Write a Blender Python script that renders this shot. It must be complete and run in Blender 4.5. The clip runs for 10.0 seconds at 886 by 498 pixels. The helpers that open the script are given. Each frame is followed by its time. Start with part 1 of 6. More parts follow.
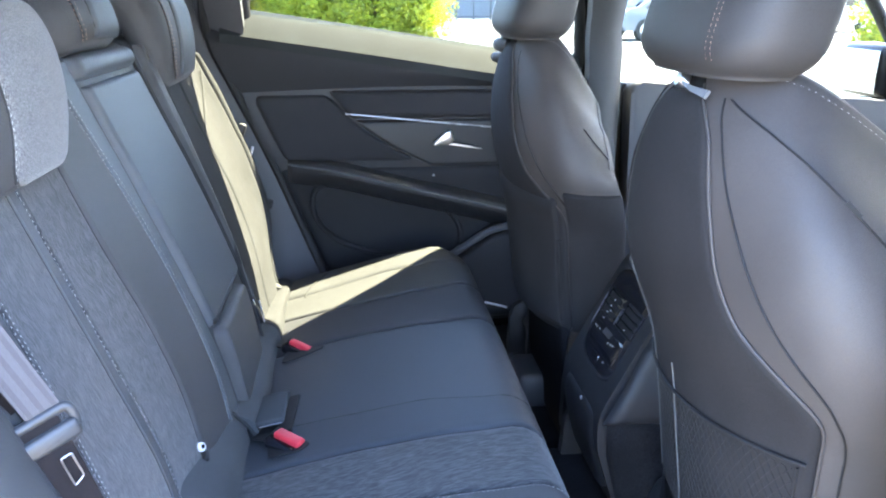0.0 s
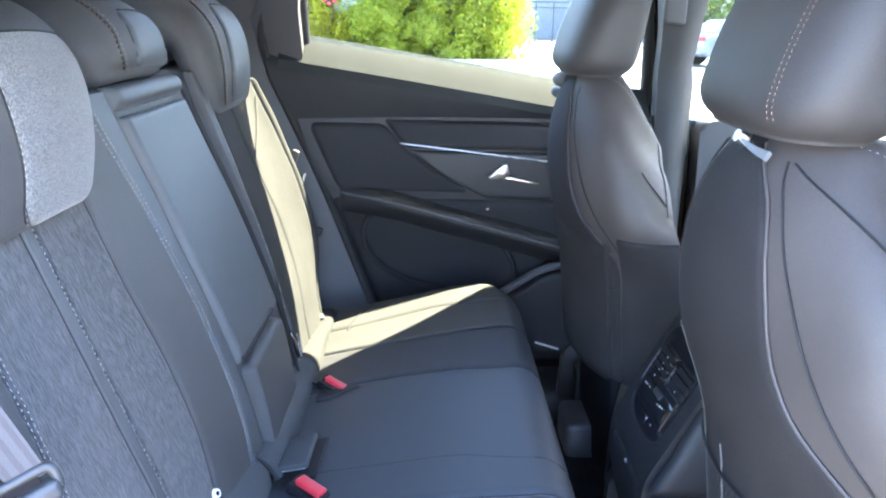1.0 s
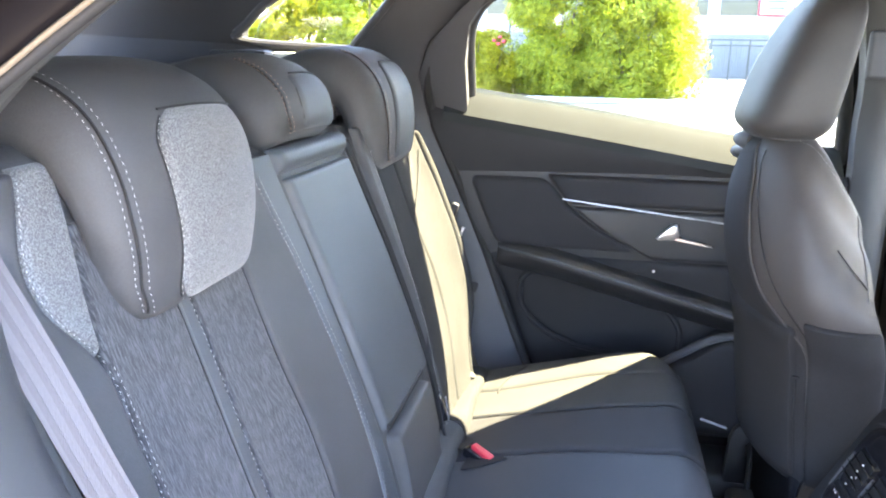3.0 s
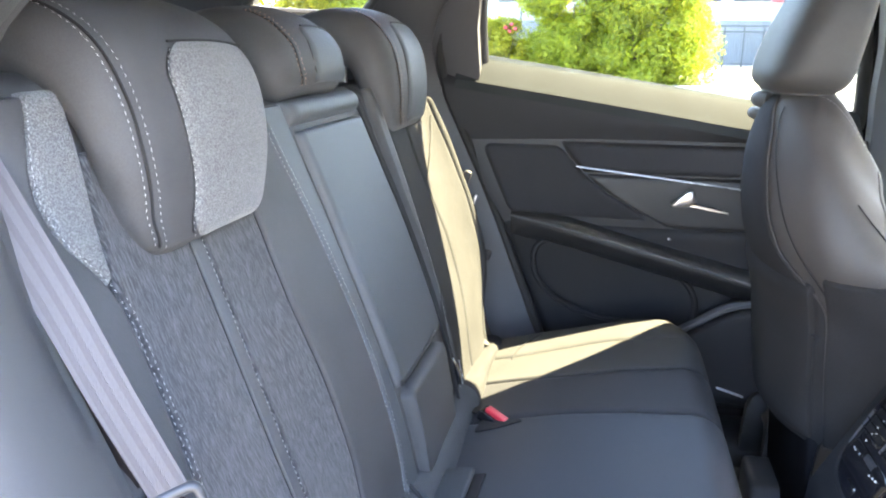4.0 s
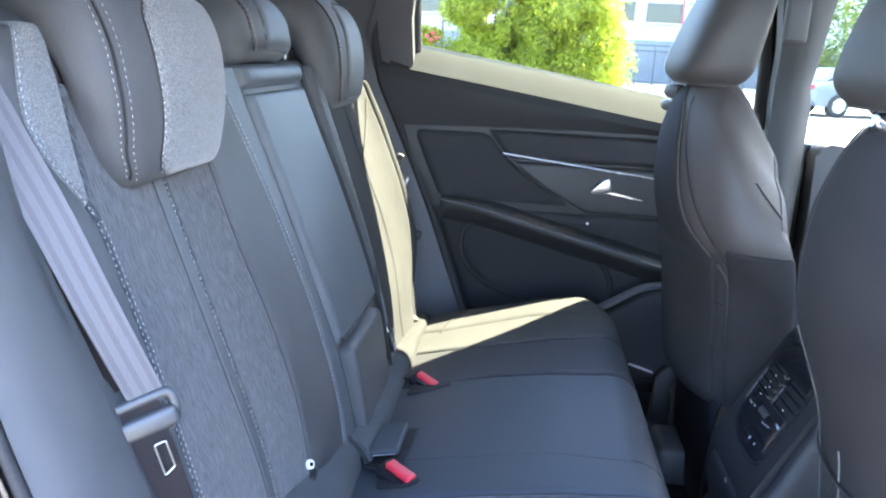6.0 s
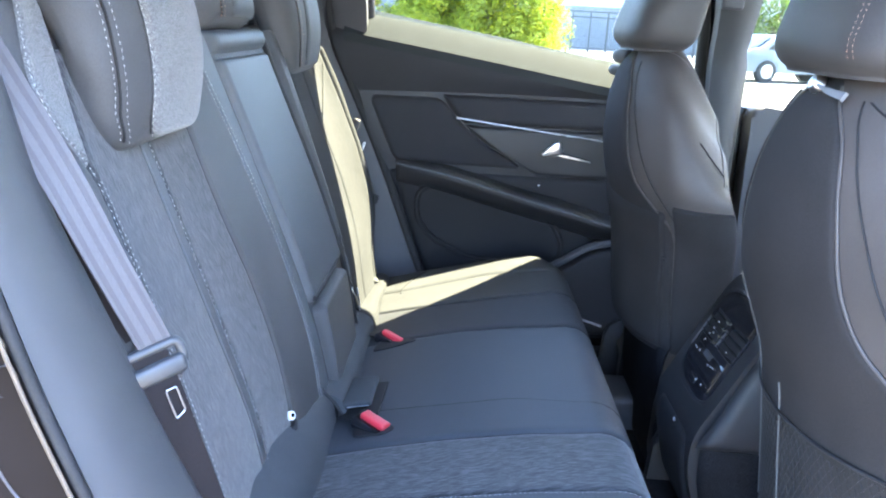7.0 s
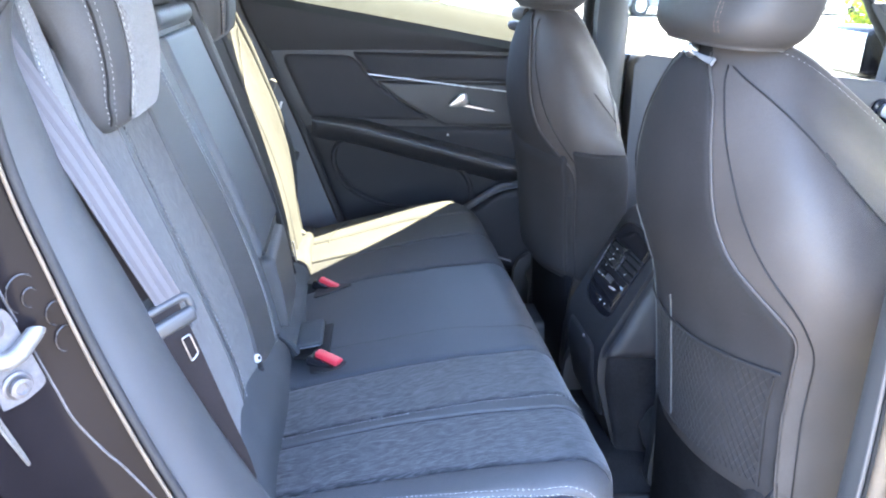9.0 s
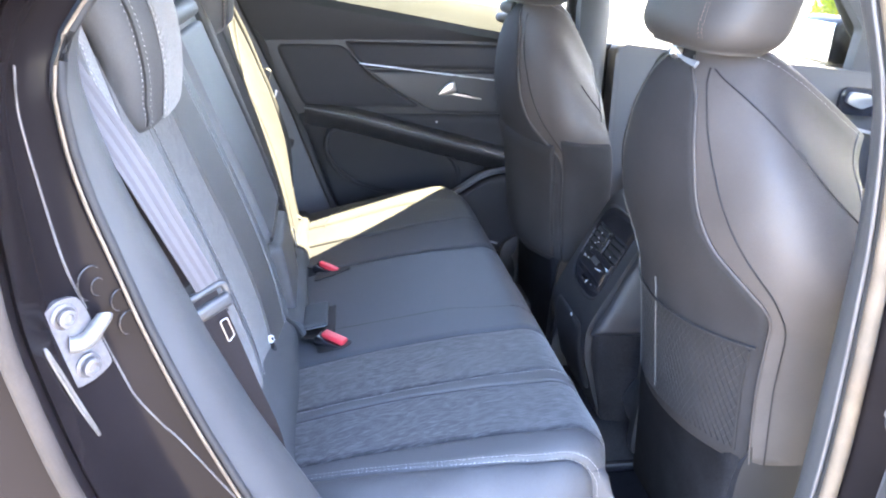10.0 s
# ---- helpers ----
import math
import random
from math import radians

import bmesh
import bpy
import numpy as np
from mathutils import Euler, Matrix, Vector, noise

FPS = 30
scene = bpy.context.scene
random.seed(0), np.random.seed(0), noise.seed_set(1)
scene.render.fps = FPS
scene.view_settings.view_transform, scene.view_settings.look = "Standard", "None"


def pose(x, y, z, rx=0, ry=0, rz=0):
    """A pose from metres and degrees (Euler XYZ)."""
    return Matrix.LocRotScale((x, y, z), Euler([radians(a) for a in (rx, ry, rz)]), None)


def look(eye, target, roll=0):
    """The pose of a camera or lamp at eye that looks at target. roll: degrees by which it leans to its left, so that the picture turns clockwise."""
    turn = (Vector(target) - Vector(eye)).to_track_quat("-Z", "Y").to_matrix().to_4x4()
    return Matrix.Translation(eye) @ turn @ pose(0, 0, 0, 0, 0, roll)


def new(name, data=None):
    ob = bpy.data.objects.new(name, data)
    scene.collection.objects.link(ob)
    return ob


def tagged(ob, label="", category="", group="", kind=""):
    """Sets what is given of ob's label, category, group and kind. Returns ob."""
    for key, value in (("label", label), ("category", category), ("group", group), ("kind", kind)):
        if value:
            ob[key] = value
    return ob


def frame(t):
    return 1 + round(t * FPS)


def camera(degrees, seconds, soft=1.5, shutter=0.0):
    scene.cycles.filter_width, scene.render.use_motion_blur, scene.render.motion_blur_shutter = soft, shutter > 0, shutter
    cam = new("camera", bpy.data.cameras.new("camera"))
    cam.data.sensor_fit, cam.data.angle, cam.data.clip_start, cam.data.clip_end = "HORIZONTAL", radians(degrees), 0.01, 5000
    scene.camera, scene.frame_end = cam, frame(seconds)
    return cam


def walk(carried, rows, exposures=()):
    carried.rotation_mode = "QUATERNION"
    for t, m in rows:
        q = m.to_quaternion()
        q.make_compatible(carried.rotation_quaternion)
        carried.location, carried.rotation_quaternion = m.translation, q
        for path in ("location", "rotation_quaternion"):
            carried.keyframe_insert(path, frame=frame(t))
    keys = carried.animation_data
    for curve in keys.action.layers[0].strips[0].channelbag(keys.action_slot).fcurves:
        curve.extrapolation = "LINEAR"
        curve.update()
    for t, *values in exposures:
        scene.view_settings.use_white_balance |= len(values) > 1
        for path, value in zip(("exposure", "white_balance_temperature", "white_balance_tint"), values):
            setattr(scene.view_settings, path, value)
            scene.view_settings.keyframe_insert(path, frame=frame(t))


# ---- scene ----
cam = camera(59.6, 10.0, soft=2.1)
METRES, EYE, TILT, LEAN, TURN = 0.66, 1.3, -18.0, 0.0, -6.5
ROWS = [
    (0.0, 0.0, 0.0, 0.0, 0.0, 0.0, -0.0),
    (0.5, 0.0398, 0.0508, 0.0235, 2.02, 0.4, -1.14),
    (1.0, 0.0593, 0.0888, 0.0628, 5.03, 1.23, -2.89),
    (1.5, 0.0709, 0.1228, 0.1079, 8.76, 2.08, -4.58),
    (2.0, 0.0674, 0.1533, 0.1449, 12.28, 2.7, -5.54),
    (2.5, 0.042, 0.1712, 0.1533, 15.03, 3.17, -6.2),
    (4.0, 0.0368, 0.1947, 0.0661, 17.45, 2.15, -6.04),
    (4.5, 0.0453, 0.1873, 0.0314, 16.62, 1.8, -5.69),
    (5.0, 0.0464, 0.1608, 0.012, 15.16, 3.1, -5.79),
    (5.5, 0.042, 0.1288, -0.0215, 13.16, 3.92, -6.54),
    (7.0, -0.0163, 0.005, -0.0684, 6.83, 1.52, -5.48),
    (7.5, -0.0362, -0.0531, -0.0629, 3.95, 1.4, -4.43),
    (8.0, -0.0536, -0.1098, -0.0657, 1.62, 0.65, -3.42),
    (8.5, -0.0778, -0.1605, -0.0682, 0.07, -0.73, -2.52),
    (9.0, -0.0985, -0.215, -0.0643, -1.02, -2.16, -1.85),
    (9.5, -0.1261, -0.261, -0.0564, -1.65, -3.2, -2.04),
    (10.0, -0.1665, -0.3339, -0.0445, -2.96, -3.64, -1.61),
]
walk(cam, [(t, pose(0, 0, EYE, TILT, LEAN, TURN) @ pose(METRES * x, METRES * y, METRES * z, 90 + pitch, roll, yaw)) for t, x, y, z, yaw, pitch, roll in ROWS],
     exposures=[(0.0, 5.37, 6050, 16), (1.5, 5.70, 6050, 17), (2.5, 5.83, 6500, 19), (4.0, 5.58, 6900, 17), (5.5, 5.40, 6100, 15), (7.5, 5.55, 6000, 15), (8.5, 5.65, 6000, 16), (10.0, 5.96, 6600, 20)])

# ---- light: one sun, high and ahead of the far side, and a clear sky ----
SUN_TO = Vector((1.74, 1.18, 2.55)).normalized()
world = bpy.data.worlds.new("sky")
scene.world = world
world.use_nodes = True
wn, wl = world.node_tree.nodes, world.node_tree.links
sky = wn.new("ShaderNodeTexSky")
sky.sky_type, sky.sun_disc = "NISHITA", False
sky.sun_elevation = math.asin(SUN_TO.z)
sky.sun_rotation = math.atan2(SUN_TO.x, SUN_TO.y)
wn["Background"].inputs["Strength"].default_value = 0.12
wl.new(sky.outputs[0], wn["Background"].inputs["Color"])
sun_data = bpy.data.lights.new("sun", "SUN")
sun_data.energy, sun_data.angle, sun_data.color = 2.4, radians(0.55), (1.0, 0.95, 0.62)
sun = new("sun", sun_data)
sun.matrix_world = look(SUN_TO * 40, (0, 0, 0))

# ---- materials ----
def ramp(nodes, stops):
    r = nodes.new("ShaderNodeValToRGB")
    r.color_ramp.elements[0].position, r.color_ramp.elements[0].color = stops[0][0], (*stops[0][1], 1)
    r.color_ramp.elements[1].position, r.color_ramp.elements[1].color = stops[-1][0], (*stops[-1][1], 1)
    for p, c in stops[1:-1]:
        r.color_ramp.elements.new(p).color = (*c, 1)
    return r


def surface(name, base, rough=0.5, metal=0.0, var=0.2, vscale=9.0, grain=0.25, gscale=900.0, bump=0.15,
            stretch=(1, 1, 1), coat=0.0, sheen=0.0, spec=0.5, rvar=0.12):
    """A procedural material: broad wear and fine grain in colour, roughness and relief, in metres."""
    m = bpy.data.materials.new(name)
    m.use_nodes = True
    n, l = m.node_tree.nodes, m.node_tree.links
    b = n["Principled BSDF"]
    tc = n.new("ShaderNodeTexCoord")
    mp = n.new("ShaderNodeMapping")
    mp.inputs["Scale"].default_value = stretch
    l.new(tc.outputs["Object"], mp.inputs["Vector"])
    big, fine = n.new("ShaderNodeTexNoise"), n.new("ShaderNodeTexNoise")
    big.inputs["Scale"].default_value, big.inputs["Detail"].default_value = vscale, 5
    fine.inputs["Scale"].default_value, fine.inputs["Detail"].default_value = gscale, 3
    l.new(tc.outputs["Object"], big.inputs["Vector"])
    l.new(mp.outputs[0], fine.inputs["Vector"])
    lo, hi = [max(c * (1 - var), 0) for c in base], [min(c * (1 + var), 1) for c in base]
    r1 = ramp(n, [(0.3, lo), (0.7, hi)])
    l.new(big.outputs["Fac"], r1.inputs["Fac"])
    r2 = ramp(n, [(0.3, [1 - grain] * 3), (0.7, [1 + 0 * grain] * 3)])
    l.new(fine.outputs["Fac"], r2.inputs["Fac"])
    mix = n.new("ShaderNodeMix")
    mix.data_type, mix.blend_type = "RGBA", "MULTIPLY"
    mix.inputs["Factor"].default_value = 1.0
    l.new(r1.outputs[0], mix.inputs[6])
    l.new(r2.outputs[0], mix.inputs[7])
    l.new(mix.outputs[2], b.inputs["Base Color"])
    rr = n.new("ShaderNodeMapRange")
    rr.inputs["To Min"].default_value, rr.inputs["To Max"].default_value = max(rough - rvar, 0.02), min(rough + rvar, 1)
    l.new(big.outputs["Fac"], rr.inputs["Value"])
    l.new(rr.outputs[0], b.inputs["Roughness"])
    if bump:
        bp = n.new("ShaderNodeBump")
        bp.inputs["Strength"].default_value, bp.inputs["Distance"].default_value = bump, 0.001
        l.new(fine.outputs["Fac"], bp.inputs["Height"])
        l.new(bp.outputs[0], b.inputs["Normal"])
    b.inputs["Metallic"].default_value = metal
    b.inputs["Coat Weight"].default_value = coat
    b.inputs["Sheen Weight"].default_value = sheen
    b.inputs["Specular IOR Level"].default_value = spec
    return m


def ribbed(name, base, light, axis_scale, stretch, sheen=0.16):
    """Melange cloth: light threads in broken ribs on a dark ground."""
    m = surface(name, base, 0.92, var=0.15, vscale=14, grain=0.5, gscale=700, bump=0.5, stretch=stretch, sheen=sheen, spec=0.2)
    n, l = m.node_tree.nodes, m.node_tree.links
    b = n["Principled BSDF"]
    tc = n.new("ShaderNodeTexCoord")
    mp = n.new("ShaderNodeMapping")
    mp.inputs["Scale"].default_value = axis_scale
    l.new(tc.outputs["Object"], mp.inputs["Vector"])
    thread = n.new("ShaderNodeTexNoise")
    thread.inputs["Scale"].default_value, thread.inputs["Detail"].default_value = 1.0, 2
    l.new(mp.outputs[0], thread.inputs["Vector"])
    r = ramp(n, [(0.46, (0, 0, 0)), (0.60, (1, 1, 1))])
    l.new(thread.outputs["Fac"], r.inputs["Fac"])
    old = b.inputs["Base Color"].links[0].from_socket
    mix = n.new("ShaderNodeMix")
    mix.data_type = "RGBA"
    l.new(r.outputs[0], mix.inputs["Factor"])
    l.new(old, mix.inputs[6])
    mix.inputs[7].default_value = (*light, 1)
    l.new(mix.outputs[2], b.inputs["Base Color"])
    return m


def pane_material(name, tint, gloss=0.03):
    m = bpy.data.materials.new(name)
    m.use_nodes = True
    n, l = m.node_tree.nodes, m.node_tree.links
    n.remove(n["Principled BSDF"])
    clear, shine, mix, fr = (n.new("ShaderNodeBsdfTransparent"), n.new("ShaderNodeBsdfGlossy"), n.new("ShaderNodeMixShader"),
                             n.new("ShaderNodeFresnel"))
    clear.inputs[0].default_value = (*tint, 1)
    shine.inputs["Roughness"].default_value = gloss
    fr.inputs["IOR"].default_value = 1.45
    l.new(fr.outputs[0], mix.inputs[0])
    l.new(clear.outputs[0], mix.inputs[1])
    l.new(shine.outputs[0], mix.inputs[2])
    l.new(mix.outputs[0], n["Material Output"].inputs["Surface"])
    return m


LEATHER = surface("black grained leather", (0.055, 0.055, 0.057), 0.62, var=0.18, vscale=11, grain=0.3, gscale=1300, bump=0.3, spec=0.26)
# Same black leather, smoother; the slate tint holds its bluish reflection.
LEATHER_SOFT = surface("smooth leather, blue reflection in its slate", (0.056, 0.062, 0.069), 0.56, var=0.14, vscale=7, grain=0.25, gscale=1500, bump=0.2, spec=0.36)
CLOTH = ribbed("charcoal ribbed cloth", (0.034, 0.035, 0.038), (0.071, 0.071, 0.074), (85, 1050, 85), (1, 1, 0.2))
CLOTH_FLAT = ribbed("charcoal ribbed cushion cloth", (0.027, 0.0275, 0.029), (0.060, 0.060, 0.062), (62, 820, 62), (0.2, 1, 1))
FELT = ribbed("grey melange cloth", (0.088, 0.088, 0.089), (0.170, 0.170, 0.169), (900, 900, 760), (1, 1, 1))
THREAD = surface("white stitching thread", (0.42, 0.415, 0.405), 0.7, var=0.1, bump=0)
THREAD_COPPER = surface("copper stitching thread", (0.50, 0.33, 0.25), 0.7, var=0.1, bump=0)
DOORTOP = surface("dark soft door top", (0.0155, 0.0158, 0.019), 0.75, var=0.15, vscale=6, grain=0.3, gscale=1600, bump=0.3, spec=0.3)
PLASTIC = surface("dark moulded plastic", (0.0090, 0.0093, 0.0118), 0.6, var=0.15, vscale=6, grain=0.3, gscale=1600, bump=0.3)
DOORPLASTIC = surface("black moulded door plastic", (0.0042, 0.0042, 0.0062), 0.72, var=0.18, vscale=6, grain=0.3, gscale=1600, bump=0.3, spec=0.35)
PLASTIC_SOFT = surface("slate soft-touch plastic", (0.038, 0.039, 0.045), 0.60, var=0.12, vscale=5, grain=0.25, gscale=1800, bump=0.2)
PILLAR = surface("slate grey pillar plastic", (0.038, 0.039, 0.041), 0.58, var=0.1, vscale=5, grain=0.2, gscale=1500, bump=0.25)
DOORCLOTH = surface("dark door cloth", (0.0088, 0.0088, 0.0118), 0.9, var=0.15, vscale=12, grain=0.45, gscale=800, bump=0.3)
RUBBER = surface("black door seal rubber", (0.016, 0.016, 0.017), 0.7, var=0.25, vscale=20, grain=0.3, gscale=600, bump=0.15, spec=0.25)
PAINT = surface("black car paint", (0.010, 0.0085, 0.009), 0.12, var=0.3, vscale=4, grain=0.1, gscale=1500, bump=0.0, coat=0.0, spec=0.22, rvar=0.05)
GLOSS = surface("piano black plastic", (0.012, 0.012, 0.015), 0.1, var=0.3, vscale=20, bump=0.0, rvar=0.05)
# Lifted slate base carries the sky reflected on the console pad.
PADGLOSS = surface("glossy plastic, reflection in its slate", (0.13, 0.14, 0.155), 0.25, var=0.1, vscale=20, bump=0.0, rvar=0.05)
GAPCLOTH = surface("slate gap cloth", (0.056, 0.060, 0.064), 0.92, var=0.12, vscale=10, grain=0.3, gscale=900, bump=0.25, spec=0.15)
FARCLOTH = surface("charcoal cloth of the far place", (0.047, 0.047, 0.0465), 0.9, var=0.15, vscale=14, grain=0.45, gscale=800, bump=0.4, spec=0.2)
FARBACK = surface("charcoal cloth of the far backrest", (0.034, 0.034, 0.0345), 0.92, var=0.15, vscale=14, grain=0.45, gscale=800, bump=0.4, spec=0.12)
# Darker copies of the two bench leathers, since less light reaches the cushion.
CUSHION_SOFT = surface("smooth slate leather darkened for less light", (0.036, 0.040, 0.047), 0.55, var=0.14, vscale=7, grain=0.25, gscale=1500, bump=0.2, spec=0.30)
CUSHION = surface("black leather darkened for less light", (0.032, 0.032, 0.035), 0.66, var=0.18, vscale=11, grain=0.3, gscale=1300, bump=0.3, spec=0.2)
FRONTLEATHER = surface("black front seat leather", (0.054, 0.048, 0.046), 0.60, var=0.2, vscale=9, grain=0.35, gscale=1300, bump=0.35, spec=0.38)
HEADLEATHER = surface("black headrest leather", (0.040, 0.0385, 0.039), 0.58, var=0.18, vscale=9, grain=0.35, gscale=1300, bump=0.3, spec=0.32)
WELT = surface("slate leather strip", (0.068, 0.070, 0.073), 0.6, var=0.12, vscale=10, grain=0.25, gscale=1500, bump=0.2, spec=0.3)
SATIN = surface("satin silver plastic", (0.27, 0.27, 0.28), 0.3, metal=0.2, var=0.08, bump=0)
HOUSING = surface("grey moulded buckle plastic", (0.030, 0.031, 0.033), 0.45, var=0.15, vscale=30, grain=0.2, gscale=1500, bump=0.1)
# Tan on the jamb's seal lip holds warm light bounced off the paving.
TANSEAL = surface("tan seal edge with warm bounce", (0.105, 0.080, 0.056), 0.8, var=0.25, vscale=30, bump=0.1)
LEDGE = surface("dark window ledge plastic", (0.0235, 0.0265, 0.0285), 0.95, var=0.15, vscale=8, grain=0.25, gscale=1500, bump=0.2, spec=0.12)
DUSTY = surface("dusty dark rubber", (0.034, 0.028, 0.024), 0.85, var=0.25, vscale=25, bump=0.1, spec=0.2)
JAMB = surface("black painted jamb", (0.007, 0.0058, 0.0063), 0.16, var=0.3, vscale=5, grain=0.1, gscale=1500, bump=0.0, spec=0.055, rvar=0.06)
PIPING_GLINT = surface("pale slate piping and edge highlight", (0.095, 0.09, 0.09), 0.5, var=0.1, vscale=20, bump=0.1)
# Black-brown carries the shade on the grey belt's rear and lower strands.
SHADEWEB = surface("belt webbing with shade in its brown", (0.012, 0.0095, 0.0098), 0.8, var=0.15, vscale=20, grain=0.3, gscale=900, bump=0.3, spec=0.12)
CHROME = surface("satin chrome", (0.42, 0.42, 0.43), 0.33, metal=1.0, var=0.08, bump=0.0, rvar=0.08)
GHOST = surface("dark tone of mirrored rings", (0.022, 0.020, 0.021), 0.35, var=0.3, vscale=60, bump=0.1, gscale=300)
STRIKER = surface("dull plated steel", (0.085, 0.08, 0.083), 0.45, metal=0.2, var=0.25, vscale=60, bump=0.1, gscale=300)
ZINC = surface("greased zinc steel", (0.15, 0.147, 0.142), 0.5, metal=0.5, var=0.2, vscale=60, bump=0.1, gscale=300)
RED = surface("red buckle plastic", (0.55, 0.028, 0.045), 0.45, var=0.12, vscale=40, bump=0.05)
WEB = surface("grey belt webbing", (0.057, 0.053, 0.058), 0.7, var=0.06, vscale=20, grain=0.14, gscale=900, bump=0.2, stretch=(1, 1, 0.25))
WEB_BAND = surface("darker webbing rib", (0.041, 0.037, 0.041), 0.7, var=0.06, vscale=20, grain=0.14, gscale=900, bump=0.2, stretch=(1, 1, 0.25))
BACKCLOTH = surface("black seat-back cloth", (0.0205, 0.0195, 0.0208), 0.9, var=0.2, vscale=14, grain=0.4, gscale=700, bump=0.4, spec=0.2)
CARPET = surface("black carpet", (0.016, 0.016, 0.018), 0.97, var=0.3, vscale=18, grain=0.6, gscale=420, bump=0.9, spec=0.05)
HEADLINER = surface("grey headliner cloth", (0.30, 0.29, 0.28), 0.95, var=0.08, vscale=8, grain=0.25, gscale=700, bump=0.3, spec=0.15)
WHITE = surface("white print", (0.75, 0.75, 0.74), 0.6, var=0.08, bump=0)
GLASS = pane_material("lightly tinted car glass", (0.70, 0.73, 0.71))
PRIVACY = pane_material("tinted rear glass", (0.30, 0.33, 0.34))
MIRROR = surface("mirror glass", (0.85, 0.86, 0.86), 0.04, metal=1.0, var=0.03, bump=0, rvar=0.02)


# ---- mesh tools ----
def finish(bm, smooth=40):
    bmesh.ops.recalc_face_normals(bm, faces=bm.faces)
    for f in bm.faces:
        f.smooth = True
    for e in bm.edges:
        if len(e.link_faces) == 2 and e.calc_face_angle(0) > radians(smooth):
            e.smooth = False
    return bm


def thing(name, at, label, category, group="", kind=""):
    ob = new(name)
    ob.empty_display_size = 0.05
    ob.location = at
    return tagged(ob, label, category, group, kind)


def part(name, bm, material, parent=None, label="", smooth=40):
    """Links a bmesh, built in the world's metres, as one mesh object under a thing or a part."""
    if bm.faces:
        finish(bm, smooth)
    me = bpy.data.meshes.new(name)
    bm.to_mesh(me)
    bm.free()
    me.materials.append(material)
    ob = new(name, me)
    if parent is not None:
        ob.parent = parent
        top = parent
        base = Vector(parent.location)
        while top.parent is not None:
            top = top.parent
            base = Vector(top.location)
        ob.matrix_parent_inverse = Matrix.Translation(-base) if parent is top else Matrix.Identity(4)
    if label:
        ob["label"] = label
    return ob


def lerp(table, t):
    """Smooth reading of a short table of (t, value)."""
    xs, ys = zip(*table)
    return float(np.interp(t, xs, ys))


def soft(table, t, r=0.03):
    return sum(lerp(table, t + d * r) for d in (-1, -0.5, 0, 0.5, 1)) / 5


def grid_bm(rows, closed=False, cap=False):
    bm = bmesh.new()
    vs = [[bm.verts.new(p) for p in row] for row in rows]
    for a, b in zip(vs, vs[1:]):
        n = len(a)
        for i in range(n if closed else n - 1):
            j = (i + 1) % n
            bm.faces.new((a[i], a[j], b[j], b[i]))
    if cap and closed:
        bm.faces.new(vs[0][::-1])
        bm.faces.new(vs[-1])
    return bm


def normal_of(S, a, b, ref, e=1e-3):
    n = (S(a + e, b) - S(a - e, b)).cross(S(a, b + e) - S(a, b - e)).normalized()
    return n if n.dot(ref) > 0 else -n


def val(f, b):
    return f(b) if callable(f) else f


def panel(S, a0, a1, b0, b1, ref, H=0.010, w=0.022, drop=0.008, na=22, nb=36, corner=0.0, puff=0.0):
    """An upholstered panel on the surface S(a, b): full in the middle, sunk at its seams."""
    ref = Vector(ref)
    rows = []
    for j in range(nb + 1):
        tb = 0.5 - 0.5 * math.cos(math.pi * j / nb)
        b = b0 + (b1 - b0) * tb
        lo, hi = val(a0, b), val(a1, b)
        if corner:
            d = min(abs(b - b0), abs(b1 - b))
            if d < corner:
                cut = corner - math.sqrt(max(corner ** 2 - (corner - d) ** 2, 0))
                lo, hi = lo + cut, hi - cut
        row = []
        db = min(abs(b - b0), abs(b1 - b))
        for i in range(na + 1):
            ta = 0.5 - 0.5 * math.cos(math.pi * i / na)
            a = lo + (hi - lo) * ta
            da = min(abs(a - lo), abs(hi - a))
            k = 1.0
            for d in (da, db):
                q = 1 - min(d / w, 1)
                k *= math.sqrt(max(1 - q * q, 0))
            h = -drop + (H + drop) * k + puff * math.sin(math.pi * ta) * math.sin(math.pi * tb)
            row.append(S(a, b) + normal_of(S, a, b, ref) * h)
        rows.append(row)
    return grid_bm(rows)


def tube(points, r, n=8, closed=False):
    pts = [Vector(p) for p in points]
    rows = []
    up = Vector((0.13, 0.21, 0.97))
    for i, p in enumerate(pts):
        q0, q1 = pts[max(i - 1, 0)], pts[min(i + 1, len(pts) - 1)]
        t = (q1 - q0).normalized()
        u = t.cross(up)
        if u.length < 0.1:
            u = t.cross(Vector((1, 0, 0)))
        u.normalize()
        v = t.cross(u)
        rr = val(r, i / max(len(pts) - 1, 1))
        rows.append([p + u * math.cos(k * 2 * math.pi / n) * rr + v * math.sin(k * 2 * math.pi / n) * rr for k in range(n)])
    return grid_bm(rows, closed=True, cap=True)


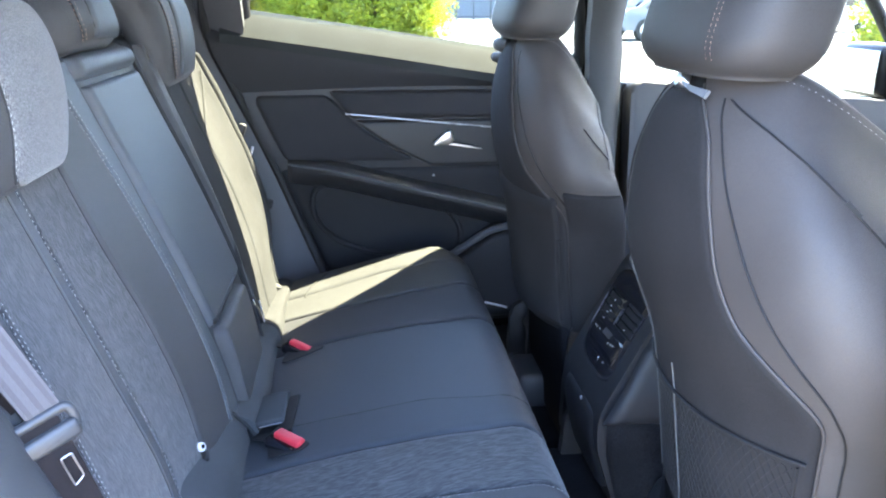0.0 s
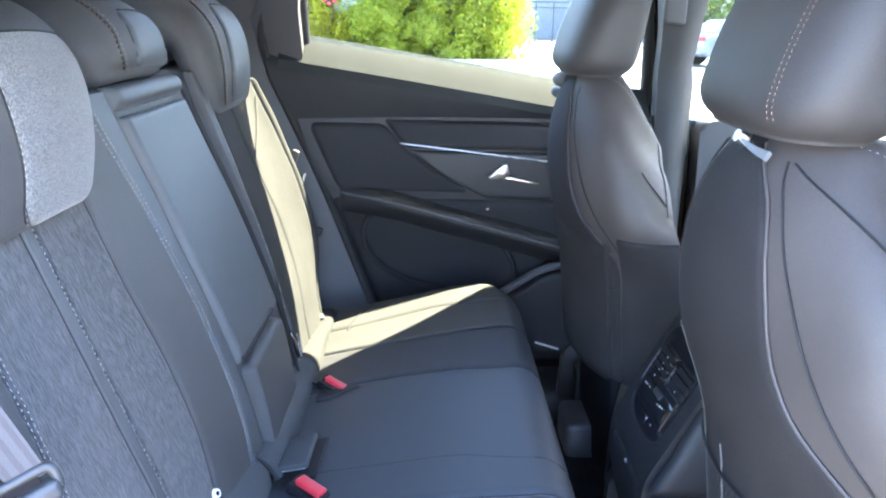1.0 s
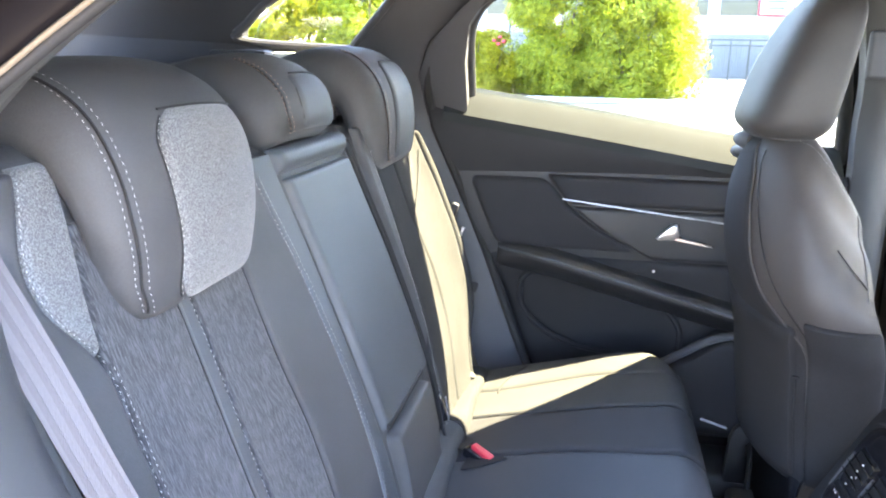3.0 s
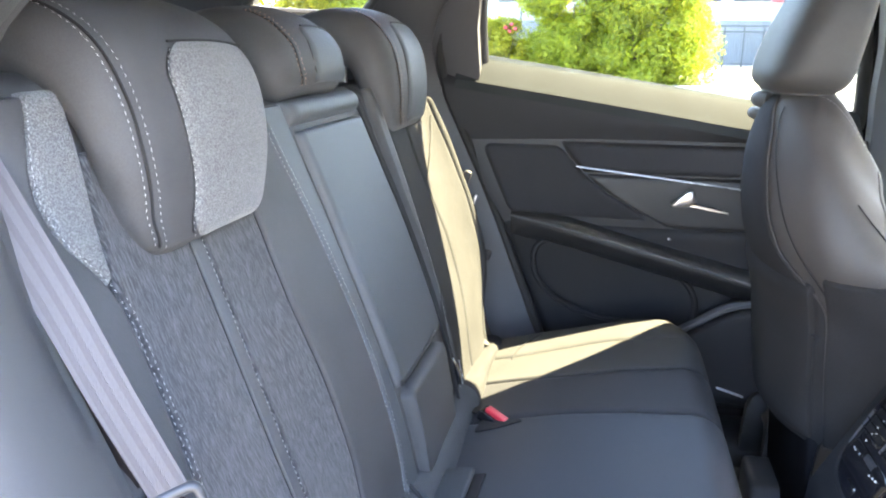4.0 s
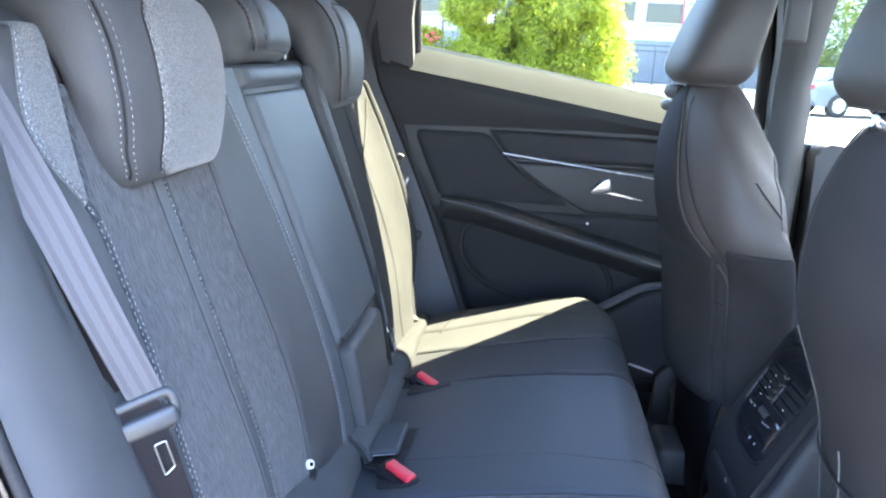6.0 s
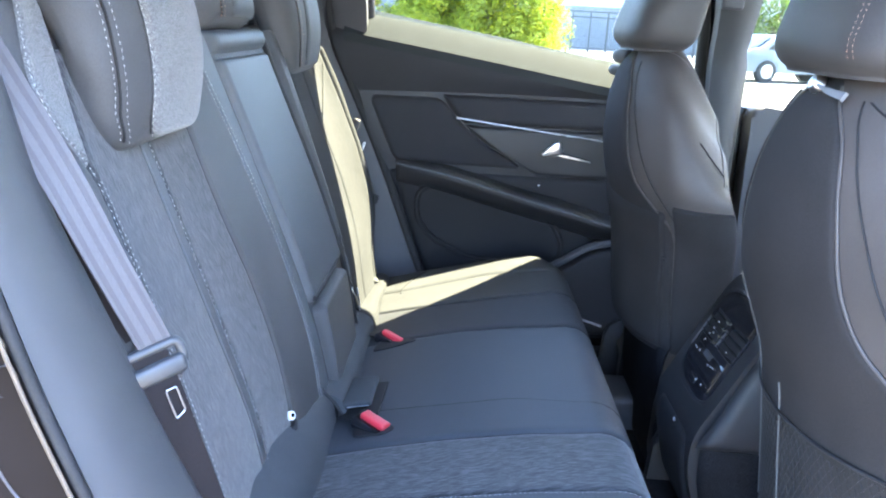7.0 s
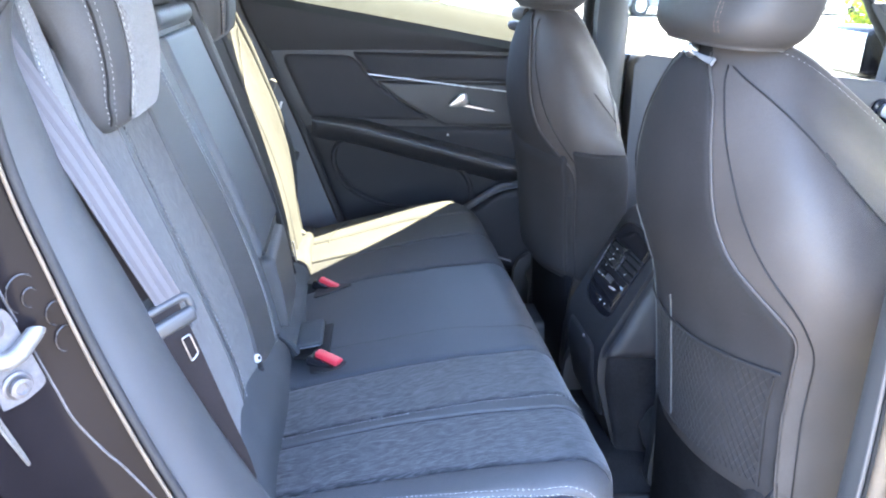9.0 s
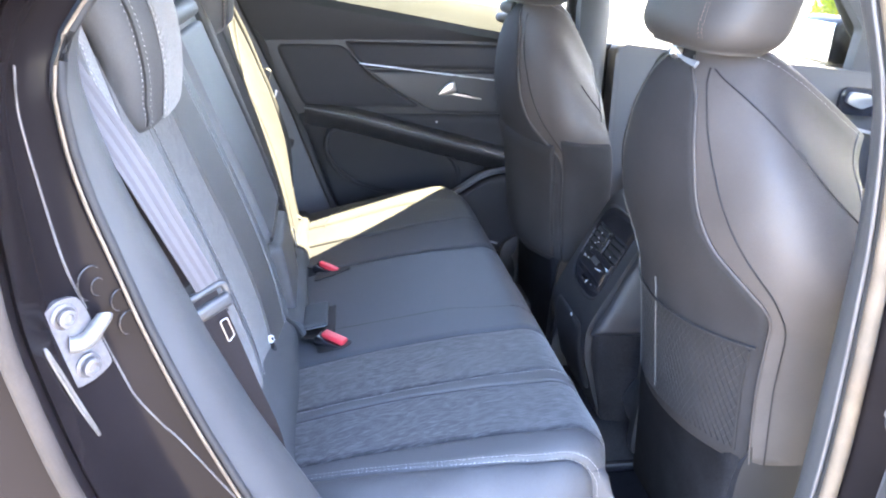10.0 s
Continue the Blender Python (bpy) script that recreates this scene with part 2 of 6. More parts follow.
def ribbon(points, sides, width, thick, n_edge=2):
    """A strap: a flat band with rounded edges. sides: the direction across the band at each point."""
    pts = [Vector(p) for p in points]
    rows = []
    for i, p in enumerate(pts):
        t = (pts[min(i + 1, len(pts) - 1)] - pts[max(i - 1, 0)]).normalized()
        s = Vector(sides[i] if isinstance(sides, list) else sides)
        s = (s - t * s.dot(t)).normalized()
        m = t.cross(s)
        w, h = (width[i] if isinstance(width, list) else width) / 2, thick / 2
        rows.append([p + s * x + m * y for x, y in ((-w, 0), (-w * 0.97, -h), (0, -h), (w * 0.97, -h), (w, 0), (w * 0.97, h), (0, h), (-w * 0.97, h))])
    return grid_bm(rows, closed=True, cap=True)


def smooth_path(points, n=24):
    """Catmull-Rom through the points."""
    p = [Vector(q) for q in points]
    p = [2 * p[0] - p[1]] + p + [2 * p[-1] - p[-2]]
    out = []
    for i in range(1, len(p) - 2):
        for k in range(n):
            t = k / n
            a, b, c, d = p[i - 1], p[i], p[i + 1], p[i + 2]
            out.append(0.5 * ((2 * b) + (c - a) * t + (2 * a - 5 * b + 4 * c - d) * t * t + (3 * b - a - 3 * c + d) * t ** 3))
    out.append(p[-2])
    return out


def stitches(points, normals, length=0.0042, gap=0.0026, r=0.0008, lift=0.0008):
    """A row of single thread stitches along a line that lies on a surface."""
    bm = bmesh.new()
    pts = [Vector(p) for p in points]
    acc, nxt = 0.0, 0.0
    for i in range(len(pts) - 1):
        a, b = pts[i], pts[i + 1]
        seg = (b - a).length
        if seg < 1e-7:
            continue
        t = (b - a) / seg
        n = Vector(normals[i])
        s = t.cross(n).normalized()
        while nxt < acc + seg:
            c = a + t * (nxt - acc) + n * lift
            e0, e1 = c - t * length / 2, c + t * length / 2
            ring = [bm.verts.new(c + s * r), bm.verts.new(c + n * r), bm.verts.new(c - s * r), bm.verts.new(c - n * r)]
            t0, t1 = bm.verts.new(e0 - n * r), bm.verts.new(e1 - n * r)
            for k in range(4):
                bm.faces.new((ring[k], ring[(k + 1) % 4], t1))
                bm.faces.new((ring[(k + 1) % 4], ring[k], t0))
            nxt += length + gap
        acc += seg
    return bm


def on(S, ab, ref, h=0.0):
    """Points and normals of the surface S along a list of (a, b)."""
    ps, ns = [], []
    for a, b in ab:
        n = normal_of(S, a, b, Vector(ref))
        ps.append(S(a, b) + n * h)
        ns.append(n)
    return ps, ns


def rbox(c, size, bevel=0.006, seg=2, rot=None):
    bm = bmesh.new()
    bmesh.ops.create_cube(bm, size=1.0)
    bmesh.ops.scale(bm, vec=size, verts=bm.verts)
    if bevel:
        bmesh.ops.bevel(bm, geom=bm.edges[:], offset=min(bevel, min(size) * 0.45), segments=seg, profile=0.5, affect="EDGES")
    m = Matrix.Translation(c) @ (rot.to_4x4() if rot is not None else Matrix.Identity(4))
    bmesh.ops.transform(bm, matrix=m, verts=bm.verts)
    return bm


def rotz(rx=0, ry=0, rz=0):
    return Euler([radians(a) for a in (rx, ry, rz)]).to_matrix()


def prism(outline, axis, lo, hi, bevel=0.0, seg=3, fn=None):
    """A 2D outline extruded along an axis (0 x, 1 y, 2 z), its two end rims rounded."""
    bm = bmesh.new()

    def P(u, v, h):
        return {0: (h, u, v), 1: (u, h, v), 2: (u, v, h)}[axis]
    A = [bm.verts.new(P(u, v, lo)) for u, v in outline]
    B = [bm.verts.new(P(u, v, hi)) for u, v in outline]
    n = len(A)
    fa, fb = bm.faces.new(A), bm.faces.new(B[::-1])
    for i in range(n):
        bm.faces.new((A[i], B[i], B[(i + 1) % n], A[(i + 1) % n]))
    if bevel:
        bmesh.ops.bevel(bm, geom=list(fa.edges) + list(fb.edges), offset=bevel, segments=seg, profile=0.5, affect="EDGES", clamp_overlap=True)
    if fn:
        for v in bm.verts:
            v.co = fn(v.co)
    return bm


def rounded(outline, r=0.02, n=5):
    """Rounds the corners of a 2D outline."""
    out = []
    m = len(outline)
    for i in range(m):
        p0, p, p1 = (Vector((*outline[k % m], 0)) for k in (i - 1, i, i + 1))
        d0, d1 = (p0 - p), (p1 - p)
        c = min(r, d0.length * 0.45, d1.length * 0.45)
        a, b = p + d0.normalized() * c, p + d1.normalized() * c
        for k in range(n + 1):
            t = k / n
            q = a * (1 - t) ** 2 + p * 2 * t * (1 - t) + b * t * t
            out.append((q.x, q.y))
    return out


def slab(outer, inner=None):
    """A solid sheet between two grids of points of the same shape."""
    bm = bmesh.new()
    A = [[bm.verts.new(p) for p in row] for row in outer]
    B = [[bm.verts.new(p) for p in row] for row in inner]
    R, C = len(A), len(A[0])
    for i in range(R - 1):
        for j in range(C - 1):
            bm.faces.new((A[i][j], A[i][j + 1], A[i + 1][j + 1], A[i + 1][j]))
            bm.faces.new((B[i][j], B[i + 1][j], B[i + 1][j + 1], B[i][j + 1]))
    for j in range(C - 1):
        bm.faces.new((A[0][j], B[0][j], B[0][j + 1], A[0][j + 1]))
        bm.faces.new((A[-1][j], A[-1][j + 1], B[-1][j + 1], B[-1][j]))
    for i in range(R - 1):
        bm.faces.new((A[i][0], A[i + 1][0], B[i + 1][0], B[i][0]))
        bm.faces.new((A[i][-1], B[i][-1], B[i + 1][-1], A[i + 1][-1]))
    return bm


def sheet(points_a, points_b, nrm, thick, bulge=0.0, n=8):
    """A curved solid sheet spanned between two lines; bulge: how far its middle swells along nrm."""
    nrm = Vector(nrm)
    rows = []
    for a, b in zip(points_a, points_b):
        a, b = Vector(a), Vector(b)
        rows.append([a.lerp(b, k / n) + nrm * bulge * math.sin(math.pi * k / n) for k in range(n + 1)])
    return slab(rows, [[p - nrm * thick for p in r] for r in rows])


def lathe(profile, n=24, m=Matrix.Identity(4)):
    rows = [[m @ Vector((r * math.cos(k * 2 * math.pi / n), r * math.sin(k * 2 * math.pi / n), z)) for k in range(n)] for r, z in profile]
    return grid_bm(rows, closed=True, cap=True)

# ---- rear bench: backrest ----
XB = [(0.60, -0.165), (0.66, -0.185), (0.70, -0.197), (0.78, -0.212), (0.85, -0.232), (0.95, -0.267), (1.05, -0.306), (1.15, -0.342), (1.24, -0.372), (1.32, -0.40)]


def bolster(y):
    return 0.006 * math.exp(-((y - 0.590) / 0.035) ** 2) - 0.040 * max(0.0, (0.590 - y) / 0.05) ** 2 + 0.026 * math.exp(-((y - 1.775) / 0.060) ** 2) - 0.019 * math.exp(-((y - 0.835) / 0.155) ** 2)


def SB(y, z):
    """The face of the rear backrest."""
    return Vector((soft(XB, z) + bolster(y), y, z))


EDGE_A = [(0.66, 0.604), (0.80, 0.612), (0.89, 0.620), (0.94, 0.626), (1.0, 0.636), (1.06, 0.640), (1.10, 0.640), (1.118, 0.637), (1.146, 0.604), (1.173, 0.590), (1.209, 0.592), (1.247, 0.617), (1.28, 0.632)]
FELT_R = [(1.10, 0.640), (1.118, 0.641), (1.14, 0.644), (1.166, 0.651), (1.202, 0.661), (1.236, 0.668), (1.28, 0.674)]
SEAM_1 = [(0.66, 0.768), (0.80, 0.775), (0.90, 0.769), (0.97, 0.770), (1.04, 0.775), (1.115, 0.776), (1.25, 0.772)]
SEAM_2 = [(0.66, 0.895), (0.76, 0.910), (0.83, 0.918), (0.92, 0.919), (1.0, 0.912), (1.12, 0.913), (1.25, 0.905)]
SEAM_3 = [(0.66, 1.018), (0.77, 1.034), (0.86, 1.037), (0.92, 1.039), (0.98, 1.036), (1.06, 1.030), (1.113, 1.020), (1.19, 1.0), (1.25, 0.99)]
MID_L = [(0.66, 1.085), (0.80, 1.078), (0.96, 1.072), (1.08, 1.070), (1.20, 1.054), (1.25, 1.050)]
MID_R = [(0.66, 1.345), (0.80, 1.345), (1.04, 1.350), (1.21, 1.318), (1.25, 1.312)]
FAR_I = [(0.66, 1.395), (0.80, 1.385), (0.87, 1.412), (0.97, 1.430), (1.07, 1.448), (1.25, 1.445)]
FAR_1 = [(0.66, 1.488), (0.75, 1.512), (0.80, 1.536), (0.85, 1.556), (0.93, 1.572), (1.0, 1.561), (1.04, 1.554), (1.12, 1.556), (1.25, 1.56)]
FAR_A = [(0.66, 1.640), (0.73, 1.660), (0.80, 1.715), (0.87, 1.742), (0.98, 1.757), (1.08, 1.752), (1.15, 1.738), (1.25, 1.725)]


def line(table, off=0.0):
    return lambda z: soft(table, z, 0.02) + off


def line_on(table, z0, z1, off=0.0, h=0.004, n=90, S=None, ref=(1, 0, 0)):
    S = S or SB
    return on(S, [(soft(table, z0 + (z1 - z0) * k / n, 0.02) + off, z0 + (z1 - z0) * k / n) for k in range(n + 1)], ref, h)


def slab_back(y0, y1, z0=0.56, z1=1.215, inset=0.004):
    prof = [(soft(XB, z) - inset, z) for z in np.linspace(z0, z1, 16)]
    back = [(x - 0.105, z) for x, z in prof]
    out = prof + [(prof[-1][0] - 0.02, z1 + 0.014), (back[-1][0] + 0.02, z1 + 0.014)] + back[::-1]
    return prism(out, 1, y0, y1, 0.014, 3)


ref_f = (1, 0, 0)
rear = thing("rear_seat", (0.0, 1.16, 0.40), "charcoal cloth and black leather three-place rear bench seat", "car seat")
wide = part("backrest", slab_back(0.630, 1.03, 0.60, 1.215, 0.028), LEATHER, rear, "wide backrest in ribbed charcoal cloth and black leather")
part("side_core", slab_back(0.548, 0.655, 0.60), LEATHER, wide)
part("armrest_housing", slab_back(1.005, 1.388, 0.60), LEATHER, wide)
part("shoulder", slab_back(0.552, 0.700, 1.15, 1.262), LEATHER, wide, "raised leather shoulder")
part("side_bolster", panel(SB, 0.545, line(EDGE_A), 0.685, 1.262, ref_f, 0.008, 0.006, 0.005, 24, 56), LEATHER, wide, "smooth black leather side bolster")
part("shoulder_panel", panel(SB, lambda z: min(soft(EDGE_A, z, 0.008) + 0.001, soft(FELT_R, z, 0.01) - 0.002), line(FELT_R), 1.116, 1.264, ref_f, 0.0085, 0.008, 0.004, 18, 34), FELT, wide, "light grey melange cloth")
part("outer_cloth_panel", panel(SB, lambda z: soft(EDGE_A, z, 0.008) + 0.001 if z < 1.112 else soft(FELT_R, z, 0.01) + 0.001, line(SEAM_1), 0.690, 1.215, ref_f, 0.007, 0.006, 0.004, 30, 70), CLOTH, wide, "ribbed charcoal cloth")
part("welt_strip", panel(SB, line(SEAM_1, 0.0015), line(SEAM_1, 0.0245), 0.690, 1.215, ref_f, 0.0065, 0.003, 0.003, 14, 50), WELT, wide, "narrow slate leather strip")
part("inner_cloth_panel", panel(SB, line(SEAM_1, 0.0250), line(SEAM_2), 0.690, 1.215, ref_f, 0.007, 0.005, 0.004, 30, 50), CLOTH, wide, "ribbed charcoal cloth")
part("inner_leather_panel", panel(SB, line(SEAM_2, 0.002), line(SEAM_3), 0.690, 1.215, ref_f, 0.008, 0.006, 0.004, 30, 50), LEATHER, wide)
part("edge_leather_panel", panel(SB, line(SEAM_3, 0.001), line(MID_L), 0.690, 1.225, ref_f, 0.008, 0.005, 0.006, 16, 50), LEATHER_SOFT, wide)
for name, tab, z0, z1, off in (("stitching", EDGE_A, 0.70, 1.105, 0.005), ("stitching", EDGE_A, 0.70, 1.105, -0.003), ("stitching", SEAM_1, 0.70, 1.18, 0.0188),
                               ("stitching", SEAM_3, 0.66, 1.20, -0.005), ("stitching", SEAM_3, 0.66, 1.20, 0.006)):
    ps, ns = line_on(tab, z0, z1, off, 0.0082)
    tagged(part(name, stitches(ps, ns, 0.0036, 0.0026, 0.00032), THREAD, wide, "white contrast stitching"), kind="stuff")
ps, ns = line_on(EDGE_A, 1.112, 1.255, -0.002, 0.0085)
tagged(part("stitching", stitches(ps, ns, 0.0036, 0.0026, 0.00040), THREAD, wide), kind="stuff")

# the middle: an armrest that folds down out of the backrest


def SBm(y, z):
    return SB(y, z) + Vector((0.010, 0, 0))


arm = part("armrest", panel(SBm, line(MID_L, 0.001), line(MID_R, -0.001), 0.66, 1.225, ref_f, -0.004, 0.012, 0.016, 22, 40), LEATHER, rear, "slate leather fold-down armrest, upright")
part("armrest_face", panel(SBm, line(MID_L, 0.008), line(MID_R, -0.012), 0.835, 1.192, ref_f, 0.006, 0.008, 0.016, 26, 44), LEATHER_SOFT, arm, "smooth leather face, tinted slate for its blue reflection")
part("top_roll", panel(SBm, line(MID_L, 0.002), line(MID_R, -0.002), 1.197, 1.230, ref_f, 0.010, 0.014, 0.01, 22, 14), LEATHER_SOFT, arm, "rolled leather top edge")


def SBt(y, z):
    return SB(y, z) + Vector((0.024 - 0.012 * (0.84 - z) / 0.2, 0, 0))


part("pull_flap", panel(SBt, line(MID_L, 0.010), line(MID_R, -0.050), 0.662, 0.834, ref_f, 0.004, 0.010, 0.020, 24, 30, corner=0.016), LEATHER, arm, "black leather pull flap at the foot")
ps, ns = on(SBm, [(soft(MID_L, 0.84, 0.02) + 0.012 + 0.20 * k / 20, 0.842) for k in range(21)], ref_f, 0.004)
part("flap_gap", tube(ps, 0.0045, 8), RUBBER, arm, "dark gap above the pull flap")
for off, rr in ((-0.006, 0.0030), (0.010, 0.0022), (0.030, 0.0026)):
    ps, ns = line_on(MID_R, 0.68, 1.21, off, 0.014 if off < 0 else 0.006)
    part("piping", tube(ps, rr, 6), RUBBER, arm, "dark piping beside the armrest")

far = part("backrest", slab_back(1.398, 1.765, 0.60), LEATHER, rear, "narrow black leather backrest, half in sunlight")
part("edge_strip", panel(SB, 1.400, line(FAR_I, -0.001), 0.62, 1.225, ref_f, 0.010, 0.008, 0.004, 12, 36), LEATHER, far, "rounded leather edge strip")
part("inner_cloth_panel", panel(SB, line(FAR_I), line(FAR_1), 0.62, 1.225, ref_f, 0.008, 0.008, 0.003, 20, 40), FARBACK, far)
part("outer_cloth_panel", panel(SB, line(FAR_1, 0.001), line(FAR_A), 0.62, 1.215, ref_f, 0.009, 0.008, 0.002, 22, 40), FARBACK, far)
part("side_bolster", panel(SB, line(FAR_A, 0.0005), lambda z: soft([(0.64, 1.665), (0.73, 1.680), (0.80, 1.735), (0.87, 1.766), (0.98, 1.780), (1.10, 1.778), (1.20, 1.748)], z, 0.02), 0.64, 1.19, ref_f, 0.010, 0.010, 0.002, 16, 40), FARBACK, far, "black bolster in full sun")
ps, ns = line_on(FAR_1, 0.66, 1.2, 0.0, 0.0050)
part("piping", tube(ps, 0.0020, 6), RUBBER, far, "dark seam piping")
ps, ns = line_on(FAR_I, 0.64, 1.2, 0.0, 0.003)
part("piping", tube(ps, 0.0024, 6), RUBBER, far, "dark seam piping")
ps, ns = on(SB, [(soft([(0, 1.722), (0.4, 1.690), (0.7, 1.640), (1, 1.556)], k / 16, 0.06), 1.150 - 0.108 * k / 16) for k in range(17)], ref_f, 0.0118)
part("seam", tube(ps, 0.0013, 6), RUBBER, far, "slanting seam")
for y, z in ((1.757, 0.850),):
    part("belt_slit", rbox(SB(y, z) + Vector((0.006, 0, 0)), (0.020, 0.012, 0.022), 0.004, 2, rotz(0, 18, 0)), RUBBER, far, "small dark notch in the bolster edge")
ps, ns = line_on(FAR_I, 0.66, 1.2, -0.014, 0.0105)
tagged(part("stitching", stitches(ps, ns, 0.0036, 0.0024, 0.0004), THREAD, far), kind="stuff")

# seams of the backrests laid in as fine dark cords
for tab in (SEAM_1, SEAM_2):
    ps, ns = line_on(tab, 0.70, 1.2, 0.0008, 0.0045)
    part("seam_cord", tube(ps, 0.0011, 6), RUBBER, wide)

# the badge that marks the child-seat anchor
BADGE = Matrix.Translation((-0.2115, 0.901, 0.7480)) @ Vector((0.80, -0.42, 0.43)).to_track_quat("Z", "X").to_matrix().to_4x4()
badge = part("anchor_badge", lathe([(0.0060, -0.006), (0.0060, 0.002), (0.005, 0.003), (0.0, 0.003)], 20, BADGE), WHITE, wide, "round white child-seat anchor badge")
part("badge_print", lathe([(0.0030, 0.002), (0.0030, 0.0035), (0.0, 0.0035)], 12, BADGE), GLOSS, badge)

# ---- rear headrests: soft blocks, the outer two hook over the backrest ----
TAPER = [(1.10, 0.88), (1.16, 0.93), (1.22, 1.0), (1.28, 1.04), (1.36, 1.05)]
HOOK = [(-0.333, 1.147, 0.024), (-0.330, 1.185, 0.025), (-0.332, 1.222, 0.026), (-0.342, 1.256, 0.030), (-0.364, 1.286, 0.036), (-0.400, 1.298, 0.043), (-0.440, 1.300, 0.043), (-0.472, 1.298, 0.038)]
BLOCK = [(-0.382, 1.268, 0.040), (-0.390, 1.280, 0.043), (-0.412, 1.292, 0.048), (-0.445, 1.297, 0.050), (-0.478, 1.297, 0.044)]
FARHOOK = [(-0.345, 1.176, 0.033), (-0.343, 1.210, 0.034), (-0.347, 1.248, 0.036), (-0.360, 1.284, 0.040), (-0.390, 1.308, 0.046), (-0.435, 1.313, 0.047), (-0.475, 1.308, 0.042)]


def headrest(label, spine, y0, y1, taper, end_r, patch_mat, p0, p1, zb, zt, seams, thread, seam_label):
    """spine: the bent middle line in side view, as x, z and half thickness, from the lip up and back."""
    mid, half, bow = (y0 + y1) / 2, (y1 - y0) / 2, 0.016
    round_r = 0.060 if taper else 0.034
    line3 = smooth_path([Vector(q) for q in spine], 5)
    foot = line3[0].y - line3[0].z

    def wide_at(z):
        return soft(TAPER, z, 0.02) if taper else 1.0

    def swell(t):
        """Share of the full thickness: 1 along the middle, falling round the ends."""
        q = max(0.0, abs(t) * half - (half - end_r)) / end_r
        return math.sqrt(max(0.0, 1 - min(q, 1.0) ** 2))

    def lifted(t, z):
        """Rounds the lower corners in front view."""
        q = min(1.0, max(0.0, abs(t) * half - (half - round_r)) / round_r)
        return round_r * 0.75 * (1 - math.sqrt(1 - q * q)) * min(1.0, max(0.0, foot + 0.105 - z) / 0.09)

    def section(k):
        """Closed side outline with its thickness scaled by k."""
        front, back = [], []
        for i, q in enumerate(line3):
            d = (line3[min(i + 1, len(line3) - 1)] - line3[max(i - 1, 0)]).xy.normalized()
            n = Vector((d.y, -d.x))
            front.append(q.xy + n * q.z * k)
            back.append(q.xy - n * q.z * k)

        def cap(q, d, sgn):
            n = Vector((d.y, -d.x))
            return [q.xy + (n * math.cos(a) + d * math.sin(a)) * q.z * k * sgn for a in np.linspace(0, math.pi, 9)[1:-1]]
        d0 = (line3[1] - line3[0]).xy.normalized()
        d1 = (line3[-1] - line3[-2]).xy.normalized()
        return front + cap(line3[-1], d1, 1) + back[::-1] + cap(line3[0], d0, -1)
    rows = []
    for u in [math.copysign(1 - (1 - abs(w)) ** 1.6, w) for w in np.linspace(-1, 1, 41)]:
        k = max(swell(u), 0.02)
        f = bow * u * u
        rows.append([Vector((p.x - f, mid + half * u * wide_at(p.y), p.y - 0.010 * u * u + lifted(u, p.y))) for p in section(k)])
    top = part("headrest", grid_bm(rows, closed=True, cap=True), LEATHER, rear, label, 75)
    full = section(1.0)[:len(line3)]
    lip = [line3[0].xy + Vector((math.cos(a), math.sin(a))) * line3[0].z for a in np.linspace(-1.45, -0.1, 8)]
    face = sorted((p.y, p.x) for p in lip + full if p.x > spine[-2][0])
    depth = spine[1][2]

    def S(y, z):
        t = (y - mid) / (half * wide_at(z))
        return Vector((soft(face, z, 0.006) - bow * t * t + 0.001 - depth * (1 - swell(t)), y, z - 0.010 * t * t + lifted(t, z)))
    felt = patch_mat is FELT
    part("face_patch", panel(S, p0, p1, zb, zt, ref_f, 0.003, 0.009, 0.003, 30, 40, corner=0.038 if felt else 0.016), patch_mat, top,
         "grey melange cloth patch" if felt else "smooth leather patch")
    zs = np.linspace(zb + 0.010, zt - 0.006, 60)
    ps, ns = on(S, [(val(p0, z) - 0.0045 + 0.026 * max(0, (z - zt + 0.03) / 0.03) ** 2 + 0.020 * max(0, (zb + 0.03 - z) / 0.03) ** 2, z) for z in zs], ref_f, 0.0024)
    if felt:
        tagged(part("stitching", stitches(ps, ns, 0.0043, 0.0024, 0.00034), thread, top, "white contrast stitching"), kind="stuff")
    part("seam", tube([q - n * 0.0030 + Vector((0, 0.0026, 0)) for q, n in zip(ps, ns)], 0.0012, 6), RUBBER, top, "dark outline of the patch")
    ys = np.linspace(val(p0, zt) + 0.014, val(p1, zt) - 0.012, 14)
    ps, ns = on(S, [(y, zt - 0.001) for y in ys], ref_f, 0.0012)
    part("seam", tube(ps, 0.0012, 6), RUBBER, top, "dark outline of the patch")
    z_hi = face[-1][0] - 0.004

    def edge_line(off, z):
        """A seam that follows the end of the block and curls in at its foot."""
        return mid - (half - off - 0.012 * max(0.0, (zb + 0.035 - z) / 0.035) ** 2) * wide_at(z)
    for off in seams:
        ps, ns = on(S, [(edge_line(off, z), z) for z in np.linspace(zb + 0.006, z_hi, 70)], (1, -0.5, 0.2), 0.0020)
        tagged(part("stitching", stitches(ps, ns, 0.0043, 0.0024, 0.00034), thread, top, seam_label), kind="stuff")
    c0 = sum(seams) / len(seams)
    ps, ns = on(S, [(edge_line(c0, z), z) for z in np.linspace(zb + 0.004, z_hi, 60)], (1, -0.5, 0.2), 0.0004)
    part("seam", tube(ps, 0.0015, 6), RUBBER, top)
    for q in (-0.05, 0.05):
        part("post", tube([(-0.43, mid + q, 1.16), (-0.435, mid + q, 1.27)], 0.006, 12), CHROME, top, "chrome post")
    return top


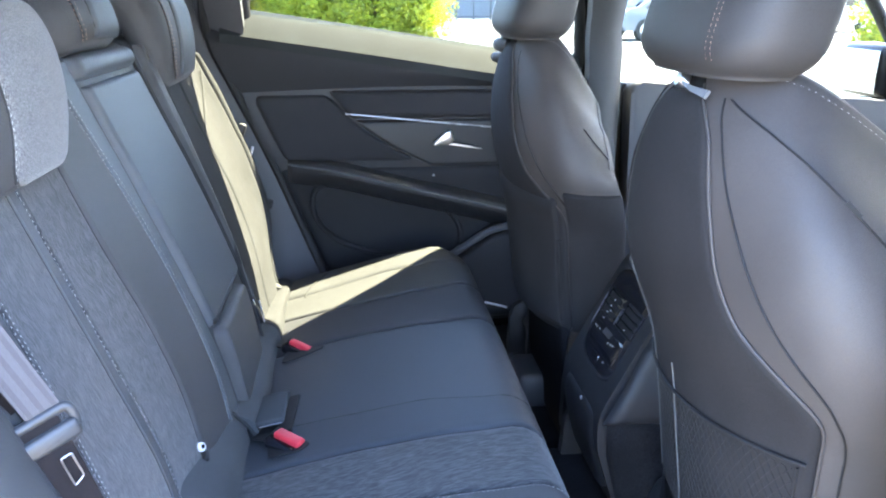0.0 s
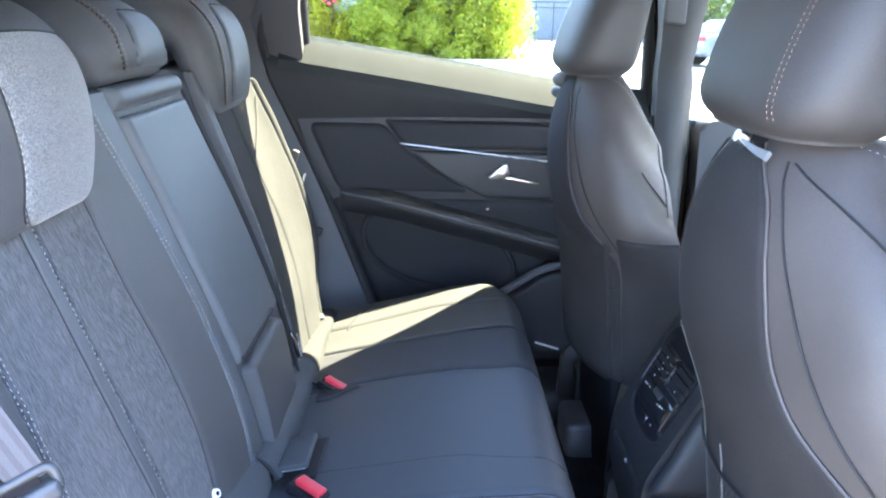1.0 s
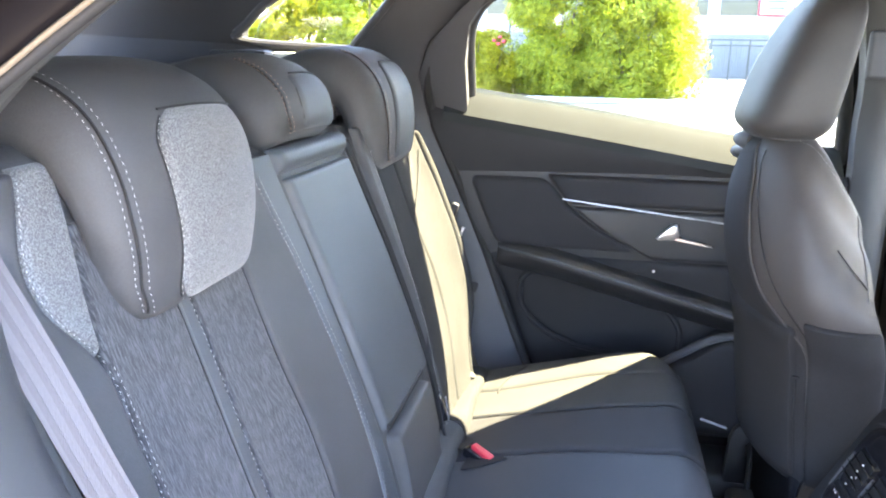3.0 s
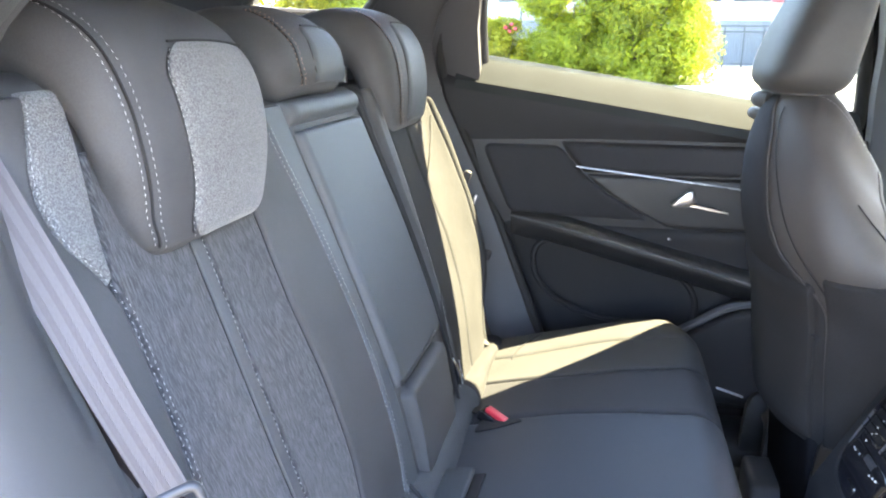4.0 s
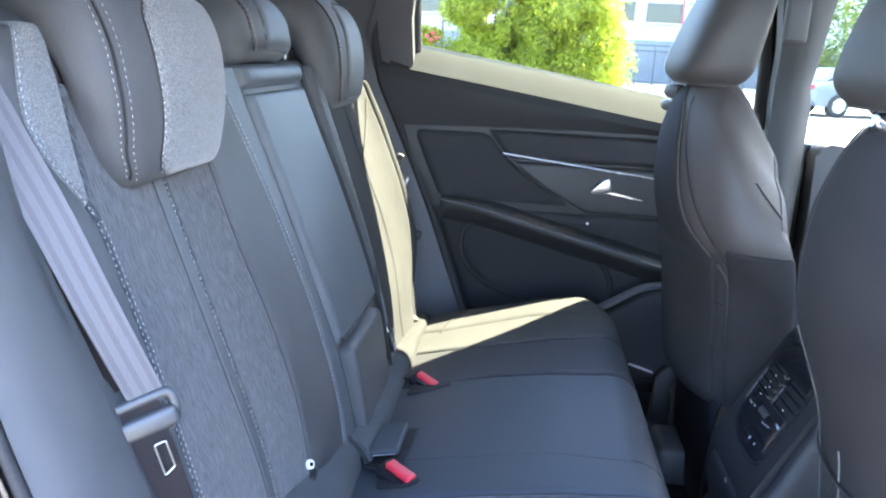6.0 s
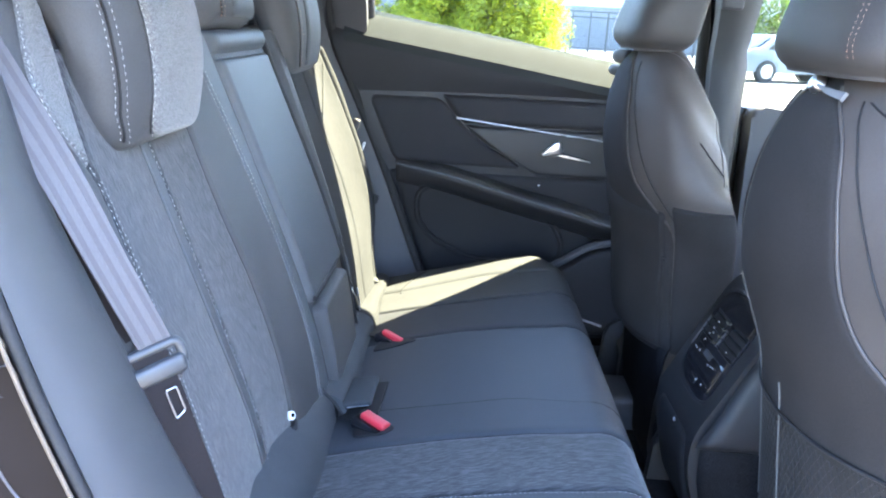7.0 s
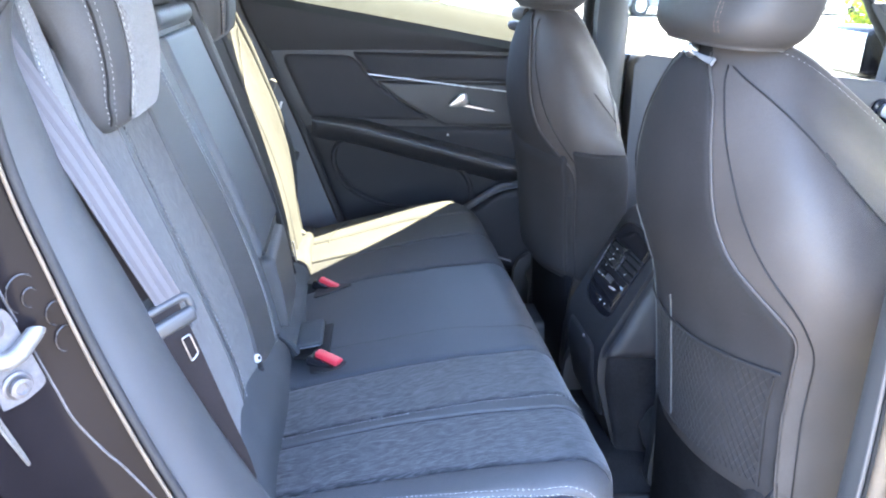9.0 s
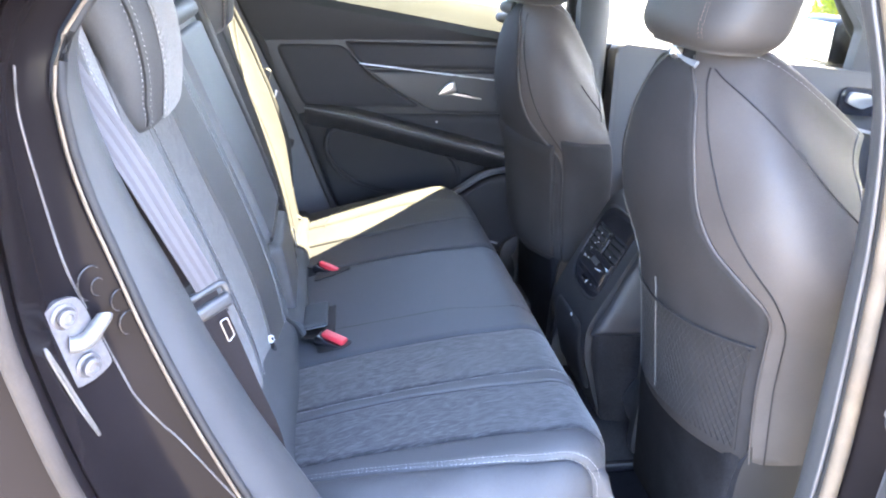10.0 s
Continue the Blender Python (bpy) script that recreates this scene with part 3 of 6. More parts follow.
PATCH_L = [(1.12, 0.726), (1.145, 0.738), (1.185, 0.740), (1.213, 0.736), (1.263, 0.731), (1.29, 0.733), (1.32, 0.738)]
headrest("black leather headrest with a grey cloth patch, hooked over the backrest", HOOK, 0.664, 0.926, True, 0.036, FELT, line(PATCH_L),
         lambda z: 0.908, 1.128, 1.302, (0.014, 0.024), THREAD, "white contrast stitching")
headrest("low black leather middle headrest above the fold-down armrest", BLOCK, 1.042, 1.292, False, 0.036, LEATHER_SOFT, 1.130, 1.280,
         1.246, 1.322, (0.040, 0.050), THREAD_COPPER, "fine copper stitching")
headrest("black leather headrest beside the far door, in shade", FARHOOK, 1.418, 1.690, True, 0.036, LEATHER_SOFT, 1.500, 1.668,
         1.160, 1.335, (0.036, 0.046), THREAD_COPPER, "fine copper stitching")

# ---- rear bench: cushion ----
ZC = [(-0.24, 0.640), (-0.18, 0.658), (-0.10, 0.680), (0.0, 0.704), (0.10, 0.728), (0.16, 0.742), (0.20, 0.744), (0.23, 0.734), (0.25, 0.715), (0.265, 0.68)]


def lift(y):
    return 0.014 * math.exp(-((y - 0.580) / 0.05) ** 2) - 9.0 * max(0.0, 0.555 - y) ** 2 + 0.002 * math.exp(-((y - 1.70) / 0.06) ** 2)


def SCraw(y, s):
    """The cushion, by the way s along it from back to front edge: flat, then over the nose and down."""
    nose = 0.198 - 0.05 * max(0.0, (0.66 - y) / 0.12) ** 2 - 0.05 * max(0.0, (y - 1.60) / 0.14) ** 2
    if s < nose:
        x, z = s, lerp(ZC, s) if s < 0.16 else lerp(ZC, 0.16)
        z = lerp([(-0.24, 0.640), (-0.18, 0.658), (-0.10, 0.680), (0.0, 0.704), (0.10, 0.729), (0.30, 0.765)], s)
        return Vector((x, y, z + lift(y)))
    zt = lerp([(-0.24, 0.640), (-0.18, 0.658), (-0.10, 0.680), (0.0, 0.704), (0.10, 0.729), (0.30, 0.765)], nose) + lift(y)
    R = 0.045
    a = (s - nose) / R
    if a < 1.35:
        return Vector((nose + R * math.sin(a), y, zt - R * (1 - math.cos(a))))
    d = (s - nose) - 1.35 * R
    return Vector((nose + R * math.sin(1.35) + d * 0.10, y, zt - R * (1 - math.cos(1.35)) - d))


SC = SCraw
S_END = 0.42
ref_u = (0.35, 0, 1)
prof = [(SC(1.15, s).x - 0.010, SC(1.15, s).z - 0.010) for s in np.linspace(-0.20, S_END, 26)]
bench = part("cushion", prism(prof + [(0.20, 0.46), (-0.22, 0.44)], 1, 0.552, 1.722, 0.012, 2), LEATHER, rear, "black leather and charcoal cloth bench cushion")
C_OUT = [(-0.19, 0.688), (0.0, 0.660), (0.18, 0.612), (0.45, 0.60)]
C_ST2 = [(-0.19, 0.658), (-0.11, 0.634), (0.03, 0.584), (0.14, 0.556), (0.45, 0.548)]
C_BAND = [(-0.19, 0.792), (-0.01, 0.780), (0.20, 0.737), (0.45, 0.72)]
C_ST = [(-0.19, 0.818), (-0.01, 0.803), (0.19, 0.772), (0.45, 0.755)]
C_1 = [(-0.19, 0.948), (-0.005, 0.938), (0.19, 0.905), (0.45, 0.89)]
C_0 = [(-0.19, 1.322), (0.0, 1.320), (0.19, 1.275), (0.45, 1.27)]
C_F2 = [(-0.19, 1.490), (0.0, 1.474), (0.19, 1.455), (0.45, 1.46)]
C_F1 = [(-0.19, 1.612), (-0.12, 1.600), (0.05, 1.618), (0.20, 1.600), (0.45, 1.58)]
cush = dict(ref=ref_u, H=0.005, w=0.006, drop=0.003, na=22, nb=60)


def cpanel(name, a, b, mat, label="", s0=-0.185, **k):
    o = dict(cush)
    o.update(k)
    return part(name, panel(SC, a, b, s0, S_END, **o), mat, bench, label)


cpanel("side_bolster", lambda s: lerp([(-0.19, 0.545), (-0.08, 0.535), (0.03, 0.492), (0.10, 0.484), (0.45, 0.492)], s), line(C_ST2), LEATHER, "black leather side bolster", H=0.007, w=0.03)
cpanel("outer_leather_band", line(C_ST2, 0.001), line(C_OUT), LEATHER, H=0.006, w=0.012, na=12)
cpanel("outer_cloth_panel", line(C_OUT, 0.001), line(C_BAND), CLOTH_FLAT, "ribbed charcoal cloth")
cpanel("leather_band", line(C_BAND, 0.001), line(C_ST), LEATHER, "narrow black leather band", H=0.006, w=0.004, na=12)
cpanel("inner_cloth_panel", line(C_ST, 0.001), line(C_1), CLOTH_FLAT, "ribbed charcoal cloth")
cpanel("middle_panel", line(C_1, 0.001), line(C_0), CUSHION_SOFT, "smooth slate leather middle, darkened for less light", H=0.006, w=0.010, na=30)
cpanel("far_inner_panel", line(C_0, 0.001), line(C_F2), CUSHION, H=0.006, w=0.014)
cpanel("far_cloth_panel", line(C_F2, 0.001), line(C_F1), FARCLOTH, H=0.006)
cpanel("far_bolster", line(C_F1, 0.001), lambda s: 1.728 - 0.25 * max(0, s - 0.05) ** 1.6, FARCLOTH, "charcoal outer bolster in full sun", H=0.006, w=0.016)
for tab, off in ((C_ST, -0.007), (C_ST2, 0.005), (C_ST2, -0.004)):
    ps, ns = on(SC, [(soft(tab, s, 0.02) + off, s) for s in np.linspace(-0.18, 0.33, 110)], ref_u, 0.0068)
    tagged(part("stitching", stitches(ps, ns, 0.0036, 0.0024, 0.00034), THREAD, bench, "white contrast stitching"), kind="stuff")
C_M = [(-0.19, 1.056), (-0.07, 1.043), (0.087, 1.022), (0.19, 0.985), (0.45, 0.97)]
for tab, hh in ((C_1, 0.002), (C_BAND, 0.002), (C_F2, 0.0025), (C_F1, 0.003), (C_0, 0.002), (C_M, 0.0055)):
    ps, ns = on(SC, [(soft(tab, s, 0.02) + 0.0005, s) for s in np.linspace(-0.18, 0.38, 60)], ref_u, hh)
    part("seam_cord", tube(ps, 0.0016 if tab is not C_M else 0.0009, 6), RUBBER, bench)
for pts in (((1.585, -0.118), (1.615, -0.116), (1.640, -0.108), (1.675, -0.092), (1.705, -0.070)), ((1.600, -0.170), (1.640, -0.180), (1.680, -0.190))):
    ps, ns = on(SC, [(p.x, p.y) for p in smooth_path([Vector((y, q, 0)) for y, q in pts], 6)], ref_u, 0.0068)
    part("seam_cord", tube(ps, 0.0013, 6), RUBBER, bench, "short seam at the outer corner")
part("corner_plug", lathe([(0.013, 0), (0.013, 0.003), (0.010, 0.005), (0.0, 0.006)], 18, Matrix.Translation((-0.188, 1.640, 0.690)) @ Matrix.Rotation(radians(20), 4, "Y")), FARCLOTH, rear, "round cloth plug in the corner")


def gap_strip(y0, y1, low, high, dx, wave):
    ys = np.linspace(y0, y1, 36)
    a2 = [(-0.168 + dx + 0.002 * math.sin(y * 23), y, low + 0.0015 * math.sin(y * 31)) for y in ys]
    lift_b = [max(0.0, min(1.0, (1.05 - y) / 0.10)) for y in ys]
    rise = [max(0.0, min(1.0, (0.90 - y) / 0.22)) for y in ys]
    b2 = [(-0.203 + dx - 0.010 * q - 0.006 * r, y, 0.022 * q + 0.044 * r - 0.024 * max(0.0, min(1.0, (y - 1.40) / 0.22)) + high + wave * math.sin(y * 38) + wave * 0.6 * math.sin(y * 71)) for y, q, r in zip(ys, lift_b, rise)]
    bm = sheet(a2, b2, (0.80, 0, 0.60), 0.014, 0.011)
    return bm


part("gap_cover", gap_strip(0.545, 1.040, 0.666, 0.712, -0.003, 0.003), GAPCLOTH, rear, "slate cloth strip closing the gap behind the cushion")
part("gap_cover", gap_strip(1.046, 1.400, 0.670, 0.708, 0.011, 0.0015), GAPCLOTH, rear, "slate cloth strip closing the gap behind the cushion")
# same strip, its sunlit end in a darker cloth to hold back glare
part("gap_cover", gap_strip(1.403, 1.700, 0.670, 0.708, 0.011, 0.0010), FARBACK, rear, "gap cloth strip in full sun, darkened against the glare")
part("strip_joint", tube([(-0.160, 1.043, 0.668), (-0.176, 1.043, 0.694), (-0.196, 1.043, 0.716)], 0.0028, 8), RUBBER, rear, "dark joint in the cloth strip")
for y, ly in ((0.905, 0.022), (1.015, 0.016)):
    part("anchor_slit", rbox((-0.2085, y, 0.7315), (0.010, ly, 0.008), 0.003, 3, rotz(0, -35, 10)), RUBBER, rear, "dark child-seat anchor slit")
part("catch", rbox((-0.196, 1.372, 0.742), (0.014, 0.010, 0.052), 0.003, 2, rotz(0, -18, 0)), GLOSS, rear, "black backrest catch")
part("catch_edge", tube([(-0.188, 1.368, 0.765), (-0.184, 1.367, 0.742), (-0.181, 1.366, 0.722)], 0.0014, 6), SATIN, rear, "bright edge of the catch")

# ---- front seats, seen from behind ----
HALF = [(0.45, 0.17), (0.60, 0.178), (0.72, 0.182), (0.80, 0.187), (0.89, 0.207), (0.93, 0.230), (0.98, 0.250), (1.03, 0.252), (1.07, 0.238), (1.10, 0.222), (1.13, 0.200), (1.17, 0.165), (1.205, 0.128), (1.235, 0.10)]
REAR = [(0.45, 0.425), (0.60, 0.412), (0.72, 0.398), (0.80, 0.388), (0.89, 0.378), (0.93, 0.366), (0.98, 0.348), (1.05, 0.336), (1.13, 0.336), (1.20, 0.350), (1.24, 0.38)]


def front_seat(label, cy, dx, group_side, pocket):
    """side: +1 when the door is towards -y."""
    seat = thing("front_seat", (0.5 + dx, cy, 0.40), label, "car seat", "front seats")

    def S_raw(v, z):
        """The rear face: v from -1 (towards -y) to 1."""
        h = soft(HALF, z, 0.02) + 0.022 * min(1.0, max(0.0, (z - 1.05) / 0.12))
        if v > 0 and not pocket:
            h -= 0.024 * min(1.0, max(0.0, (0.975 - z) / 0.13)) ** 1.3
        v2 = max(-1.35, min(1.35, v))
        a = abs(v2)
        if a <= 1:
            y, x = cy + v2 * h, soft(REAR, z, 0.02) + 0.062 * a ** 2.3
        else:
            t = (a - 1) / 0.35
            y = cy + math.copysign(h + 0.012 * math.sin(t * math.pi), v2)
            x = soft(REAR, z, 0.02) + 0.062 + (0.104 if pocket else 0.126) * t * (math.sqrt(1 - (max(0.0, z - 1.12) / 0.15) ** 2) if pocket else 1.0)
        up = min(1.0, max(0.0, (z - 0.96) / 0.24))
        z -= 0.014 * up * max(0.0, min(1.0, (a - 0.55) / 0.45)) ** 2
        if a > 1:
            z -= (0.112 if pocket else 0.088) * up * t ** 0.9
        return Vector((x + dx, y, z))

    def S(v, z):
        """The same with its corners rounded."""
        r = 0.11 * min(1.0, max(0.0, (1.36 - abs(v)) / 0.2))
        return sum((S_raw(v + d * r, z) for d in (-1, -0.5, 0, 0.5, 1)), Vector()) / 5
    rb = (-1, 0, 0)
    rows = []
    for z in np.linspace(0.672, 1.235, 40):
        vs = np.concatenate([np.linspace(-1.35, -1, 7)[:-1], np.linspace(-1, 1, 30), np.linspace(1, 1.35, 7)[1:]])
        ring = [S(v, z) for v in vs]
        front = [Vector((ring[-1].x + 0.02 - 0.055 * math.sin(math.pi * k / 13), ring[-1].y + (ring[0].y - ring[-1].y) * k / 13, ring[-1].z)) for k in range(1, 13)]
        rows.append(ring + front)
    top = rows[-1]
    c = sum(top, Vector()) / len(top)
    foot = rows[0]
    cf = sum(foot, Vector()) / len(foot)
    rows = [[cf + (p - cf) * k + Vector((0, 0, -dz)) for p in foot] for k, dz in ((0.5, 0.010), (0.9, 0.008), (0.97, 0.004))] + rows
    for k, dz in ((0.85, 0.014), (0.6, 0.028), (0.2, 0.034)) if pocket else ((0.85, 0.010), (0.6, 0.016), (0.2, 0.018)):
        rows.append([c + (p - c) * k + Vector((0, 0, dz)) for p in top])
    part("backrest", grid_bm(rows, closed=True, cap=True), FRONTLEATHER, seat, "black leather backrest", 50)
    s = group_side
    # rear shell panel in dark cloth, wider below
    EDGE = [(0.64, 0.99), (0.70, 0.975), (0.84, 0.97), (0.925, 0.96), (0.95, 0.90), (0.975, 0.68), (1.01, 0.54), (1.08, 0.47), (1.16, 0.43), (1.195, 0.36), (1.215, 0.20), (1.23, 0.08)]
    SECOND = [(0.64, 1.05), (0.70, 1.05), (0.81, 1.045), (0.90, 1.035), (0.967, 0.93), (1.01, 0.76), (1.08, 0.62), (1.15, 0.52), (1.21, 0.45)]

    def edge(z):
        return soft(EDGE, z, 0.025)
    part("back_panel", panel(S, lambda z: -edge(z), edge, 0.664, 1.228, rb, 0.005, 0.05, 0.004, 30, 50), BACKCLOTH, seat, "dark cloth back panel")
    for sg in (-1, 1):
        ps, ns = on(S, [(sg * edge(z), z) for z in np.linspace(0.67, 1.215, 76)], rb, 0.0025)
        part("piping", tube(ps, 0.0016, 8), FRONTLEATHER, seat, "leather piping")
        ps, ns = on(S, [(sg * soft(SECOND, z, 0.02), z) for z in np.linspace(0.67, 1.205, 70)], rb, 0.0018)
        part("seam", tube(ps, 0.0011, 8), RUBBER, seat)
        # diagonal shoulder seam on the side bolster
        dg = [(sg * soft([(0, 0.46), (0.35, 0.93), (0.55, 1.08), (1, 1.33)], k / 40, 0.12), 1.205 - 0.115 * (k / 40) ** 1.2) for k in range(41)]
        ps, ns = on(S, dg[28:] if pocket else dg, (-0.7, sg * 0.6, 0.4), 0.0012)
        part("seam", tube(ps, 0.0011, 8), RUBBER, seat)
        if not pocket:
            zp, zn = on(S, dg[20:23], (-0.7, sg * 0.6, 0.4), 0.0022)
            part("tag", ribbon(zp, [Vector((0.3, 0, 1))] * 3, 0.0045, 0.003), RUBBER, seat, "small black fabric tag")
        for zz in (1.229,):
            ps, ns = on(S, [(sg * v, zz) for v in np.linspace(0.80, 1.32, 50)], (-0.3, sg * 0.3, 0.9), 0.0012)
            tagged(part("stitching", stitches(ps, ns, r=0.0003), THREAD, seat, "white contrast stitching"), kind="stuff")
        ps, ns = on(S, [(sg * 1.315, z) for z in np.linspace(1.06, 1.232, 30)], (-0.3, sg * 0.5, 0.8), 0.0008)
        part("piping", tube(ps, 0.0012, 6), PIPING_GLINT, seat, "pale piping along the shoulder")
    if pocket:
        part("map_pocket", panel(S, -0.90, 0.90, 0.675, 0.955, rb, 0.014, 0.03, 0.004, 30, 30, corner=0.02), BACKCLOTH, seat, "black cloth map pocket")

    # map net on the lower back: a pocket edge and crossed cords
    ps, ns = on(S, [(v, 0.874 - 0.022 * math.cos(v * 1.4)) for v in np.linspace(-0.93, 0.90, 40)], rb, 0.009)
    net = part("map_net", tube(ps, 0.0018, 8), RUBBER, seat, "elastic top edge of a map net")
    bm = bmesh.new()
    cords = []
    n = 32
    for k in range(-n, n + 1):
        for d in (-1, 1):
            run = []
            for i in range(19):
                z = 0.690 + 0.165 * i / 18
                v = k * 0.048 + d * 0.42 * (i / 18 - 0.5)
                if abs(v) < 0.90 and z < 0.870 - 0.022 * math.cos(v * 1.4):
                    run.append((v, z))
            if len(run) > 2:
                ps, ns = on(S, run, rb, 0.0054)
                cords.append(tube(ps, 0.0008, 4))
    for c2 in cords:
        me = bpy.data.meshes.new("cord")
        c2.to_mesh(me)
        bm.from_mesh(me)
        c2.free()
        bpy.data.meshes.remove(me)
    tagged(part("netting", bm, RUBBER, net, "knotted black netting"), kind="stuff")
    for sg in (-1, 1):
        ps, ns = on(S, [(sg * 0.90, z) for z in np.linspace(0.69, 0.86, 12)], rb, 0.007)
        part("net_edge", tube(ps, 0.0016, 6), RUBBER, net)
    # pale piping and a painted edge highlight inboard, and the lower side cover
    for v0, v1, z0, z1 in () if pocket else ((0.56, 0.52, 0.69, 0.975), (0.02, -0.04, 0.70, 0.885)):
        ps, ns = on(S, [(s * (v1 + (v0 - v1) * (k / 20) ** 1.5), z0 + (z1 - z0) * k / 20) for k in range(21)], rb, 0.0065)
        part("piping", tube(ps, 0.0011, 6), WELT, seat, "pale slate piping and edge highlight")
    part("side_cover", panel(lambda v, z: S(-v, z) if s < 0 else S(v, z), 0.972 if pocket else 1.02, 1.34, 0.672, 0.972, (0, s, 0), 0.007, 0.005, 0.004, 18, 40), BACKCLOTH, seat, "dark cloth lower side")
    # headrest and its posts
    rows = []
    for k in range(33):
        t = 0.5 - 0.5 * math.cos(math.pi * k / 32)
        z = 1.226 + 0.228 * t
        lo_e = math.sqrt(max(0.0, 1 - (1 - min(t / 0.16, 1)) ** 2))
        hi_e = math.sqrt(max(0.0, 1 - (1 - min((1 - t) / 0.24, 1)) ** 2))
        e = max(0.42, lo_e * hi_e)
        hw = (0.132 + 0.014 * math.sin(math.pi * t) - 0.028 * t * t) * (0.70 + 0.30 * e)
        xa, xb = 0.326 + dx + 0.088 * t ** 1.5, (0.452 if pocket else 0.432) + dx + 0.036 * t
        cx, hd = (xa + xb) / 2, (xb - xa) / 2 * (0.45 + 0.55 * e)
        rows.append([Vector((cx + math.copysign(abs(math.cos(q)) ** 0.5, math.cos(q)) * hd + 0.016 * abs(math.sin(q)) ** 4, cy + math.copysign(abs(math.sin(q)) ** 0.62, math.sin(q)) * hw, z))
                     for q in np.linspace(0, 2 * math.pi, 57)[:-1]])
    for end, step in ((0, 0.004), (-1, -0.004)):
        ring = rows[end]
        cc = sum(ring, Vector()) / len(ring)
        for k in (0.75, 0.4):
            inner = [cc + (p - cc) * k + Vector((0, 0, -step * (1 - k))) for p in ring]
            rows = [inner] + rows if end == 0 else rows + [inner]
    head = part("headrest", grid_bm(rows, closed=True, cap=True), HEADLEATHER, seat, "black leather headrest", 70)
    for off in (-0.078, -0.085):
        pts = []
        for k in range(8, 30):
            row = rows[k]
            cand = [p for p in row if p.x < sum(q.x for q in row) / len(row)]
            y = cy + off * s - 0.010 * s * (1 - k / 28)
            cand.sort(key=lambda p: p.y)
            x = float(np.interp(y, [p.y for p in cand], [p.x for p in cand]))
            pts.append(Vector((x - 0.001, y, row[0].z)))
        pts = smooth_path(pts, 6)
        tagged(part("stitching", stitches(pts, [Vector((-1, 0, 0))] * len(pts), 0.0036, 0.0016, 0.00026), THREAD_COPPER, head, "copper contrast stitching"), kind="stuff")
    for sg in (-1, 1):
        part("post", tube([(0.398 + dx, cy + sg * 0.055, 1.15), (0.395 + dx, cy + sg * 0.055, 1.240)], 0.0060, 14), CHROME, seat, "chrome headrest post")
    if pocket:
        for xc, yc, zc, ln, rr in ((0.302, 1.610, 1.209, 0.060, 0.014), (0.308, 1.685, 1.178, 0.050, 0.011)):
            part("shoulder_roll", tube([(xc + 0.012, yc - ln / 2, zc), (xc, yc - ln / 4, zc), (xc, yc + ln / 4, zc), (xc + 0.012, yc + ln / 2, zc)], rr, 12), WELT, seat, "slate leather roll under the headrest")
    else:
        part("post_sleeve", ribbon(smooth_path([(0.350 + dx, cy - s * 0.002, 1.2155), (0.349 + dx, cy - s * 0.030, 1.2110), (0.351 + dx, cy - s * 0.060, 1.2085)], 6), Vector((0.5, 0, 0.87)), [0.003 + 0.0005 * k for k in range(13)], 0.004), PADGLOSS, seat, "bright headrest guide plate")
        part("release_button", lathe([(0.010, 0), (0.010, 0.006), (0.007, 0.010), (0, 0.010)], 14, Matrix.Translation((0.358 + dx, cy + s * 0.009, 1.215)) @ Matrix.Rotation(radians(-70), 4, "Y")), CHROME, seat, "chrome headrest release button")
    # cushion, base and rails
    base = [(0.46, 0.56), (0.55, 0.585), (0.80, 0.62), (0.95, 0.64), (1.00, 0.62), (1.0, 0.55), (0.95, 0.50), (0.46, 0.47)]
    part("cushion", prism(rounded([(x + dx, z) for x, z in base], 0.04), 1, cy - 0.25, cy + 0.25, 0.03, 3), LEATHER, seat)
    part("side_trim", prism(rounded([(0.42 + dx, 0.40), (0.43 + dx, 0.56), (0.52 + dx, 0.585), (0.90 + dx, 0.56), (0.96 + dx, 0.42)], 0.03), 1, cy - 0.275, cy - 0.252, 0.008, 2), PLASTIC, seat, "dark plastic base trim")
    part("side_trim", prism(rounded([(0.42 + dx, 0.40), (0.43 + dx, 0.56), (0.52 + dx, 0.585), (0.90 + dx, 0.56), (0.96 + dx, 0.42)], 0.03), 1, cy + 0.252, cy + 0.275, 0.008, 2), PLASTIC, seat)
    # added dark closure, keeps stray sunlight from showing below the backrest
    part("sun_block", rbox((0.478 + dx, cy, 0.545), (0.05, 0.34, 0.30), 0.02, 3, rotz(0, -4, 0)), CARPET, seat, "added dark closure under the backrest that blocks sunlight")
    for sg in (-1, 1):
        part("recliner", prism(rounded([(0.45 + dx, 0.44), (0.455 + dx, 0.66), (0.48 + dx, 0.74), (0.53 + dx, 0.74), (0.58 + dx, 0.62), (0.60 + dx, 0.44)], 0.025), 1, cy + sg * 0.165 - 0.012, cy + sg * 0.165 + 0.012, 0.004, 2), PLASTIC, seat, "dark recliner bracket")
        part("seat_rail", rbox((0.62 + dx, cy + sg * 0.2, 0.385), (0.60, 0.04, 0.035), 0.006), PLASTIC, seat, "dark steel floor rail")
    return seat


front_seat("black leather front seat with a map net and chrome headrest posts", 0.800, -0.004, 1, False)
front_seat("black leather front seat beside the far door", 1.540, -0.050, -1, True)

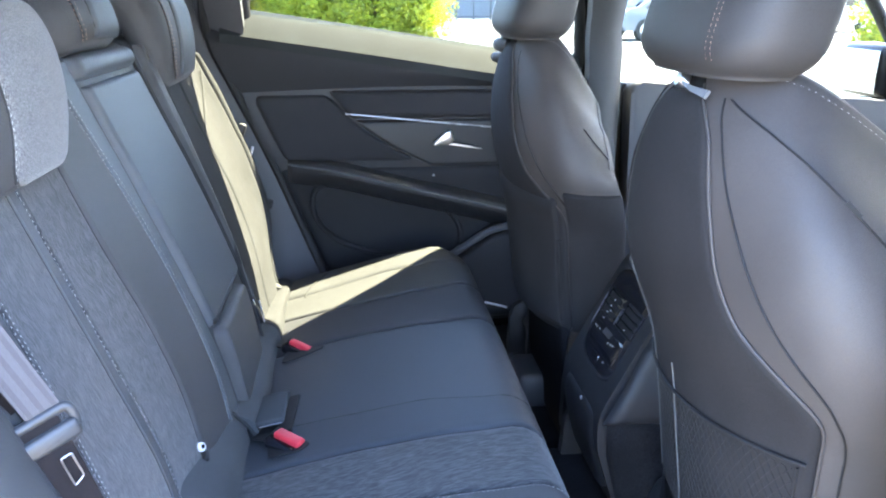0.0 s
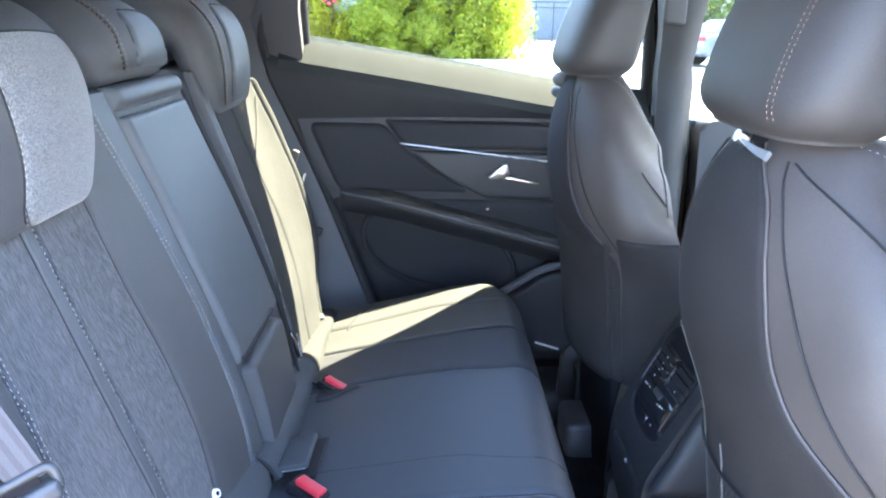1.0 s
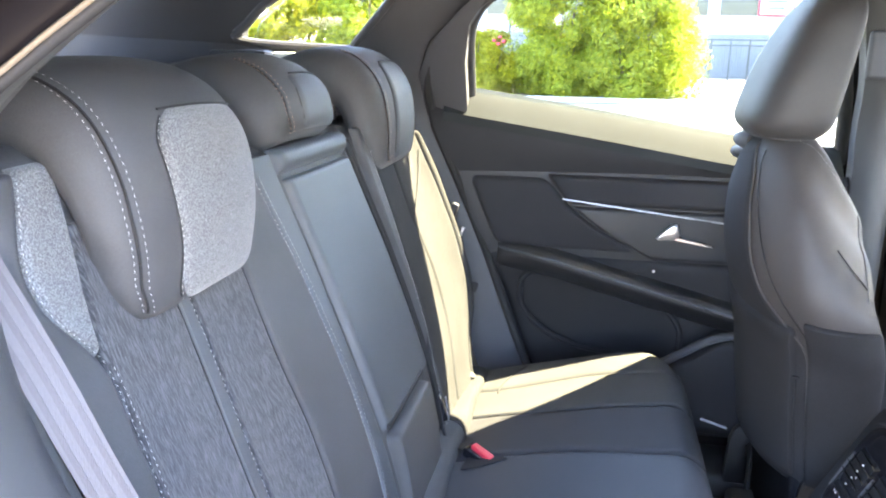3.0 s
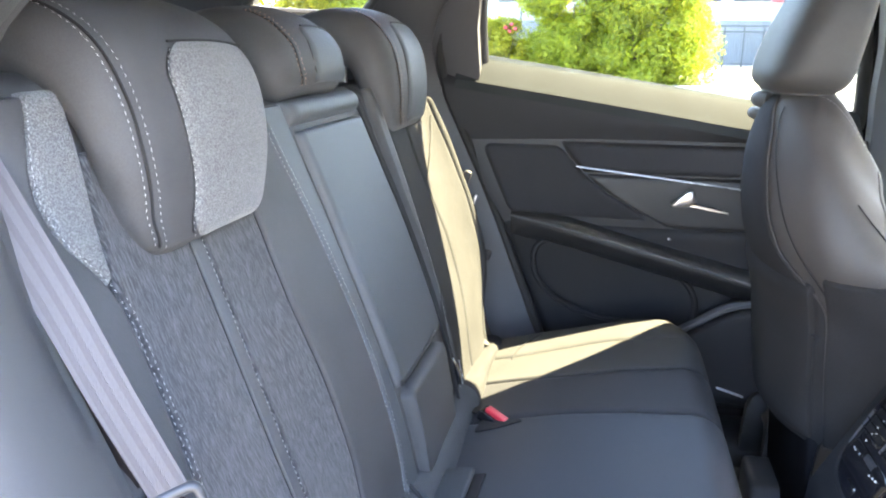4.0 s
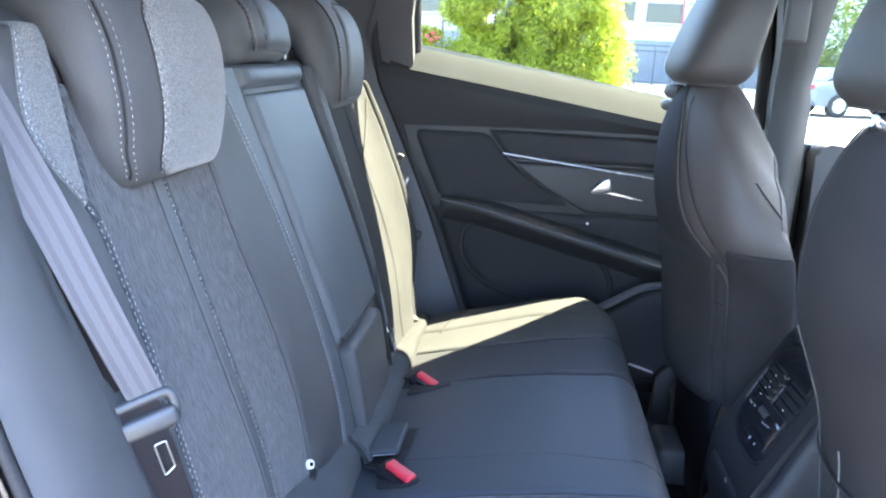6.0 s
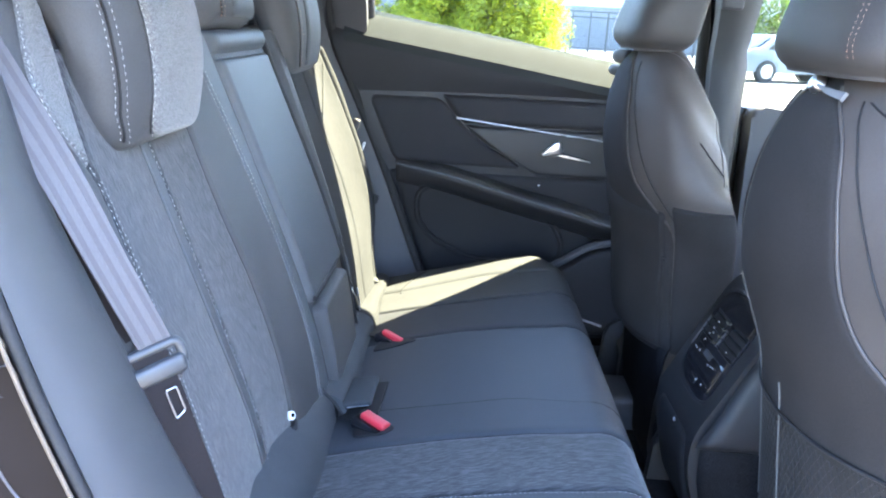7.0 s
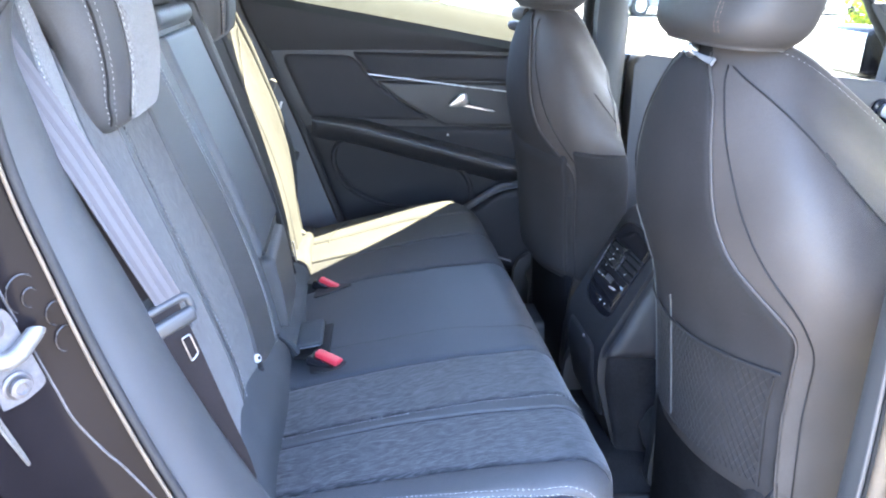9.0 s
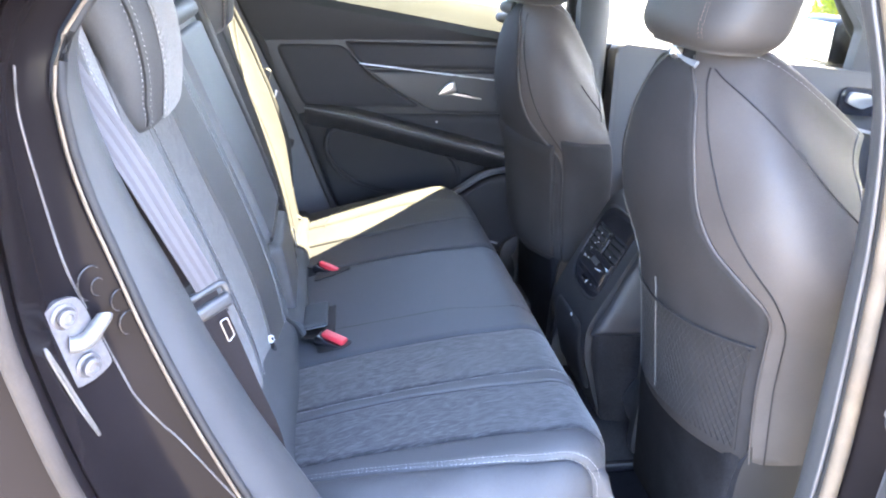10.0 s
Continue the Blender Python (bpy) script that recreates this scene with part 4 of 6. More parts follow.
# ---- the car round them: floor, sides, roof ----
FLOOR_Z = 0.385
YN, YF = 0.46, 1.885
tagged(part("floor", rbox((0.35, 1.17, FLOOR_Z - 0.03), (3.3, 1.50, 0.06), 0.01), CARPET), "black carpeted car floor in the footwells", "floor", kind="structure")
tun = rounded([(0.98, FLOOR_Z), (1.02, 0.46), (1.30, 0.46), (1.36, FLOOR_Z)], 0.03)
tagged(part("floor_tunnel", prism(tun, 0, -0.20, 1.5, 0.0), CARPET), "low carpeted tunnel along the floor", "floor", kind="structure")
mat1 = thing("floor_mat", (0.30, 1.55, FLOOR_Z), "black carpet floor mat in the far footwell", "floor mat", "floor mats")
part("mat", rbox((0.30, 1.57, FLOOR_Z + 0.008), (0.36, 0.36, 0.014), 0.006), CARPET, mat1)
mat2 = thing("floor_mat", (0.30, 0.80, FLOOR_Z), "black carpet floor mat in the near footwell", "floor mat", "floor mats")
part("mat", rbox((0.30, 0.78, FLOOR_Z + 0.008), (0.36, 0.36, 0.014), 0.006), CARPET, mat2)
box = thing("floor_duct", (0.42, 1.66, FLOOR_Z), "grey plastic seat-rail cover on the far footwell floor", "trim cover")
part("cover", rbox((0.40, 1.62, FLOOR_Z + 0.05), (0.09, 0.13, 0.085), 0.015, 3), PLASTIC_SOFT, box)

# near side: jamb of the open rear door
SEAL = [(0.42, -0.02), (0.50, -0.055), (0.60, -0.110), (0.70, -0.163), (0.80, -0.210), (0.90, -0.253), (1.00, -0.289), (1.08, -0.312), (1.14, -0.330), (1.20, -0.338), (1.25, -0.338), (1.29, -0.315), (1.33, -0.268), (1.375, -0.210), (1.43, -0.13), (1.48, -0.04), (1.52, 0.05)]
OUTER = [(0.42, -0.14), (0.50, -0.17), (0.60, -0.21), (0.70, -0.25), (0.80, -0.287), (0.90, -0.325), (0.95, -0.338), (1.05, -0.359), (1.15, -0.362), (1.22, -0.362), (1.29, -0.345), (1.33, -0.315), (1.375, -0.25), (1.43, -0.16), (1.48, -0.06), (1.52, 0.03)]
INNER = [(0.42, 0.02), (0.60, -0.06), (0.75, -0.14), (0.84, -0.19), (0.93, -0.232), (1.02, -0.268), (1.11, -0.308), (1.24, -0.345), (1.30, -0.34), (1.375, -0.25), (1.43, -0.17), (1.52, 0.0)]
Z_F = list(np.linspace(0.42, 1.52, 48))


def tumble(z):
    """How far the body's side leans inwards above the belt line."""
    return 0.30 * max(0.0, z - 1.22)


pillar = thing("c_pillar", (-0.35, 0.45, 0.42), "slate plastic and gloss black rear door jamb with its rubber seal", "door jamb", kind="structure")
a = [(soft(SEAL, z) + 0.004, 0.461 + tumble(z), z) for z in Z_F]
b = [(soft(INNER, z) - 0.012, 0.548 + tumble(z) * 0.7, z) for z in Z_F]
part("pillar_trim", sheet(a, b, (0.8, -0.6, 0), 0.02, 0.012), PILLAR, pillar, "slate grey pillar trim")
b2 = [(x - 0.16, y + 0.05, z) for x, y, z in b]
part("pillar_return", sheet(b, b2, (0.3, -0.95, 0), 0.012, 0.0), PILLAR, pillar)
ps = [Vector((soft(SEAL, z) + 0.002, 0.455 + tumble(z), z)) for z in Z_F]
part("door_seal", tube(ps, 0.0045, 10), RUBBER, pillar, "black rubber door seal")
part("seal_lip", tube([p + Vector((-0.003, -0.008, -0.002)) for p in ps], 0.0016, 8), TANSEAL, pillar, "seal flange lip, warm bounce light put into its tan")
a = [(soft(OUTER, z), 0.362 + tumble(z), z) for z in Z_F]
b = [(soft(SEAL, z) - 0.006, 0.452 + tumble(z), z) for z in Z_F]
part("jamb", sheet(b, a, (0.75, -0.66, 0), 0.02, -0.020, 12), JAMB, pillar, "gloss black painted jamb")
# outer quarter panel, going back from the jamb
c = [(-1.55, 0.40 + tumble(z) * 1.0 + 0.03 * (z < 0.6), z) for z in Z_F]
a_out = [(x - 0.004, y - 0.012, z) for x, y, z in a]
part("quarter_panel", sheet(a_out, c, (0, -1, 0), 0.02, 0.03), JAMB, pillar, "gloss black rear quarter panel")
part("outer_bead", tube([Vector(p) + Vector((-0.010, -0.016, 0)) for p in a], 0.008, 10), DUSTY, pillar, "dusty outer rubber bead")

strike = thing("door_striker", (-0.33, 0.42, 1.02), "greased steel door striker bolted to the black jamb", "door striker")
jd = Vector((0.75, -0.66, 0)).normalized()
js = Vector((-0.66, -0.75, 0)).normalized()


def jpt(u, z, h=0.0):
    base = Vector((soft(SEAL, z) - 0.006, 0.452, z)).lerp(Vector((soft(OUTER, z), 0.362, z)), u) - jd * 0.020 * math.sin(math.pi * u)
    return base + jd * h


fr = Matrix((js, Vector((0, 0, 1)), jd)).transposed().to_4x4()
pill = smooth_path([jpt(0.585, 1.052, 0.003), jpt(0.570, 1.035, 0.003), jpt(0.55, 1.010, 0.003), jpt(0.53, 0.985, 0.003), jpt(0.525, 0.976, 0.003)], 5)
wp_ = [0.042 * math.sqrt(max(0.02, 1 - (2 * k / (len(pill) - 1) - 1) ** 6)) for k in range(len(pill))]
part("base_plate", ribbon(pill, js, wp_, 0.007), STRIKER, strike, "dull greased steel base plate")
for u, z in ((0.565, 1.038), (0.535, 0.990)):
    w = part("bolt_plate", lathe([(0.012, 0), (0.012, 0.0015), (0.010, 0.003), (0.008, 0.002), (0.0, 0.002)], 20, Matrix.Translation(jpt(u, z, 0.006)) @ fr), STRIKER, strike, "round steel washer")
    part("bolt_head", lathe([(0.008, 0), (0.008, 0.004), (0.005, 0.005), (0.004, 0.003), (0, 0.003)], 12, Matrix.Translation(jpt(u, z, 0.009)) @ fr), STRIKER, w)
# rings laid on for the striker's faint reflection in the gloss paint
for u, z, r in ((0.20, 1.054, 0.016), (0.16, 1.050, 0.008), (0.05, 1.034, 0.010), (0.06, 1.012, 0.011)):
    ring = [jpt(u, z, 0.0006) + js * (r * 0.8 * math.cos(q)) + Vector((0, 0, r * math.sin(q))) for q in np.linspace(0, 2 * math.pi, 25)]
    part("ghost_ring", tube(ring, 0.0006, 6), GHOST, strike, "faint ring on the paint, the striker mirrored")
part("loop", tube(smooth_path([jpt(0.61, 1.014, 0.004), jpt(0.54, 1.013, 0.010), jpt(0.45, 1.016, 0.014), jpt(0.36, 1.023, 0.016), jpt(0.28, 1.029, 0.016), jpt(0.26, 1.031, 0.015)], 8),
     lambda t: 0.0076 - 0.0012 * t - 0.005 * max(0.0, t - 0.93) / 0.07, 12), ZINC, strike, "greasy white steel finger")
# pressed creases in black paint, their highlights laid on as steel-toned tubes
seam = smooth_path([jpt(u, z, 0.001) for u, z in ((0.35, 1.24), (0.34, 1.20), (0.325, 1.126), (0.35, 1.074), (0.32, 1.034))], 6)
part("seam_line", tube(seam, 0.0011, 6), STRIKER, pillar, "pressed edge in the jamb, its highlight laid on")
seam = smooth_path([jpt(u, z, 0.001) for u, z in ((0.30, 1.01), (0.285, 0.97), (0.275, 0.942), (0.20, 0.908), (0.14, 0.886), (0.02, 0.81))], 6)
part("seam_line", tube(seam, 0.0010, 6), STRIKER, pillar, "fine pressed line in the jamb, its highlight laid on")

slot_pts = [jpt(0.86, 1.020, 0.002), jpt(0.835, 1.000, 0.002), jpt(0.78, 0.965, 0.002), jpt(0.735, 0.940, 0.002), jpt(0.715, 0.930, 0.002), jpt(0.715, 0.938, 0.002), jpt(0.75, 0.966, 0.002), jpt(0.805, 1.004, 0.002), jpt(0.85, 1.024, 0.002), jpt(0.86, 1.020, 0.002)]
part("drain_slot", tube(smooth_path(slot_pts, 5), 0.0013, 6), ZINC, pillar, "bright rim of a narrow drain slot")

# sill and B-pillar on the near side
tagged(part("door_sill", prism(rounded([(0.345, 0.36), (0.36, 0.43), (0.44, 0.455), (0.54, 0.44), (0.55, 0.38), (0.50, 0.34)], 0.02), 0, -0.02, 1.6, 0.01), PLASTIC), "dark plastic sill under the open door", "door sill", kind="structure")
bp = thing("b_pillar", (0.47, 0.43, 0.42), "slate plastic pillar between the near doors with a rubber seal", "pillar", kind="structure")
ZB = list(np.linspace(0.42, 1.50, 30))
BX = [(0.42, 0.440), (0.77, 0.445), (0.91, 0.443), (1.05, 0.440), (1.143, 0.431), (1.254, 0.410), (1.5, 0.345)]
BL = [(0.42, 0.425), (0.763, 0.434), (0.833, 0.435), (0.932, 0.431), (1.069, 0.423), (1.145, 0.413), (1.30, 0.383), (1.5, 0.335)]
e0 = [(soft(BL, z), 0.455 + tumble(z), z) for z in ZB]
e1 = [(soft(BX, z), 0.496 + tumble(z), z) for z in ZB]
e2 = [(soft(BX, z) + 0.20, 0.505 + tumble(z), z) for z in ZB]
e3 = [(soft(BL, z) + 0.05, 0.385 + tumble(z), z) for z in ZB]
part("pillar_trim", sheet(e1, e2, (0, 1, 0), 0.03, 0.01), PILLAR, bp, "slate plastic trim")
part("pillar_edge", sheet([(x + 0.002, y + 0.004, z) for x, y, z in e0], e1, (-0.95, 0.3, 0), 0.012, 0.003), PILLAR, bp)
part("jamb", sheet([(x + 0.010, y - 0.012, z) for x, y, z in e0], e3, (-0.8, -0.5, 0), 0.02, 0.0), JAMB, bp, "gloss black painted jamb")
part("seal_lip", tube([Vector(p) for p in e0], 0.0024, 8), PIPING_GLINT, bp, "pale lip of the trim seal")
part("seal_groove", tube([Vector(p) + Vector((0.003, -0.006, 0)) for p in e0], 0.0035, 8), RUBBER, bp, "dark groove of the seal")
part("door_seal", tube([Vector(p) + Vector((0.004, -0.019, 0)) for p in e0], 0.0090, 10), TANSEAL, bp, "tan rubber door seal")
part("front_jamb", sheet([(x + 0.10, 0.40 + tumble(z), z) for (x, y, z) in e0], [(x + 0.22, 0.505 + tumble(z), z) for (x, y, z) in e0], (0.5, -0.8, 0), 0.02), PAINT, bp)

# the open rear door on the near side, swung out about its front hinge
od = thing("open_rear_door", (0.50, 0.38, 0.45), "open near rear door, slate lining with a speaker grille", "car door")
HX, HY, ANG = 0.435, 0.392, radians(70)


def dpt(u, v, z):
    """u along the door from its hinge, v out of its lining."""
    return Vector((HX + 0.03 + u * math.cos(-ANG) * 0.9, HY - u * math.sin(ANG), z)) + Vector((-math.sin(ANG), -math.cos(ANG), 0)) * v


def door_fn(c0):
    return dpt(c0.x, c0.y, c0.z)


low = rounded([(0.0, 0.45), (0.02, 1.14), (0.78, 1.20), (0.82, 0.95), (0.62, 0.52), (0.52, 0.44)], 0.05)
part("lining", prism(low, 1, -0.02, 0.035, 0.012, 3, door_fn), PLASTIC_SOFT, od, "slate plastic lining")
part("outer_skin", prism(low, 1, -0.11, -0.022, 0.01, 2, door_fn), PAINT, od, "gloss black outer skin")
grille = part("speaker_grille", prism(rounded([(0.012, 0.79), (0.020, 0.875), (0.12, 0.885), (0.16, 0.82), (0.12, 0.76), (0.03, 0.75)], 0.02), 1, 0.034, 0.042, 0.003, 2, door_fn), PLASTIC, od, "perforated speaker grille")
bm = bmesh.new()
for i in range(14):
    for j in range(17):
        u, z = 0.026 + i * 0.0075 + (j % 2) * 0.004, 0.762 + j * 0.0068
        m4 = Matrix.Translation(dpt(u, 0.0425, z)) @ Matrix((Vector((math.cos(ANG), -math.sin(ANG), 0)), Vector((0, 0, 1)), Vector((-math.sin(ANG), -math.cos(ANG), 0)))).transposed().to_4x4()
        vs = [bm.verts.new(m4 @ Vector((0.0021 * math.cos(k * math.pi / 3), 0.0021 * math.sin(k * math.pi / 3), 0.0))) for k in range(6)]
        bm.faces.new(vs)
tagged(part("grille_hole", bm, RUBBER, grille), kind="stuff")
part("armrest", prism(rounded([(0.01, 0.915), (0.02, 0.965), (0.70, 0.995), (0.74, 0.95), (0.62, 0.905)], 0.022), 1, 0.035, 0.075, 0.012, 3, door_fn), LEATHER, od, "padded leather armrest")
part("pull_handle", prism(rounded([(0.12, 1.00), (0.12, 1.03), (0.22, 1.035), (0.22, 1.005)], 0.01), 1, 0.035, 0.05, 0.004, 2, door_fn), CHROME, od, "chrome inside handle")
for pa, pb in (((0.02, 1.14), (0.12, 1.50)), ((0.12, 1.50), (0.66, 1.47)), ((0.66, 1.47), (0.80, 1.20))):
    part("window_frame", tube([dpt(pa[0] + (pb[0] - pa[0]) * k / 8, 0.0 - 0.3 * max(0, (pa[1] + (pb[1] - pa[1]) * k / 8) - 1.2), pa[1] + (pb[1] - pa[1]) * k / 8) for k in range(9)], 0.022, 8), PAINT, od, "black window frame")

# ---- far rear door ----
YD = 1.885
door = thing("door_1", (0.15, 1.9, 0.42), "closed far rear door with dark lining, satin trim and chrome handle", "car door", kind="structure")
BELT = [(-0.42, 1.262), (-0.24, 1.236), (-0.06, 1.210), (0.13, 1.181), (0.31, 1.152), (0.50, 1.128)]
DOOR_REAR = [(0.45, 0.03), (0.66, -0.104), (0.74, -0.134), (0.90, -0.195), (1.01, -0.243), (1.12, -0.292), (1.204, -0.328), (1.32, -0.345)]


def belt(x):
    return soft(BELT, x, 0.05)


def SD(x, z):
    """The lining: bowed inwards below the belt, out at the foot."""
    return Vector((x, YD + 0.02 - 0.030 * math.exp(-((z - 0.98) / 0.16) ** 2) + 0.05 * max(0, 0.62 - z), z))


ref_d = (0, -1, 0)
base = rounded([(-0.02, 0.44), (-0.13, 0.70), (-0.24, 0.97), (-0.335, 1.16), (-0.36, 1.262), (-0.24, 1.236), (-0.06, 1.210), (0.13, 1.181), (0.31, 1.152), (0.56, 1.12), (0.60, 0.44)], 0.02)
part("door_core", prism([(x, z - 0.008) for x, z in base], 1, 1.915, 1.995, 0.006, 2), PAINT, door, "gloss black outer skin")
part("lower_lining", panel(SD, lambda z: soft(DOOR_REAR, z, 0.03), 0.58, 0.46, 0.905, ref_d, 0.004, 0.03, 0.02, 40, 30), DOORPLASTIC, door, "dark moulded lower lining")


# upper lining between the crease and the belt line
rows = []
for k in range(13):
    row = []
    for x in np.linspace(-0.335, 0.56, 46):
        z0, z1 = 1.085 + 0.012 * math.sin((x + 0.3) * 3), belt(x) - 0.014
        t = k / 12
        z = z0 + (z1 - z0) * t
        y = YD - 0.004 + 0.010 * math.cos(t * math.pi / 2) ** 2 - 0.012 * math.sin(t * math.pi)
        if t > 0.8:
            y += 0.012 * ((t - 0.8) / 0.2) ** 2
        row.append(Vector((max(x, soft(DOOR_REAR, z, 0.03)), y, z)))
    rows.append(row)
part("upper_lining", slab(rows, [[p + Vector((0, 0.025, 0)) for p in r] for r in rows]), DOORTOP, door, "dark soft upper lining")
rows = []
for k in range(9):
    t = k / 8
    rows.append([Vector((x, YD - 0.012 + 0.076 * t, belt(x) - 0.022 + 0.026 * math.sin(t * 1.5) + 0.034 * t)) for x in np.linspace(-0.30, 0.56, 46)])
part("window_ledge", slab(rows, [[p - Vector((0, 0, 0.02)) for p in r] for r in rows]), LEDGE, door, "slate window ledge in full sun")
# middle lining: cloth field behind, cloth insert above the satin strip, plain field below


def deco(z):
    return soft([(0.90, 0.19), (0.93, 0.133), (0.97, 0.06), (1.012, 0.004), (1.05, -0.032), (1.087, -0.060), (1.12, -0.07)], z, 0.01)


part("rear_field", panel(SD, lambda z: soft(DOOR_REAR, z, 0.03) + 0.035, lambda z: deco(z) - 0.002, 0.918, 1.080, ref_d, 0.004, 0.014, 0.005, 26, 22, corner=0.022), DOORCLOTH, door, "dark cloth field")
part("cloth_insert", panel(SD, lambda z: deco(z), 0.575, 1.022, 1.090, ref_d, 0.008, 0.012, 0.012, 34, 16), DOORCLOTH, door, "dark cloth insert above the strip")
part("middle_lining", panel(SD, lambda z: deco(z), 0.575, 0.900, 1.020, ref_d, 0.001, 0.012, 0.012, 34, 20), PLASTIC, door)
part("back_lining", panel(SD, lambda z: soft(DOOR_REAR, z, 0.03), 0.58, 0.88, 1.11, ref_d, -0.006, 0.01, 0.012, 30, 20), PLASTIC, door)
ps = [Vector((x, SD(x, 1.03 - 0.103 * (x + 0.02)).y - 0.010, 1.036 - 0.103 * (x + 0.02))) for x in np.linspace(-0.022, 0.50, 30)]
part("satin_strip", ribbon(ps, Vector((0, 0.25, 1)), 0.0034, 0.004), SATIN, door, "satin chrome trim strip")
# chrome handle in a dark cup
cup = part("handle_cup", panel(SD, 0.225, 0.335, 0.955, 1.008, ref_d, -0.001, 0.010, 0.014, 16, 12, corner=0.02), GLOSS, door, "gloss black handle cup")
hl = part("inside_handle", prism([(0.186, 0.963), (0.217, 0.993), (0.230, 0.996), (0.237, 0.972), (0.224, 0.962), (0.192, 0.959)], 1, YD - 0.044, YD - 0.026, 0.004, 2), CHROME, door, "polished chrome inside handle")
part("blade", prism([(0.215, 0.9625), (0.235, 0.9655), (0.275, 0.9575), (0.306, 0.9510), (0.306, 0.9490), (0.275, 0.9535), (0.235, 0.9600)], 1, YD - 0.040, YD - 0.033, 0.001, 1), CHROME, hl, "slim chrome blade")
# armrest: a long falling ledge
A_TOP = [(-0.165, 0.918), (-0.05, 0.908), (0.09, 0.872), (0.25, 0.832), (0.41, 0.790), (0.56, 0.775)]
rows = []
for x in np.linspace(-0.165, 0.425, 40):
    zt = soft(A_TOP, x, 0.03)
    d = 0.055 * min(1, (x + 0.17) / 0.12) ** 0.7
    y0 = YD + 0.0
    rows.append([Vector((x, y0 + 0.01, zt + 0.014)), Vector((x, y0 - d * 0.5, zt + 0.010)), Vector((x, y0 - d * 0.9, zt + 0.004)), Vector((x, y0 - d, zt - 0.006)), Vector((x, y0 - d * 0.9, zt - 0.018)),
                 Vector((x, y0 - d * 0.45, zt - 0.045)), Vector((x, y0 + 0.01, zt - 0.06))])
part("armrest", grid_bm(rows, closed=True, cap=True), PLASTIC, door, "padded armrest ledge", 70)
ps = [r[3] + Vector((0, -0.001, 0.004)) for r in rows]
part("armrest_piping", tube(ps, 0.003, 8), LEATHER_SOFT, door)
# highlight on the armrest end, laid on as a short pale tube
ps = [Vector((x, YD - 0.058, soft(A_TOP, x, 0.03) - 0.003)) for x in np.linspace(0.315, 0.423, 10)]
part("armrest_edge", tube(ps, 0.0026, 8), PIPING_GLINT, door, "armrest end edge, pale for its highlight")
part("screw_cap", lathe([(0.003, 0), (0.0025, 0.002), (0, 0.0024)], 12, Matrix.Translation((0.188, YD - 0.030, 0.885)) @ Matrix.Rotation(radians(90), 4, "X")), CHROME, door, "small bright screw cap")
# oval speaker bowl and the bottle bin below
ring_pts = [Vector((0.075 + 0.185 * math.copysign(abs(math.cos(q)) ** 0.7, math.cos(q)), YD - 0.006, 0.765 - 0.09 * (math.cos(q)) * 0.55 + 0.085 * math.copysign(abs(math.sin(q)) ** 0.8, math.sin(q)))) for q in np.linspace(0, 2 * math.pi, 61)]
part("bowl_rim", tube(ring_pts, 0.007, 8), DOORPLASTIC, door, "moulded rim of the door bowl")
rib = smooth_path([(0.20, YD - 0.03, 0.655), (0.27, YD - 0.04, 0.705), (0.33, YD - 0.05, 0.745), (0.42, YD - 0.05, 0.765)], 8)
part("bin_edge", tube(rib, 0.010, 8), PLASTIC_SOFT, door, "edge of the bottle bin")


def SBin(x, z):
    return Vector((x, YD - 0.040 - 0.02 * math.sin((x - 0.2) * 5), z))


part("bottle_bin", panel(SBin, lambda z: 0.215 + 0.14 * max(0, (z - 0.66)) / 0.1, 0.57, 0.50, 0.755, ref_d, 0.008, 0.03, 0.06, 26, 20), DOORPLASTIC, door, "moulded bottle bin")
part("sill_strip", ribbon([(0.315, YD - 0.068, 0.559), (0.345, YD - 0.069, 0.551), (0.372, YD - 0.070, 0.543)], Vector((0, 0.4, 1)), 0.005, 0.004), SATIN, door, "bright sill strip")
# window: frame and glass


def wy(z):
    return 1.955 - 0.42 * max(0, z - 1.2)


fpts = [(-0.246, wy(1.24), 1.235), (-0.246, wy(1.33), 1.33), (-0.238, wy(1.41), 1.41), (-0.195, wy(1.468), 1.468), (-0.10, wy(1.505), 1.505), (0.05, wy(1.555), 1.555), (0.25, wy(1.58), 1.58), (0.420, wy(1.57), 1.57),
        (0.515, wy(1.43), 1.43), (0.550, wy(1.30), 1.30), (0.568, wy(1.13), 1.13)]
part("window_frame", tube(smooth_path(fpts, 6), 0.014, 10), RUBBER, door, "black window frame")
outl = [(-0.25, 1.20)] + [(p[0], p[2]) for p in fpts] + [(0.568, 1.10)]
g = prism(outl, 1, 0, 0.004, 0.0, 1, lambda c0: Vector((c0.x, wy(c0.z) + c0.y, c0.z)))
pane = part("window_pane", g, GLASS, door, "clear side window glass")
pane.visible_shadow = False

# solid rear part of the door's frame, between the seal and the glass
sail = [(-0.300, 1.10), (-0.345, 1.20), (-0.352, 1.30), (-0.325, 1.37), (-0.245, 1.445), (-0.16, 1.505), (0.0, 1.575), (0.25, 1.60), (0.47, 1.60), (0.42, 1.572), (0.25, 1.582), (0.05, 1.557), (-0.10, 1.505), (-0.195, 1.468), (-0.238, 1.41), (-0.246, 1.33), (-0.246, 1.21), (-0.246, 1.10)]
part("frame_trim", prism(sail, 1, 0, 0.03, 0.004, 2, lambda c0: Vector((c0.x, wy(c0.z) - 0.058 + 0.02 * max(0.0, min(1.0, (1.222 - c0.z) / 0.05)) + c0.y, c0.z))), PLASTIC_SOFT, door, "slate trim of the window frame")
